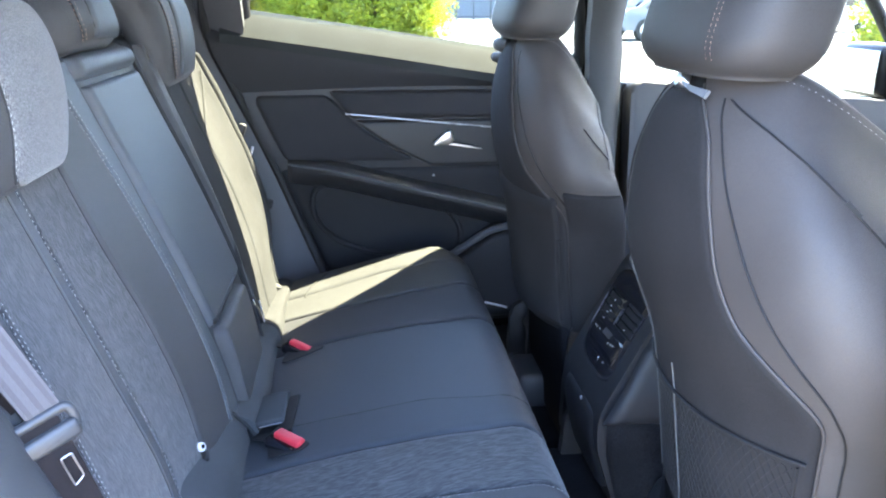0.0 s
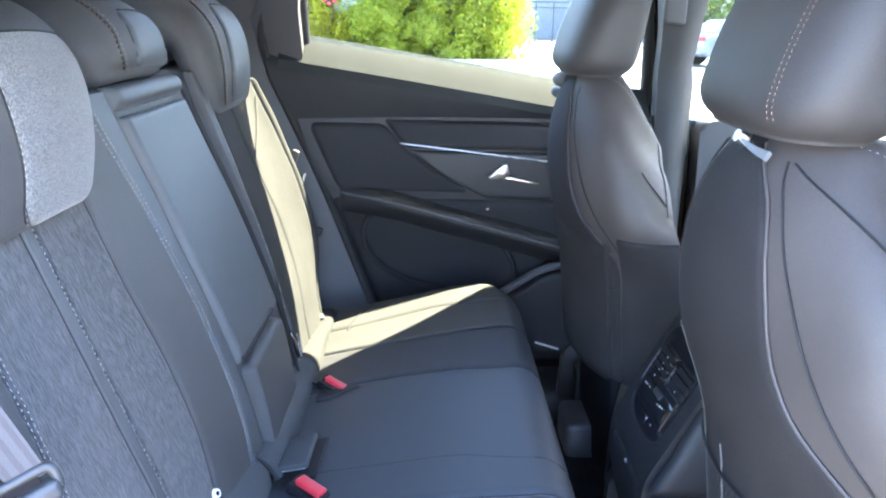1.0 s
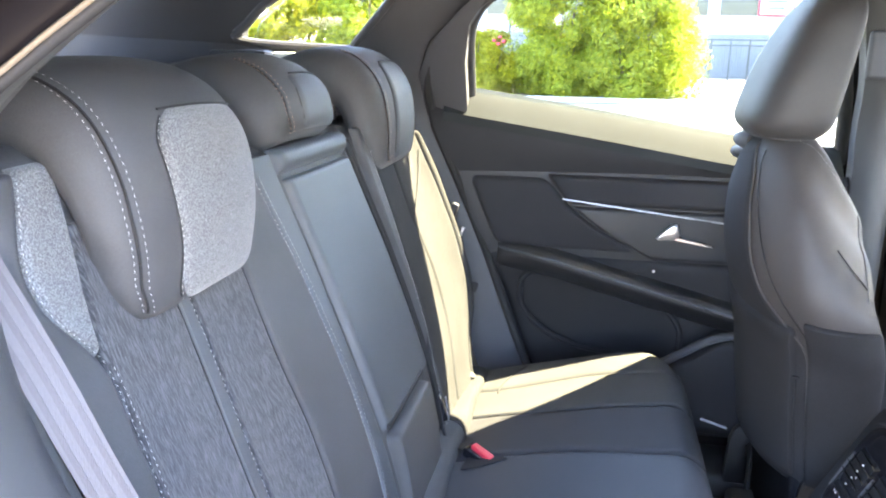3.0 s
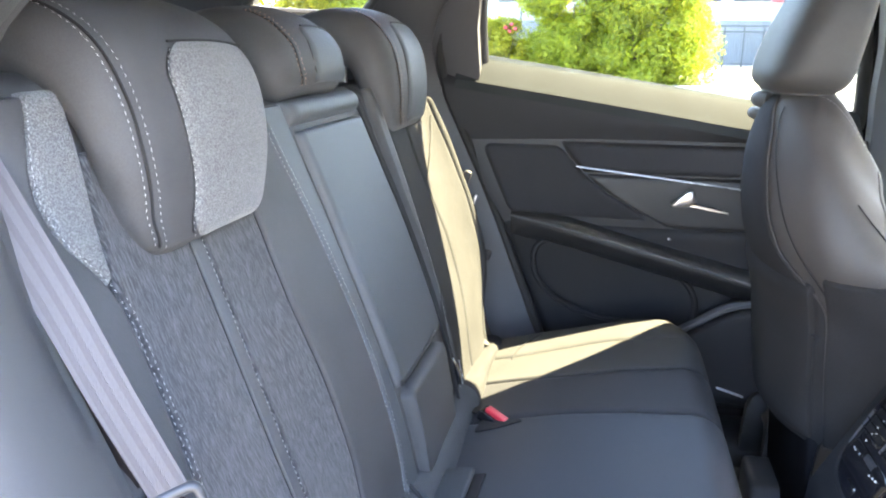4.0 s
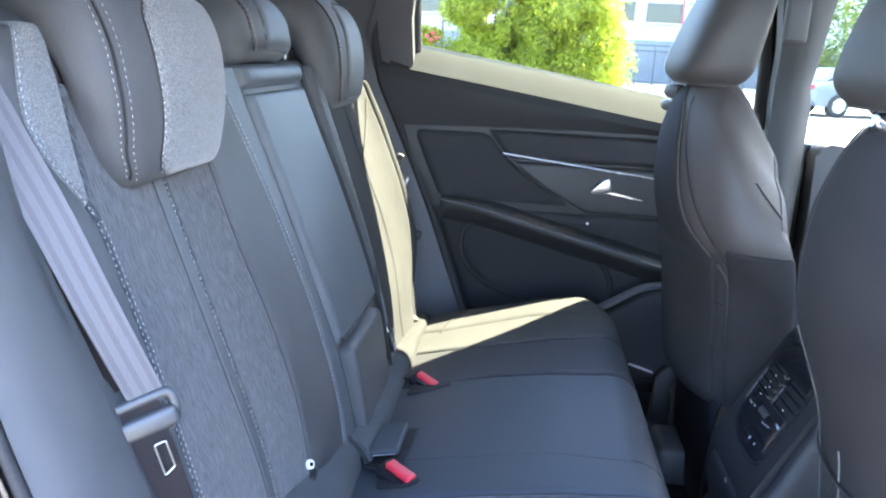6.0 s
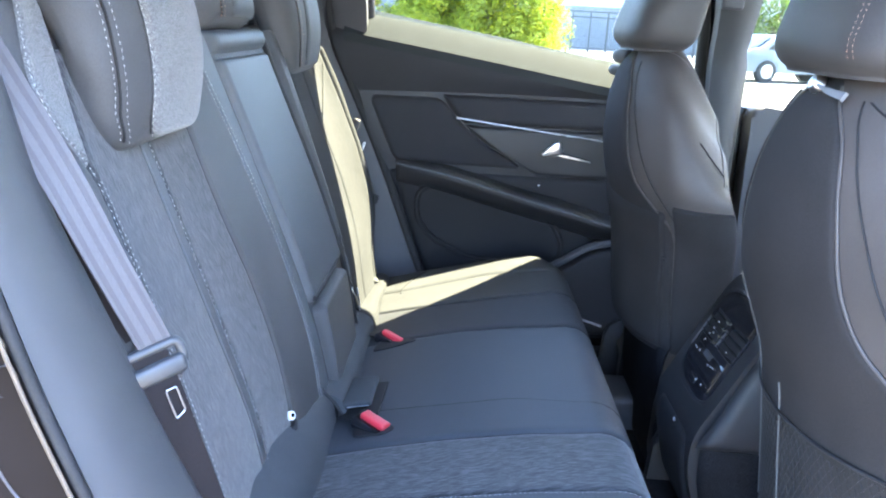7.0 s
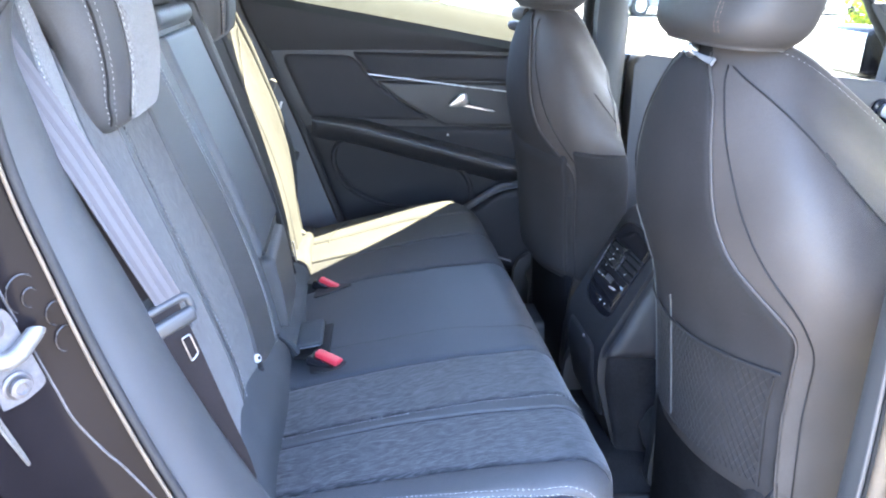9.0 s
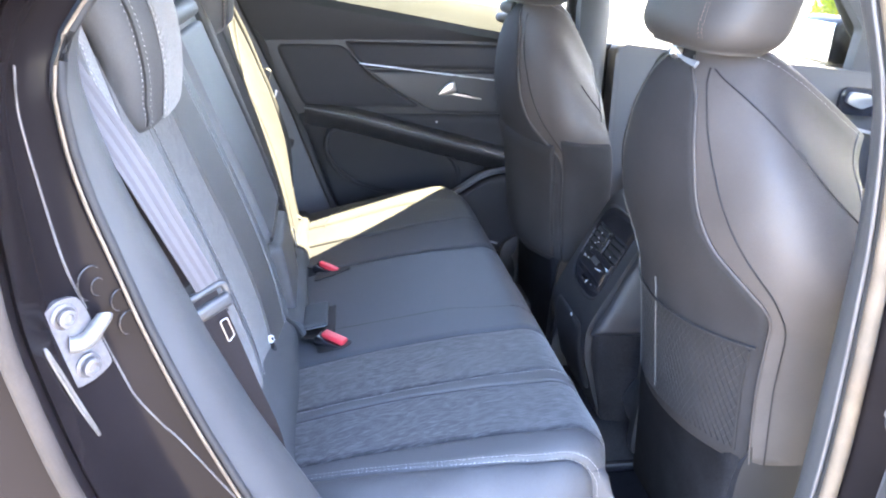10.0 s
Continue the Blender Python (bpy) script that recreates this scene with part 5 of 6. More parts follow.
tagged(part("far_sill", prism(rounded([(1.78, 0.33), (1.79, 0.43), (1.86, 0.455), (1.98, 0.44), (2.0, 0.33)], 0.02), 0, -0.3, 1.7, 0.0), PLASTIC), "dark plastic sill under the far doors", "door sill", kind="structure")

# ---- far C-pillar, quarter window, rear ----
cp = thing("far_pillar", (-0.5, 1.85, 0.6), "slate plastic far rear pillar with its quarter window", "pillar", kind="structure")
zs = np.linspace(0.60, 1.50, 36)


def fy(z):
    return 1.90 - 0.34 * max(0, z - 1.22)


PF = [(0.60, -0.09), (0.66, -0.115), (0.74, -0.145), (0.90, -0.205), (1.01, -0.252), (1.12, -0.302), (1.20, -0.340), (1.30, -0.350), (1.37, -0.325), (1.44, -0.245), (1.5, -0.16)]
PR = [(0.60, -0.60), (1.30, -0.60), (1.31, -0.52), (1.353, -0.494), (1.41, -0.44), (1.473, -0.376), (1.5, -0.34)]
A = [(soft(PF, z), fy(z) - 0.004, z) for z in zs]
B = [(soft(PR, z, 0.012), fy(z) - 0.055, z) for z in zs]
part("pillar_trim", sheet(A, B, (0, -1, 0), 0.03, 0.010, 10), PLASTIC_SOFT, cp, "slate grey pillar trim")
part("door_seal", tube([Vector(p) + Vector((0.012, -0.002, 0)) for p in A], 0.011, 8), RUBBER, cp, "black rubber door seal")
qa = [(-0.494, 1.353), (-0.376, 1.473), (-0.36, 1.495), (-0.56, 1.485), (-0.652, 1.458), (-0.722, 1.407), (-0.745, 1.369)]
rim = [Vector((x, fy(z) - 0.05, z)) for x, z in qa]
part("quarter_frame", tube(smooth_path(rim + [rim[0]], 6), 0.010, 8), PLASTIC_SOFT, cp, "slate quarter window surround")
qp = part("quarter_pane", prism(qa, 1, 0, 0.004, 0, 1, lambda c0: Vector((c0.x, fy(c0.z) + 0.01 + c0.y, c0.z))), GLASS, cp, "clear quarter window glass")
qp.visible_shadow = False
# trim round the quarter window
low_t = [(-1.30, 0.60), (-0.60, 0.60), (-0.50, 1.345), (-0.745, 1.362), (-1.30, 1.385)]
part("lower_trim", prism(low_t, 1, 0, 0.03, 0, 1, lambda c0: Vector((c0.x, fy(c0.z) - 0.05 + c0.y, c0.z))), PLASTIC_SOFT, cp, "slate luggage side trim")
up_t = [(-1.30, 1.385), (-0.745, 1.362), (-0.735, 1.405), (-0.655, 1.468), (-0.56, 1.495), (-0.36, 1.505), (-0.30, 1.56), (-1.30, 1.56)]
part("upper_trim", prism(up_t, 1, 0, 0.03, 0, 1, lambda c0: Vector((c0.x, fy(c0.z) - 0.05 + c0.y, c0.z))), PLASTIC_SOFT, cp, "slate upper rear trim")
part("outer_skin", prism([(-1.5, 0.45), (-0.10, 0.45), (-0.35, 1.20), (-0.36, 1.34), (-0.50, 1.345), (-0.745, 1.362), (-1.5, 1.36)], 1, 0, 0.03, 0, 1, lambda c0: Vector((c0.x, fy(c0.z) + 0.075 + c0.y, c0.z))), PAINT, cp, "gloss black rear quarter")

# rear: parcel shelf, tailgate with tinted glass
shelf = thing("parcel_shelf", (-0.75, 1.17, 1.25), "dark cloth parcel shelf behind the rear seats", "parcel shelf")
part("shelf_board", rbox((-0.80, 1.17, 1.255), (0.62, 1.24, 0.02), 0.006), CARPET, shelf)
part("shelf_lip", rbox((-1.10, 1.17, 1.290), (0.02, 1.20, 0.05), 0.006), PILLAR, shelf, "slate rear lip")
part("shelf_cord", rbox((-0.62, 1.735, 1.335), (0.10, 0.012, 0.022), 0.004), WHITE, shelf, "pale shelf side edge in the sun")
part("shelf_bracket", rbox((-0.70, 1.70, 1.325), (0.13, 0.05, 0.05), 0.01), PLASTIC, shelf, "dark shelf bracket")
tail = thing("tailgate", (-1.3, 1.17, 0.6), "closed tailgate with dark tinted rear glass", "tailgate", kind="structure")
part("lower_panel", rbox((-1.33, 1.17, 0.92), (0.05, 1.34, 0.68), 0.02), PLASTIC, tail)
part("glass", prism([(0.62, 0), (1.72, 0), (1.66, 0.36), (0.68, 0.36)], 0, 0, 0.006, 0, 1, lambda c0: Vector((-1.31 + c0.z * 0.80 + c0.x, c0.y, 1.24 + c0.z * 0.82))), PRIVACY, tail, "dark tinted rear glass")
for ya, yb in ((0.58, 0.66), (1.70, 1.78)):
    part("frame_side", sheet([(-1.36, ya, 1.24), (-1.03, ya + 0.03, 1.54)], [(-1.36, yb, 1.24), (-1.03, yb - 0.03, 1.54)], (0.6, 0, 0.7), 0.03), PILLAR, tail)
inner_n = [(-1.30, 0.56), (-0.45, 0.56), (-0.42, 1.33), (-1.30, 1.36)]
tagged(part("luggage_side", prism(inner_n, 1, 0.545, 0.575, 0.0), PILLAR), "slate plastic luggage side lining", "side lining", kind="structure")
near_up = prism([(-1.30, 1.36), (-0.45, 1.335), (-0.33, 1.355), (-0.24, 1.39), (-0.13, 1.455), (-0.02, 1.52), (-1.30, 1.56)], 1, 0, 0.03, 0, 1,
                lambda c0: Vector((c0.x, 0.535 + 0.3 * max(0, c0.z - 1.30) + c0.y, c0.z)))
tagged(part("near_upper_trim", near_up, PILLAR), "slate upper trim beside the near rear door", "side lining", kind="structure")

# roof with its lining
roof = thing("roof", (0.2, 1.17, 1.52), "black car roof with a grey cloth headliner", "roof", kind="structure")
rows = []
for x in np.linspace(-1.10, 1.05, 24):
    zc = 1.65 - 0.035 * ((x - 0.15) / 1.2) ** 2 * 1.6
    rows.append([Vector((x, 1.17 + v * 0.60, zc - 0.085 * abs(v) ** 3)) for v in np.linspace(-1, 1, 19)])
part("headliner", slab(rows, [[p + Vector((0, 0, 0.012)) for p in r] for r in rows]), HEADLINER, roof, "grey cloth headliner")
part("roof_skin", slab([[p + Vector((0, (p.y - 1.17) * 0.07, 0.03)) for p in r] for r in rows], [[p + Vector((0, (p.y - 1.17) * 0.07, 0.045)) for p in r] for r in rows]), PAINT, roof, "gloss black roof skin")
for sgn, nm in ((-1, "roof_rail"), (1, "roof_rail")):
    ps = [Vector((x, 1.17 + sgn * 0.625, 1.66 - 0.056 * ((x - 0.15) / 1.2) ** 2 - 0.07)) for x in np.linspace(-0.9, 1.05, 30)]
    part(nm, tube(ps, 0.035, 10), PILLAR, roof, "slate roof side rail")

# ---- belts and buckles ----
belt_t = thing("seat_belt", (-0.28, 0.57, 0.85), "grey webbing rear seat belt hanging with its buckle tongue", "seat belt")
run = smooth_path([(-0.44, 0.575, 1.33), (-0.400, 0.562, 1.265), (-0.361, 0.557, 1.20), (-0.322, 0.556, 1.13), (-0.290, 0.558, 1.06), (-0.256, 0.567, 0.978)], 10)
side = [Vector((0.80, 0.55, 0.30)).lerp(Vector((0.75, 0.62, 0.25)), k / (len(run) - 1)) for k in range(len(run))]
run = [p + d.normalized() * (0.0085 + 0.002 * (k / len(run)) ** 3) for k, (p, d) in enumerate(zip(run, side))]
web_w = [0.032 - 0.005 * (k / len(run)) ** 3 for k in range(len(run))]
part("webbing", ribbon(run, side, web_w, 0.0022), WEB, belt_t, "ribbed grey webbing")
for off in (-0.0095, 0.0, 0.0095):
    part("web_band", ribbon([p + d.normalized() * off for p, d in zip(run[:-1], side)], side[:len(run) - 1], 0.0042, 0.0030), WEB_BAND, belt_t)
# shaded strands take a darkened copy of the webbing colour
part("belt_return", ribbon([p + Vector((-0.020, 0.0, -0.008)) for p in run[len(run) // 5:-2]], Vector((0.75, 0.6, 0.27)), 0.026, 0.002), SHADEWEB, belt_t, "strand behind the webbing, shade put into its colour")
run2 = smooth_path([(-0.259, 0.566, 0.984), (-0.242, 0.562, 0.94), (-0.215, 0.558, 0.86), (-0.195, 0.556, 0.80), (-0.18, 0.555, 0.72)], 8)
part("lower_webbing", ribbon(run2, Vector((0.78, 0.6, 0.2)), 0.036, 0.0022), SHADEWEB, belt_t, "lower webbing, shade put into its dark colour")
tm = Vector((0.76, 0.60, 0.26)).normalized()
c = Vector((-0.2555, 0.567, 0.974))
dn = Vector((0.30, 0.02, -0.95)).normalized()
dn = (dn - tm * dn.dot(tm)).normalized()
nn = tm.cross(dn).normalized()
loop = [c + tm * x + dn * y for x, y in rounded([(-0.028, -0.010), (0.028, -0.010), (0.028, 0.010), (0.014, 0.020), (-0.014, 0.020), (-0.028, 0.010)], 0.008)]
part("tongue_housing", tube(loop + [loop[0]], 0.0046, 10), HOUSING, belt_t, "dark moulded tongue housing")
part("housing_web", ribbon([c + dn * 0.008, c + dn * 0.022], tm, 0.040, 0.007), PLASTIC, belt_t)
if nn.y > 0:
    nn = -nn
Rh = Matrix((tm, dn, nn)).transposed()
part("housing_bar", rbox(c + dn * 0.009 + nn * 0.003, (0.056, 0.017, 0.012), 0.005, 3, Rh), HOUSING, belt_t, "grey moulded tongue grip")
tg = [c + tm * x + dn * y + nn * 0.012 for x, y in rounded([(0.002, 0.024), (0.011, 0.024), (0.011, 0.046), (0.002, 0.050)], 0.002)]
part("tongue", tube(tg + [tg[0]], 0.0008, 8), CHROME, belt_t, "chrome buckle tongue")
part("belt_stop", rbox(c + tm * -0.034 + dn * -0.016, (0.018, 0.014, 0.016), 0.004), RUBBER, belt_t, "small dark belt stop")

fb = thing("seat_belt", (-0.24, 1.74, 0.9), "dark seat belt beside the far rear backrest with its tongue", "seat belt")
run = smooth_path([(-0.45, 1.770, 1.28), (-0.39, 1.785, 1.17), (-0.335, 1.798, 1.06), (-0.29, 1.803, 0.95), (-0.25, 1.803, 0.80), (-0.23, 1.80, 0.70)], 8)
part("webbing", ribbon(run, Vector((0.6, -0.7, 0.2)), 0.030, 0.002), RUBBER, fb, "black webbing")
part("tongue_housing", rbox((-0.258, 1.792, 1.008), (0.018, 0.018, 0.045), 0.006, 2, rotz(0, 20, 0)), PLASTIC, fb)
part("tongue", rbox((-0.238, 1.790, 0.962), (0.006, 0.010, 0.030), 0.002, 2, rotz(0, 20, 0)), CHROME, fb, "chrome buckle tongue")


def buckle(label, x, y, z, yaw, tilt, wide):
    """A buckle that lies in its slot in the cushion."""
    t = thing("seat_belt_buckle", (x, y, z - 0.02), label, "belt buckle", "seat belt buckles")
    R = rotz(0, tilt, yaw)
    o = Vector((x, y, z))
    part("casing", rbox(o + R @ Vector((-0.004, -0.004, -0.012)), (0.058, wide + 0.010, 0.018), 0.005, 3, R), GLOSS, t, "black plastic casing")
    button = rbox(o, (0.047, wide, 0.012), 0.004, 3)
    for v in button.verts:
        d = v.co - o
        v.co = o + R @ Vector((d.x, d.y, d.z - 0.003 * math.cos(d.x / 0.026 * math.pi / 2) * (d.z > 0)))
    part("release_button", button, RED, t, "red release button")
    part("tongue_slit", rbox(o + R @ Vector((-0.0265, 0, 0.001)), (0.003, wide * 0.8, 0.006), 0.001, 1, R), RUBBER, t, "dark slit for the belt tongue")
    part("strap", ribbon([o + R @ Vector((-0.030, 0, -0.012)), o + R @ Vector((-0.06, 0.004, -0.024))], R @ Vector((0, 1, 0)), 0.026, 0.003), RUBBER, t)
    return t


def slot(outline):
    c = [sum(q) / len(outline) for q in zip(*outline)]
    t = thing("buckle_slot", (c[0], c[1], 0.684), "dark moulded slot for a belt buckle in the cushion", "buckle slot", "buckle slots")

    def lay(c0):
        return Vector((c0.x, c0.y, 0.6600 + 0.235 * (c0.x + 0.18) + 0.0075 + c0.z))
    part("tray", prism(rounded(outline, 0.008), 2, 0, 0.0025, 0.0008, 2, lay), RUBBER, t)
    return t


buckle("red and black belt buckle beside the middle place", -0.113, 1.322, 0.690, -36, 10, 0.015)
buckle("red and black belt buckle lying in the cushion slot", -0.110, 0.999, 0.694, -38, 6, 0.019)
slot([(-0.146, 1.278), (-0.112, 1.284), (-0.066, 1.302), (-0.080, 1.311), (-0.130, 1.324), (-0.140, 1.318)])
slot([(-0.140, 0.974), (-0.096, 0.970), (-0.078, 0.985), (-0.108, 1.010), (-0.142, 1.012)])
stow = thing("buckle_pocket", (-0.14, 1.09, 0.68), "flat slate flap over a buckle pocket behind the cushion", "buckle pocket")
# dark plate stands for the shadowed gap round the flap
part("flap_shadow", rbox((-0.136, 1.086, 0.6805), (0.062, 0.108, 0.004), 0.001, 1, rotz(0, -14, -3)), RUBBER, stow, "dark plate for the shaded pocket gap under the flap")
part("flap", rbox((-0.141, 1.087, 0.694), (0.044, 0.088, 0.010), 0.004, 3, rotz(0, -12, -2)), GAPCLOTH, stow)
part("label_edge", rbox((-0.141, 1.0415, 0.692), (0.034, 0.0010, 0.0012), 0, 1, rotz(0, -12, -2)), SATIN, stow, "thin white label edge")

# ---- centre console with rear vents ----
con = thing("centre_console", (0.55, 1.165, 0.40), "black centre console with rear air vents and gloss controls", "centre console")
side_o = rounded([(0.44, 0.40), (0.405, 0.50), (0.372, 0.60), (0.371, 0.662), (0.470, 0.855), (0.50, 0.882), (0.60, 0.895), (1.30, 0.86), (1.35, 0.40)], 0.028)
part("console_body", prism(side_o, 1, 1.060, 1.270, 0.025, 4), PLASTIC, con, "dark moulded console body")


def SV(y, z):
    """The raked rear face, its near and far edges curling forwards."""
    return Vector((0.430 + 0.51 * (z - 0.772) + 3.2 * max(0.0, y - 1.22) ** 2 + 30.0 * max(0.0, 1.105 - y) ** 2, y, z))


def oval(q, k=1.0):
    """Outline of the control panel, broad above and narrow below."""
    c0, s0 = math.cos(q), math.sin(q)
    w = 0.100 + 0.012 * s0
    return 1.165 + 0.02 * (s0 < 0) * s0 * 0.3 + k * w * math.copysign(abs(c0) ** 0.60, c0), 0.776 + k * 0.078 * math.copysign(abs(s0) ** 0.66, s0)


rv = (-0.88, 0, 0.46)
rows = []
for i in range(15):
    k = (i / 14) ** 0.8
    ps, ns = on(SV, [oval(q, k) for q in np.linspace(0, 2 * math.pi, 65)[:-1]], rv, 0.006 - 0.005 * max(0, k - 0.93) / 0.07)
    rows.append(ps)
part("bezel", grid_bm(rows, closed=True), GLOSS, con, "gloss black shield-shaped control panel")
ps, ns = on(SV, [oval(q, 1.015) for q in np.linspace(0, 2 * math.pi, 65)], rv, 0.003)
part("bezel_ring", tube(ps, 0.0030, 8), PLASTIC, con, "moulded ring round the controls")
for ya, yb in ((1.172, 1.240), (1.093, 1.161)):
    v = part("air_vent", panel(SV, ya, yb, 0.766, 0.818, rv, 0.0065, 0.004, 0.004, 10, 10, corner=0.008), RUBBER, con, "recessed air vent")
    for k in range(4):
        ps, ns = on(SV, [(ya + 0.005 + (yb - ya - 0.010) * i / 6, 0.774 + 0.0115 * k) for i in range(7)], rv, 0.009)
        part("slat", ribbon(ps, Vector((-0.5, 0, 1)), 0.007, 0.0018), GLOSS, v)
# slat highlights, laid on as pale tubes
for y, z0, z1 in ((1.240, 0.744, 0.798), (1.160, 0.772, 0.800)):
    ps, ns = on(SV, [(y, z0 + (z1 - z0) * i / 6) for i in range(7)], rv, 0.0085)
    part("vent_edge", tube(ps, 0.0022, 6), PLASTIC_SOFT, con, "vent vane edge, its highlight put into a pale tube")
part("control_strip", panel(SV, 1.100, 1.236, 0.722, 0.762, rv, 0.009, 0.004, 0.004, 12, 8), GLOSS, con, "gloss black control strip")
part("display", panel(SV, 1.146, 1.182, 0.748, 0.760, rv, 0.0100, 0.002, 0.002, 8, 6), PLASTIC_SOFT, con, "small grey display")
for y, z in ((1.200, 0.768), (1.199, 0.779), (1.198, 0.790), (1.196, 0.801), (1.190, 0.784), (1.212, 0.750), (1.206, 0.7495), (1.191, 0.751), (1.140, 0.747), (1.130, 0.7485), (1.121, 0.750), (1.117, 0.780), (1.122, 0.721)):
    part("button_mark", rbox(SV(y, z) + Vector((-0.0105, 0, 0.005)), (0.0012, 0.0022, 0.0019), 0), WHITE, con)
part("socket_cover", panel(SV, 1.150, 1.185, 0.706, 0.722, rv, 0.008, 0.003, 0.004, 10, 10, corner=0.004), GLOSS, con, "gloss socket cover")
# pad and edge are toned pale for the sky they reflect
part("side_pad", panel(SV, lambda z: 1.060 + 0.10 * max(0.0, 0.79 - z), lambda z: 1.088 + 0.12 * max(0.0, 0.80 - z), 0.770, 0.846, rv, 0.010, 0.006, 0.004, 12, 14, corner=0.008), PADGLOSS, con, "glossy pad beside the vents, sky reflection put into its slate")
ps, ns = on(SV, [(1.052 + 0.028 * k / 10, 0.822 - 0.088 * k / 10) for k in range(11)], rv, 0.006)
part("pad_edge", tube(ps, 0.0030, 8), PIPING_GLINT, con, "edge of the side pad, pale for reflected sky")
part("lower_pad", panel(lambda y, z: Vector((0.371 + 0.25 * max(0, 0.60 - z) + 2.5 * max(0, abs(y - 1.165) - 0.06) ** 2, y, z)), 1.075, 1.255, 0.50, 0.66, rv, 0.004, 0.02, 0.012, 18, 14, corner=0.03), PLASTIC, con, "dark lower pad")


def SN(x, z):
    """The near cheek of the console, flaring towards the near seat."""
    return Vector((x, 1.055 - 0.022 * (z < 2) * min(1, max(0, 0.83 - z) / 0.12) - 0.02 * min(1, max(0, x - 0.44) / 0.1), z))


part("side_cheek", panel(SN, lambda z: 0.4325 + 0.51 * (z - 0.772), 0.95, 0.655, 0.835, (0, -1, 0), 0.004, 0.02, 0.012, 30, 24), PLASTIC, con, "dark side cheek")
part("lower_cheek", panel(lambda x, z: SN(x, z) + Vector((0, 0.014, 0)), lambda z: 0.385 + 0.25 * max(0, 0.60 - z), 0.95, 0.41, 0.665, (0, -1, 0), 0.004, 0.02, 0.006, 24, 14), CARPET, con, "black carpeted lower side")
part("armrest_lid", prism(rounded([(0.53, 0.895), (0.53, 0.94), (0.85, 0.945), (0.86, 0.89)], 0.02), 1, 1.06, 1.27, 0.015, 3), LEATHER, con, "padded leather armrest lid")
part("screw_cap", lathe([(0.004, 0), (0.003, 0.002), (0, 0.0025)], 10, Matrix.Translation((0.366, 1.136, 0.655)) @ Matrix.Rotation(radians(-90), 4, "Y")), CHROME, con)

# ---- the front of the cabin ----
fd = thing("door_2", (1.0, 1.9, 0.42), "closed far front door, dark lining with a chrome handle", "car door", kind="structure")
fb2 = rounded([(0.70, 0.42), (0.68, 1.105), (1.0, 1.075), (1.5, 1.035), (1.62, 0.42)], 0.03)
part("lining", prism(fb2, 1, 1.87, 1.93, 0.012, 3), PLASTIC_SOFT, fd, "slate lining")
part("outer_skin", prism([(0.65, 0.40), (0.64, 1.10), (1.0, 1.07), (1.75, 1.02), (1.75, 0.40)], 1, 1.94, 2.0, 0.01, 2), PAINT, fd, "gloss black outer skin")
part("armrest", prism(rounded([(0.75, 0.70), (0.75, 0.75), (1.2, 0.77), (1.32, 0.73), (1.2, 0.68)], 0.025), 1, 1.83, 1.872, 0.012, 3), LEATHER, fd)
part("inside_handle", prism(rounded([(1.395, 0.955), (1.405, 0.985), (1.47, 0.978), (1.50, 0.955), (1.45, 0.935)], 0.012), 1, 1.845, 1.868, 0.005, 2), CHROME, fd, "chrome inside handle")
part("handle_cup", prism(rounded([(1.38, 0.92), (1.385, 1.0), (1.52, 0.99), (1.54, 0.91)], 0.03), 1, 1.858, 1.872, 0.004, 2), GLOSS, fd)
part("satin_strip", ribbon([(1.43, 1.862, 0.880), (1.48, 1.862, 0.868), (1.54, 1.862, 0.856)], Vector((0, 0.25, 1)), 0.010, 0.006), SATIN, fd, "satin trim strip")
part("mirror_sail", prism(rounded([(1.415, 1.02), (1.425, 1.16), (1.345, 1.25), (1.47, 1.25), (1.66, 1.02)], 0.015), 1, 1.885, 1.925, 0.006, 2), PLASTIC_SOFT, fd, "dark corner trim behind the mirror")
ffr = [(0.655, wy(1.10), 1.09), (0.640, wy(1.25), 1.25), (0.655, wy(1.42), 1.42), (0.70, wy(1.50), 1.50), (0.85, wy(1.52), 1.525), (1.05, wy(1.49), 1.495), (1.25, wy(1.35), 1.35), (1.42, wy(1.18), 1.18), (1.545, wy(1.04), 1.035)]
part("window_frame", tube(smooth_path(ffr, 6), 0.016, 10), RUBBER, fd, "black window frame")
fp = part("window_pane", prism([(p[0], p[2]) for p in ffr], 1, 0, 0.004, 0, 1, lambda c0: Vector((c0.x, wy(c0.z) + c0.y, c0.z))), GLASS, fd, "clear side window glass")
fp.visible_shadow = False
fbp = thing("far_b_pillar", (0.56, 1.88, 0.42), "slate plastic pillar between the far doors", "pillar", kind="structure")
zz = np.linspace(0.42, 1.585, 30)
part("pillar_trim", sheet([(soft([(0.42, 0.57), (1.13, 0.575), (1.30, 0.562), (1.44, 0.528), (1.59, 0.455)], z), wy(z) - 0.075, z) for z in zz], [(0.655 - 0.01 * (z > 1.2), wy(z) - 0.075, z) for z in zz], (0, -1, 0), 0.04, 0.02), PILLAR, fbp, "slate plastic trim")
part("outer_skin", sheet([(soft([(0.42, 0.57), (1.13, 0.57), (1.30, 0.555), (1.44, 0.52), (1.59, 0.45)], z), wy(z) + 0.02, z) for z in zz], [(0.655, wy(z) + 0.02, z) for z in zz], (0, 1, 0), 0.03, 0.0), GLOSS, fbp, "gloss black outer trim")
part("belt_guide", rbox((0.565, wy(1.35) - 0.112, 1.36), (0.05, 0.02, 0.09), 0.008, 3), PLASTIC_SOFT, fbp, "belt height adjuster")
mir = thing("wing_mirror", (1.45, 2.1, 1.05), "black wing mirror outside the far front window", "wing mirror")
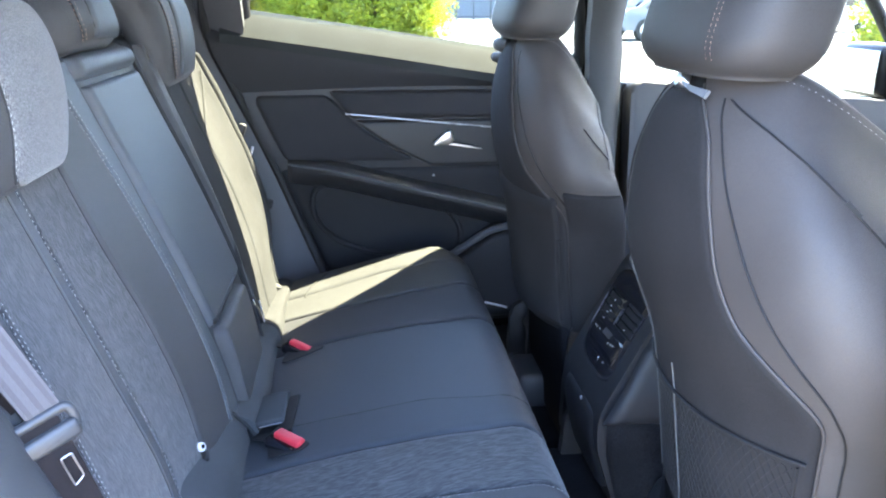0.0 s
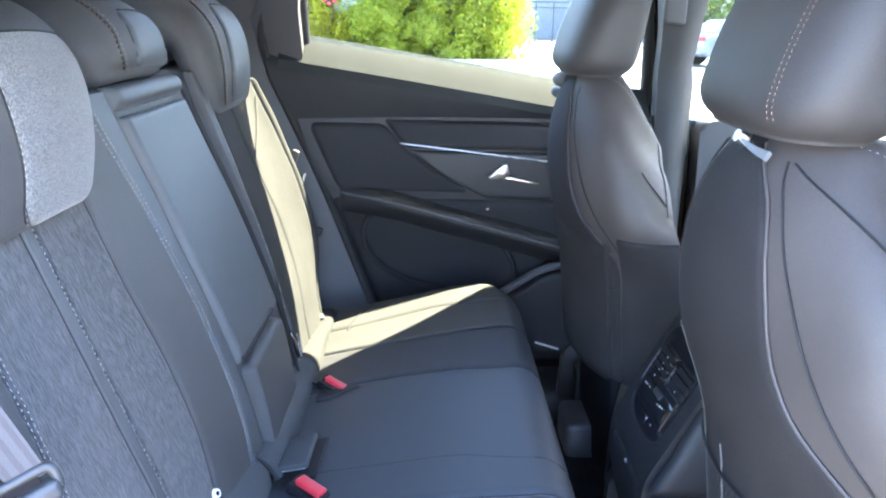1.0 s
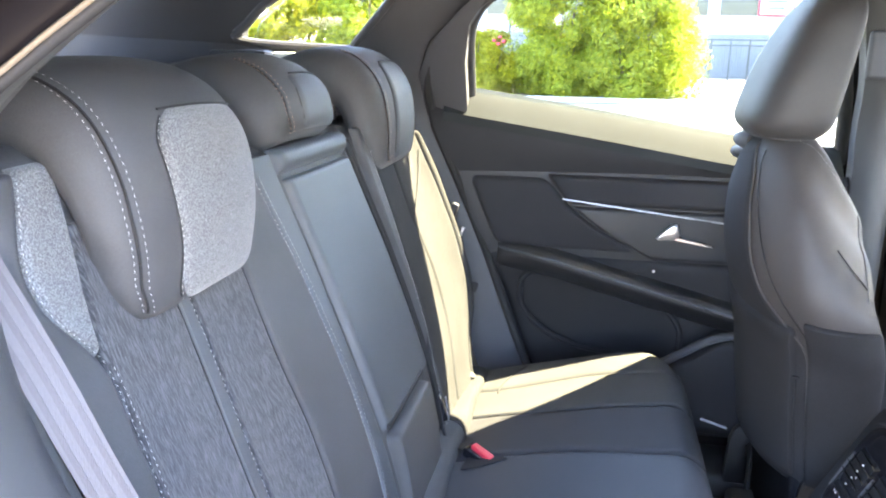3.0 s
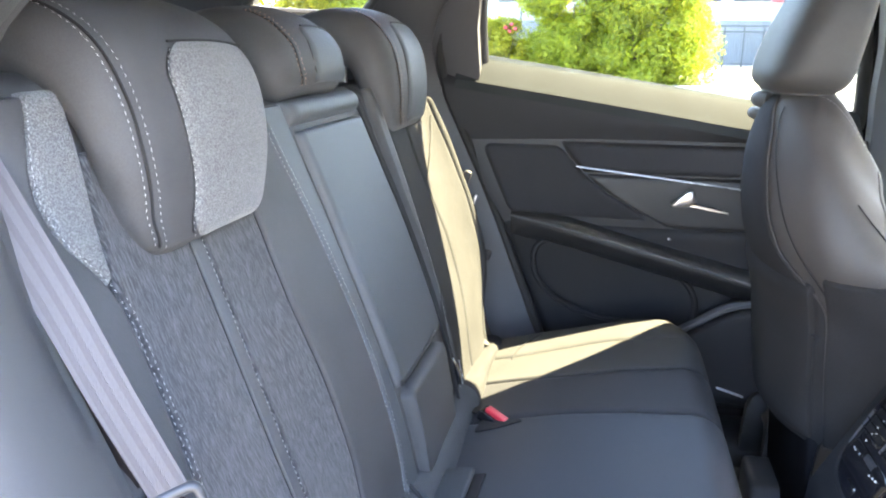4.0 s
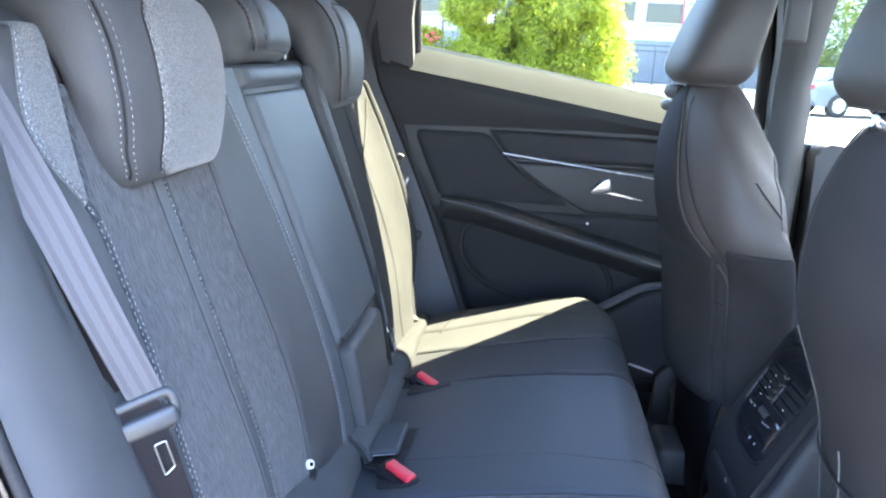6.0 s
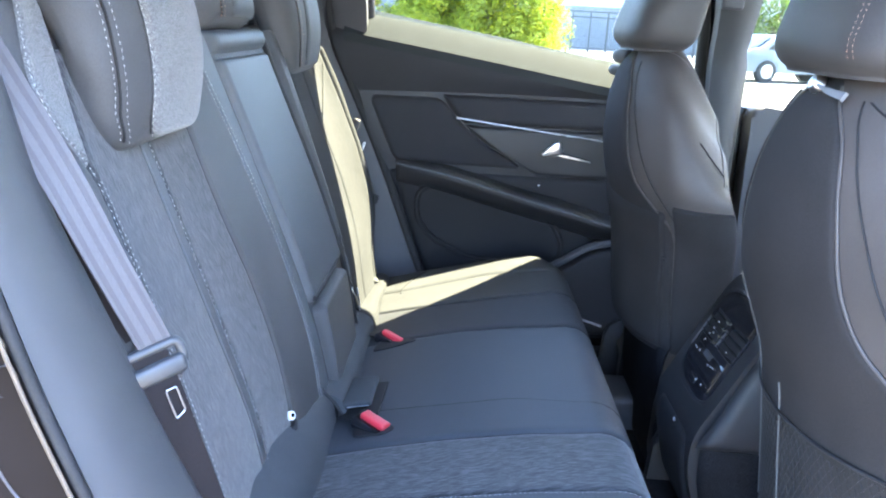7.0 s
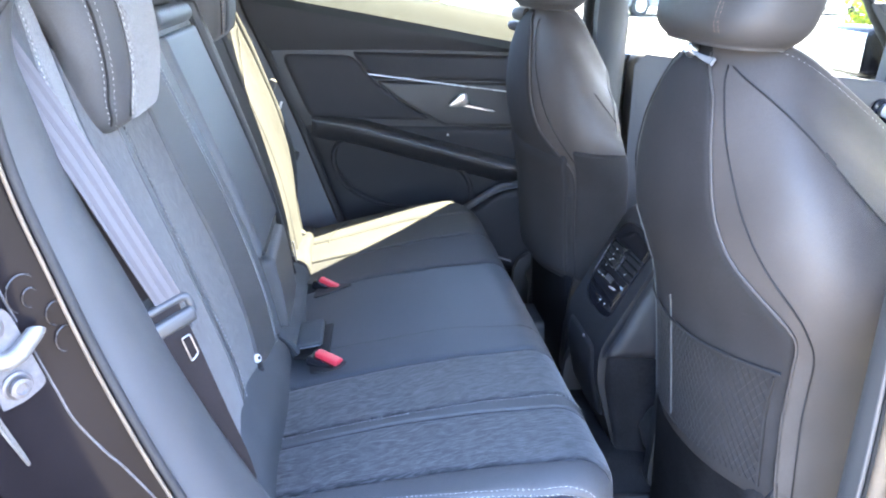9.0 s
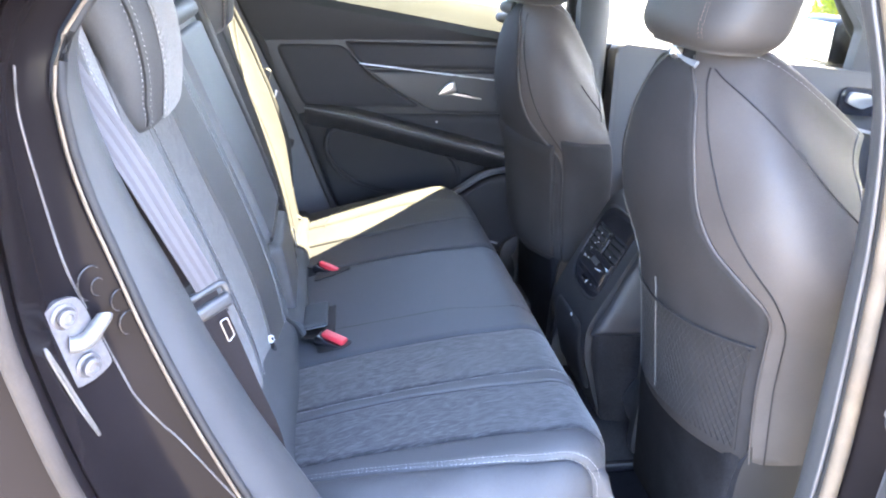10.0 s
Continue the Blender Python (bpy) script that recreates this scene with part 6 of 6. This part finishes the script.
part("housing", rbox((1.47, 2.10, 1.105), (0.09, 0.22, 0.15), 0.035, 4), PAINT, mir)
part("mirror_glass", rbox((1.421, 2.10, 1.105), (0.004, 0.185, 0.115), 0.0015, 1), MIRROR, mir, "mirror glass")
part("foot", rbox((1.48, 1.99, 1.035), (0.06, 0.09, 0.03), 0.01, 2), PAINT, mir)
dash = thing("dashboard", (1.5, 1.17, 0.6), "dark moulded dashboard under the windscreen", "dashboard")
part("dash_body", prism(rounded([(1.64, 0.62), (1.62, 0.86), (1.68, 0.97), (1.80, 1.00), (2.05, 0.97), (2.05, 0.50), (1.72, 0.45)], 0.05), 1, 0.50, 1.85, 0.02, 3), PLASTIC_SOFT, dash)
part("screen", rbox((1.60, 1.17, 0.97), (0.02, 0.26, 0.13), 0.008, 2), GLOSS, dash, "gloss black screen")
ws = thing("windscreen", (1.5, 1.17, 1.1), "clear raked windscreen", "windscreen", kind="structure")
wp = part("windscreen_pane", prism([(0.52, 0), (1.82, 0), (1.72, 0.55), (0.62, 0.55)], 0, 0, 0.006, 0, 1, lambda c0: Vector((1.93 - c0.z * 1.62 + c0.x, c0.y, 1.02 + c0.z * 0.96))), GLASS, ws)
wp.visible_shadow = False
for sg in (-1, 1):
    part("a_pillar", tube([(1.93, 1.17 + sg * 0.70, 1.0), (1.45, 1.17 + sg * 0.66, 1.30), (1.03, 1.17 + sg * 0.61, 1.53)], 0.035, 10), PILLAR, ws, "slate A-pillar")
bon = thing("bonnet", (2.3, 1.17, 0.6), "gloss black bonnet and front wings", "bonnet", kind="structure")
part("bonnet_skin", prism(rounded([(1.85, 0.40), (1.85, 1.0), (2.3, 0.97), (2.75, 0.86), (2.95, 0.70), (2.95, 0.35)], 0.08), 1, 0.34, 2.0, 0.06, 4), PAINT, bon)
nfd = thing("door_3", (1.0, 0.42, 0.42), "closed near front door with dark lining", "car door", kind="structure")
part("lining", prism(rounded([(0.64, 0.42), (0.62, 1.10), (1.0, 1.075), (1.5, 1.035), (1.62, 0.42)], 0.03), 1, 0.41, 0.47, 0.012, 3), PLASTIC_SOFT, nfd)
part("outer_skin", prism([(0.55, 0.40), (0.53, 1.10), (1.0, 1.07), (1.86, 1.0), (1.86, 0.40)], 1, 0.34, 0.40, 0.01, 2), PAINT, nfd)
nfr = [(x, 2.34 - y, z) for x, y, z in ffr]
part("window_frame", tube(smooth_path(nfr, 6), 0.016, 10), RUBBER, nfd)
np_ = part("window_pane", prism([(p[0], p[2]) for p in nfr], 1, 0, 0.004, 0, 1, lambda c0: Vector((c0.x, 2.34 - wy(c0.z) + c0.y, c0.z))), GLASS, nfd)
np_.visible_shadow = False

# ---- outside: sunlit yard, hedge, fence, building, parked cars ----
GROUND = surface("sun-bleached concrete", (0.20, 0.19, 0.175), 0.9, var=0.15, vscale=0.35, grain=0.25, gscale=40, bump=0.4)
SOIL = surface("dry planting soil", (0.16, 0.12, 0.085), 0.95, var=0.3, vscale=2, grain=0.4, gscale=60, bump=0.8)
KERB = surface("pale kerb concrete", (0.48, 0.46, 0.43), 0.9, var=0.15, vscale=1.5, grain=0.25, gscale=80, bump=0.3)
WALL = surface("white rendered wall", (0.42, 0.43, 0.445), 0.85, var=0.06, vscale=0.4, grain=0.1, gscale=30, bump=0.2)
BAND = surface("grey cladding", (0.15, 0.16, 0.175), 0.6, var=0.12, vscale=0.6, grain=0.1, gscale=20, bump=0.1)
IRON = surface("dark painted iron", (0.05, 0.055, 0.06), 0.5, var=0.2, vscale=3, bump=0.1)
BARK = surface("shrub bark", (0.12, 0.085, 0.06), 0.9, var=0.3, vscale=12, bump=0.6, gscale=80)
BLUE = surface("blue-grey car paint", (0.13, 0.155, 0.19), 0.25, var=0.1, vscale=2, bump=0, coat=1.0)
SILVER = surface("silver car paint", (0.45, 0.46, 0.48), 0.3, metal=0.5, var=0.1, vscale=2, bump=0, coat=1.0)
TYRE = surface("tyre rubber", (0.02, 0.02, 0.02), 0.85, var=0.2, vscale=10, bump=0.2)
CARGLASS = surface("dark reflecting car glass", (0.02, 0.025, 0.03), 0.06, var=0.2, bump=0, rvar=0.03)


def leaf_material(name, base):
    m = bpy.data.materials.new(name)
    m.use_nodes = True
    n, l = m.node_tree.nodes, m.node_tree.links
    b = n["Principled BSDF"]
    geo = n.new("ShaderNodeNewGeometry")
    r = ramp(n, [(0.0, [c * 0.7 for c in base]), (0.55, base), (1.0, [base[0] * 1.7, base[1] * 1.35, base[2] * 0.9])])
    l.new(geo.outputs["Random Per Island"], r.inputs["Fac"])
    l.new(r.outputs[0], b.inputs["Base Color"])
    b.inputs["Roughness"].default_value = 0.5
    tr, mix = n.new("ShaderNodeBsdfTranslucent"), n.new("ShaderNodeMixShader")
    l.new(r.outputs[0], tr.inputs[0])
    mix.inputs[0].default_value = 0.55
    l.new(b.outputs[0], mix.inputs[1])
    l.new(tr.outputs[0], mix.inputs[2])
    l.new(mix.outputs[0], n["Material Output"].inputs["Surface"])
    return m


LEAF = leaf_material("bright hedge leaves", (0.27, 0.33, 0.022))
LEAF2 = leaf_material("yellow-green shrub leaves", (0.34, 0.36, 0.022))
LEAF3 = leaf_material("tree leaves", (0.08, 0.13, 0.03))
FLOWER = surface("red flowers", (0.55, 0.05, 0.06), 0.6, var=0.2, vscale=20, bump=0)

bm = bmesh.new()
rows = [[Vector((x, y, 0)) for y in (-300, -20, -5, 0, 5, 12, 24, 60, 400)] for x in (-400, -60, -15, -5, 0, 5, 15, 60, 400)]
tagged(part("ground", grid_bm(rows), GROUND), "sun-bleached concrete yard", "ground", kind="structure")


PAVING = surface("dusty tan paving", (0.36, 0.29, 0.225), 0.9, var=0.2, vscale=0.6, grain=0.3, gscale=50, bump=0.4)
tagged(part("pavement", rbox((0, -10.4, 0.002), (60, 20.6, 0.012), 0), PAVING), "dusty tan paving beside the car", "pavement", kind="structure")


def shrub(name, label, x, y, w, d, h, mat, count, seed, size=0.10, group="hedge shrubs", base_z=0.12):
    rnd = random.Random(seed)
    t = thing(name, (x, y, base_z), label, "tree" if name == "tree" else "shrub", group)
    stems = []
    for k in range(7):
        a = rnd.uniform(0, 6.28)
        tip = Vector((x + math.cos(a) * w * 0.34, y + math.sin(a) * d * 0.34, base_z + h * rnd.uniform(0.55, 0.85)))
        root = Vector((x + math.cos(a) * 0.12, y + math.sin(a) * 0.12, base_z - 0.05))
        stems.append((root, root.lerp(tip, 0.5) + Vector((rnd.uniform(-.1, .1), rnd.uniform(-.1, .1), 0.1)), tip))
    for s in stems:
        part("stem", tube(smooth_path(s, 5), lambda q: 0.045 * (1 - 0.8 * q), 6), BARK, t)
    # clumps give the crown its lumpy outline; leaves sit in the clumps' outer parts
    clumps = []
    for k in range(110):
        a, rr, zz0 = rnd.uniform(0, 6.28), math.sqrt(rnd.random()), rnd.uniform(0.0, 0.98) ** 1.3
        swell = math.sin(math.pi * min(0.93, 0.34 + 0.50 * zz0)) ** 0.6
        clumps.append((Vector((x + math.cos(a) * rr * w * 0.45 * swell, y + math.sin(a) * rr * d * 0.45 * swell, base_z + h * (0.04 + 0.9 * zz0))), rnd.uniform(0.09, 0.17) * min(w, h)))
    V, F = [], []
    for k in range(count):
        c0, r0 = clumps[rnd.randrange(len(clumps))]
        v = Vector((rnd.gauss(0, 1), rnd.gauss(0, 1), rnd.gauss(0, 1))).normalized()
        p = c0 + v * r0 * rnd.uniform(0.55, 1.08)
        if p.z < base_z:
            continue
        n = (v + Vector((rnd.uniform(-.8, .8), rnd.uniform(-.8, .8), rnd.uniform(-.2, 1.0)))).normalized()
        u = n.orthogonal().normalized()
        u = Matrix.Rotation(rnd.uniform(0, 6.28), 3, n) @ u
        q = n.cross(u)
        s = size * rnd.uniform(0.6, 1.25)
        i = len(V)
        V += [p - u * s * 0.5, p + q * s * 0.26 + n * s * 0.05, p + u * s * 0.55, p - q * s * 0.26 + n * s * 0.05]
        F.append((i, i + 1, i + 2, i + 3))
    me = bpy.data.meshes.new("crown")
    me.from_pydata(V, [], F)
    me.materials.append(mat)
    ob = new("crown", me)
    ob.parent = t
    ob.matrix_parent_inverse = Matrix.Translation(-Vector(t.location))
    ob["kind"] = "stuff"
    return t


bed = thing("planting_bed", (-4, 24, 0), "kerbed planting bed with dry soil under the hedge", "planting bed", kind="structure")
part("soil", rbox((-8.6, 25.2, 0.06), (22.6, 3.4, 0.12), 0.02), SOIL, bed)
part("kerb", rbox((-8.6, 23.42, 0.07), (22.9, 0.16, 0.15), 0.02), KERB, bed, "pale kerb")
part("kerb", rbox((2.78, 25.2, 0.07), (0.16, 3.7, 0.15), 0.02), KERB, bed)
shrub("shrub", "large bright green leafy shrub in a kerbed bed", 0.95, 24.9, 4.3, 3.0, 4.4, LEAF, 90000, 3, 0.10)
shrub("shrub", "large bright green leafy shrub in a kerbed bed", -1.2, 25.0, 3.6, 3.0, 5.0, LEAF, 84000, 4, 0.10)
shrub("shrub", "low yellow-green shrub in a kerbed bed", -3.5, 24.7, 2.0, 2.2, 1.9, LEAF2, 34000, 5, 0.095)
shrub("shrub", "low yellow-green shrub in a kerbed bed", -5.2, 24.8, 2.2, 2.2, 2.3, LEAF2, 34000, 6, 0.095)
for k in range(5):
    shrub("shrub", "tall yellow-green hedge shrub", -7.4 - 2.5 * k, 25.0, 3.1, 2.8, 3.6 + 0.4 * (k % 2), LEAF2 if k % 2 else LEAF, 44000, 10 + k, 0.12)
shrub("shrub", "distant green shrub beyond the parked cars", 20.5, 42, 5.0, 4.0, 4.2, LEAF3, 5000, 31, 0.2, base_z=0.0)
shrub("tree", "leafy green tree beyond the parked cars", 16.0, 44, 5.5, 5.0, 6.5, LEAF3, 7000, 32, 0.22, base_z=0.4)
shrub("shrub", "bright green shrub beyond the wing mirror", 13.0, 17.5, 3.0, 3.0, 2.4, LEAF, 6000, 33, 0.12, base_z=0.0)
fl = thing("flower_cluster", (-2.9, 24.0, 1.4), "small red flower cluster among the shrubs", "flowers")
for k, (dx, dz) in enumerate(((0, 0), (0.16, 0.07), (-0.13, 0.10), (0.05, 0.2))):
    part("bloom", rbox((-2.95 + dx, 23.85, 1.62 + dz), (0.12, 0.10, 0.10), 0.04, 2), FLOWER, fl)
pole = thing("lamp_pole", (-2.95, 26.8, 0), "thin grey metal pole behind the shrubs", "pole")
part("shaft", tube([(-2.95, 26.8, 0), (-2.95, 26.8, 7.0)], 0.05, 10), BAND, pole)
part("pole_foot", rbox((-2.95, 26.8, 0.06), (0.3, 0.3, 0.12), 0.02), KERB, pole)

fence = thing("fence", (8, 46, 0), "dark iron railing fence before the white building", "fence")
for k in range(19):
    part("post", rbox((2.0 + k * 1.0, 46, 1.15), (0.08, 0.08, 2.3), 0.01, 1), IRON, fence)
for z in (0.25, 1.95, 2.25):
    part("rail", rbox((11.0, 46, z), (18.1, 0.05, 0.07), 0.01, 1), IRON, fence)
bars = bmesh.new()
for k in range(150):
    b0 = rbox((2.06 + k * 0.12, 46, 1.1), (0.022, 0.022, 1.7), 0)
    me = bpy.data.meshes.new("b")
    b0.to_mesh(me)
    bars.from_mesh(me)
    b0.free()
    bpy.data.meshes.remove(me)
tagged(part("bar", bars, IRON, fence), kind="stuff")

hall = thing("building", (8, 60, 0), "long white rendered building with grey cladding and dark windows", "building")
part("wall", rbox((10, 62, 6.0), (56, 12, 12.0), 0.05, 1), WALL, hall, "white rendered wall")
part("plinth", rbox((10, 55.9, 1.4), (56.1, 0.12, 2.8), 0.02, 1), BAND, hall, "grey clad lower wall")
part("roof_edge", rbox((10, 62, 12.15), (56.6, 12.6, 0.3), 0.05, 1), BAND, hall)
for k in range(9):
    w = part("window", rbox((-16 + k * 3.1, 55.95, 4.6), (2.3, 0.1, 1.3), 0.02, 1), CARGLASS, hall, "dark window")
    part("window_frame", rbox((-16 + k * 3.1, 55.93, 3.92), (2.5, 0.2, 0.12), 0.02, 1), WALL, w)
sign = thing("wall_sign", (11, 55.8, 5), "white wall sign with red edge and unreadable dark bars", "sign")
part("board", rbox((11.1, 55.85, 4.9), (2.0, 0.08, 1.7), 0.02, 1), WALL, sign)
part("border", rbox((11.1, 55.90, 4.9), (2.2, 0.06, 1.9), 0.02, 1), FLOWER, sign, "red border")
for k in range(3):
    part("text_bar", rbox((11.1, 55.80, 5.3 - 0.42 * k), (1.5 - 0.25 * k, 0.03, 0.16), 0), BAND, sign)


def parked_car(label, x, y, yaw, paint):
    car = thing("parked_car", (0, 0, 0), label, "car", "parked cars")
    side = rounded([(-2.1, 0.30), (-2.15, 0.75), (-1.95, 0.95), (-1.55, 1.0), (-0.95, 1.42), (0.55, 1.44), (1.15, 0.98), (1.95, 0.85), (2.15, 0.62), (2.1, 0.30)], 0.12)
    part("body", prism(side, 1, -0.86, 0.86, 0.10, 4), paint, car, "", 60)
    part("side_glass", prism(rounded([(-1.35, 0.98), (-0.88, 1.34), (0.50, 1.36), (0.98, 1.0)], 0.06), 1, -0.868, 0.868, 0.004, 1), CARGLASS, car, "dark side windows")
    part("rear_glass", sheet([(-1.62, -0.62, 1.02), (-1.08, -0.58, 1.38)], [(-1.62, 0.62, 1.02), (-1.08, 0.58, 1.38)], (-0.6, 0, 0.8), 0.02, 0.02), CARGLASS, car)
    part("windscreen", sheet([(1.20, -0.64, 1.0), (0.68, -0.58, 1.40)], [(1.20, 0.64, 1.0), (0.68, 0.58, 1.40)], (0.6, 0, 0.8), 0.02, 0.02), CARGLASS, car)
    for sx in (-1.3, 1.32):
        for sy in (-0.8, 0.8):
            w = part("wheel", lathe([(0.33, -0.10), (0.34, 0.0), (0.33, 0.10), (0.22, 0.11), (0, 0.09)], 24, Matrix.Translation((sx, sy, 0.33)) @ Matrix.Rotation(radians(90 if sy < 0 else -90), 4, "X")), TYRE, car, "black tyre")
            part("rim", lathe([(0.21, 0), (0.21, 0.02), (0.06, 0.03), (0, 0.03)], 16, Matrix.Translation((sx, sy * 1.13, 0.33)) @ Matrix.Rotation(radians(90 if sy < 0 else -90), 4, "X")), SILVER, w, "alloy rim")
    for sy in (-0.62, 0.62):
        part("headlight", rbox((2.06, sy, 0.72), (0.12, 0.34, 0.14), 0.03, 2), WHITE, car, "clear headlight")
        part("tail_light", rbox((-2.08, sy, 0.85), (0.10, 0.30, 0.16), 0.03, 2), RED, car, "red tail light")
    car.matrix_basis = pose(x, y, 0, 0, 0, yaw)
    return car


parked_car("blue-grey parked car across the yard", 10.2, 25.5, 14, BLUE)
parked_car("silver parked car across the yard", 18.5, 30.0, 20, SILVER)
parked_car("silver parked car near the white building", -6.5, 42.0, 3, SILVER)
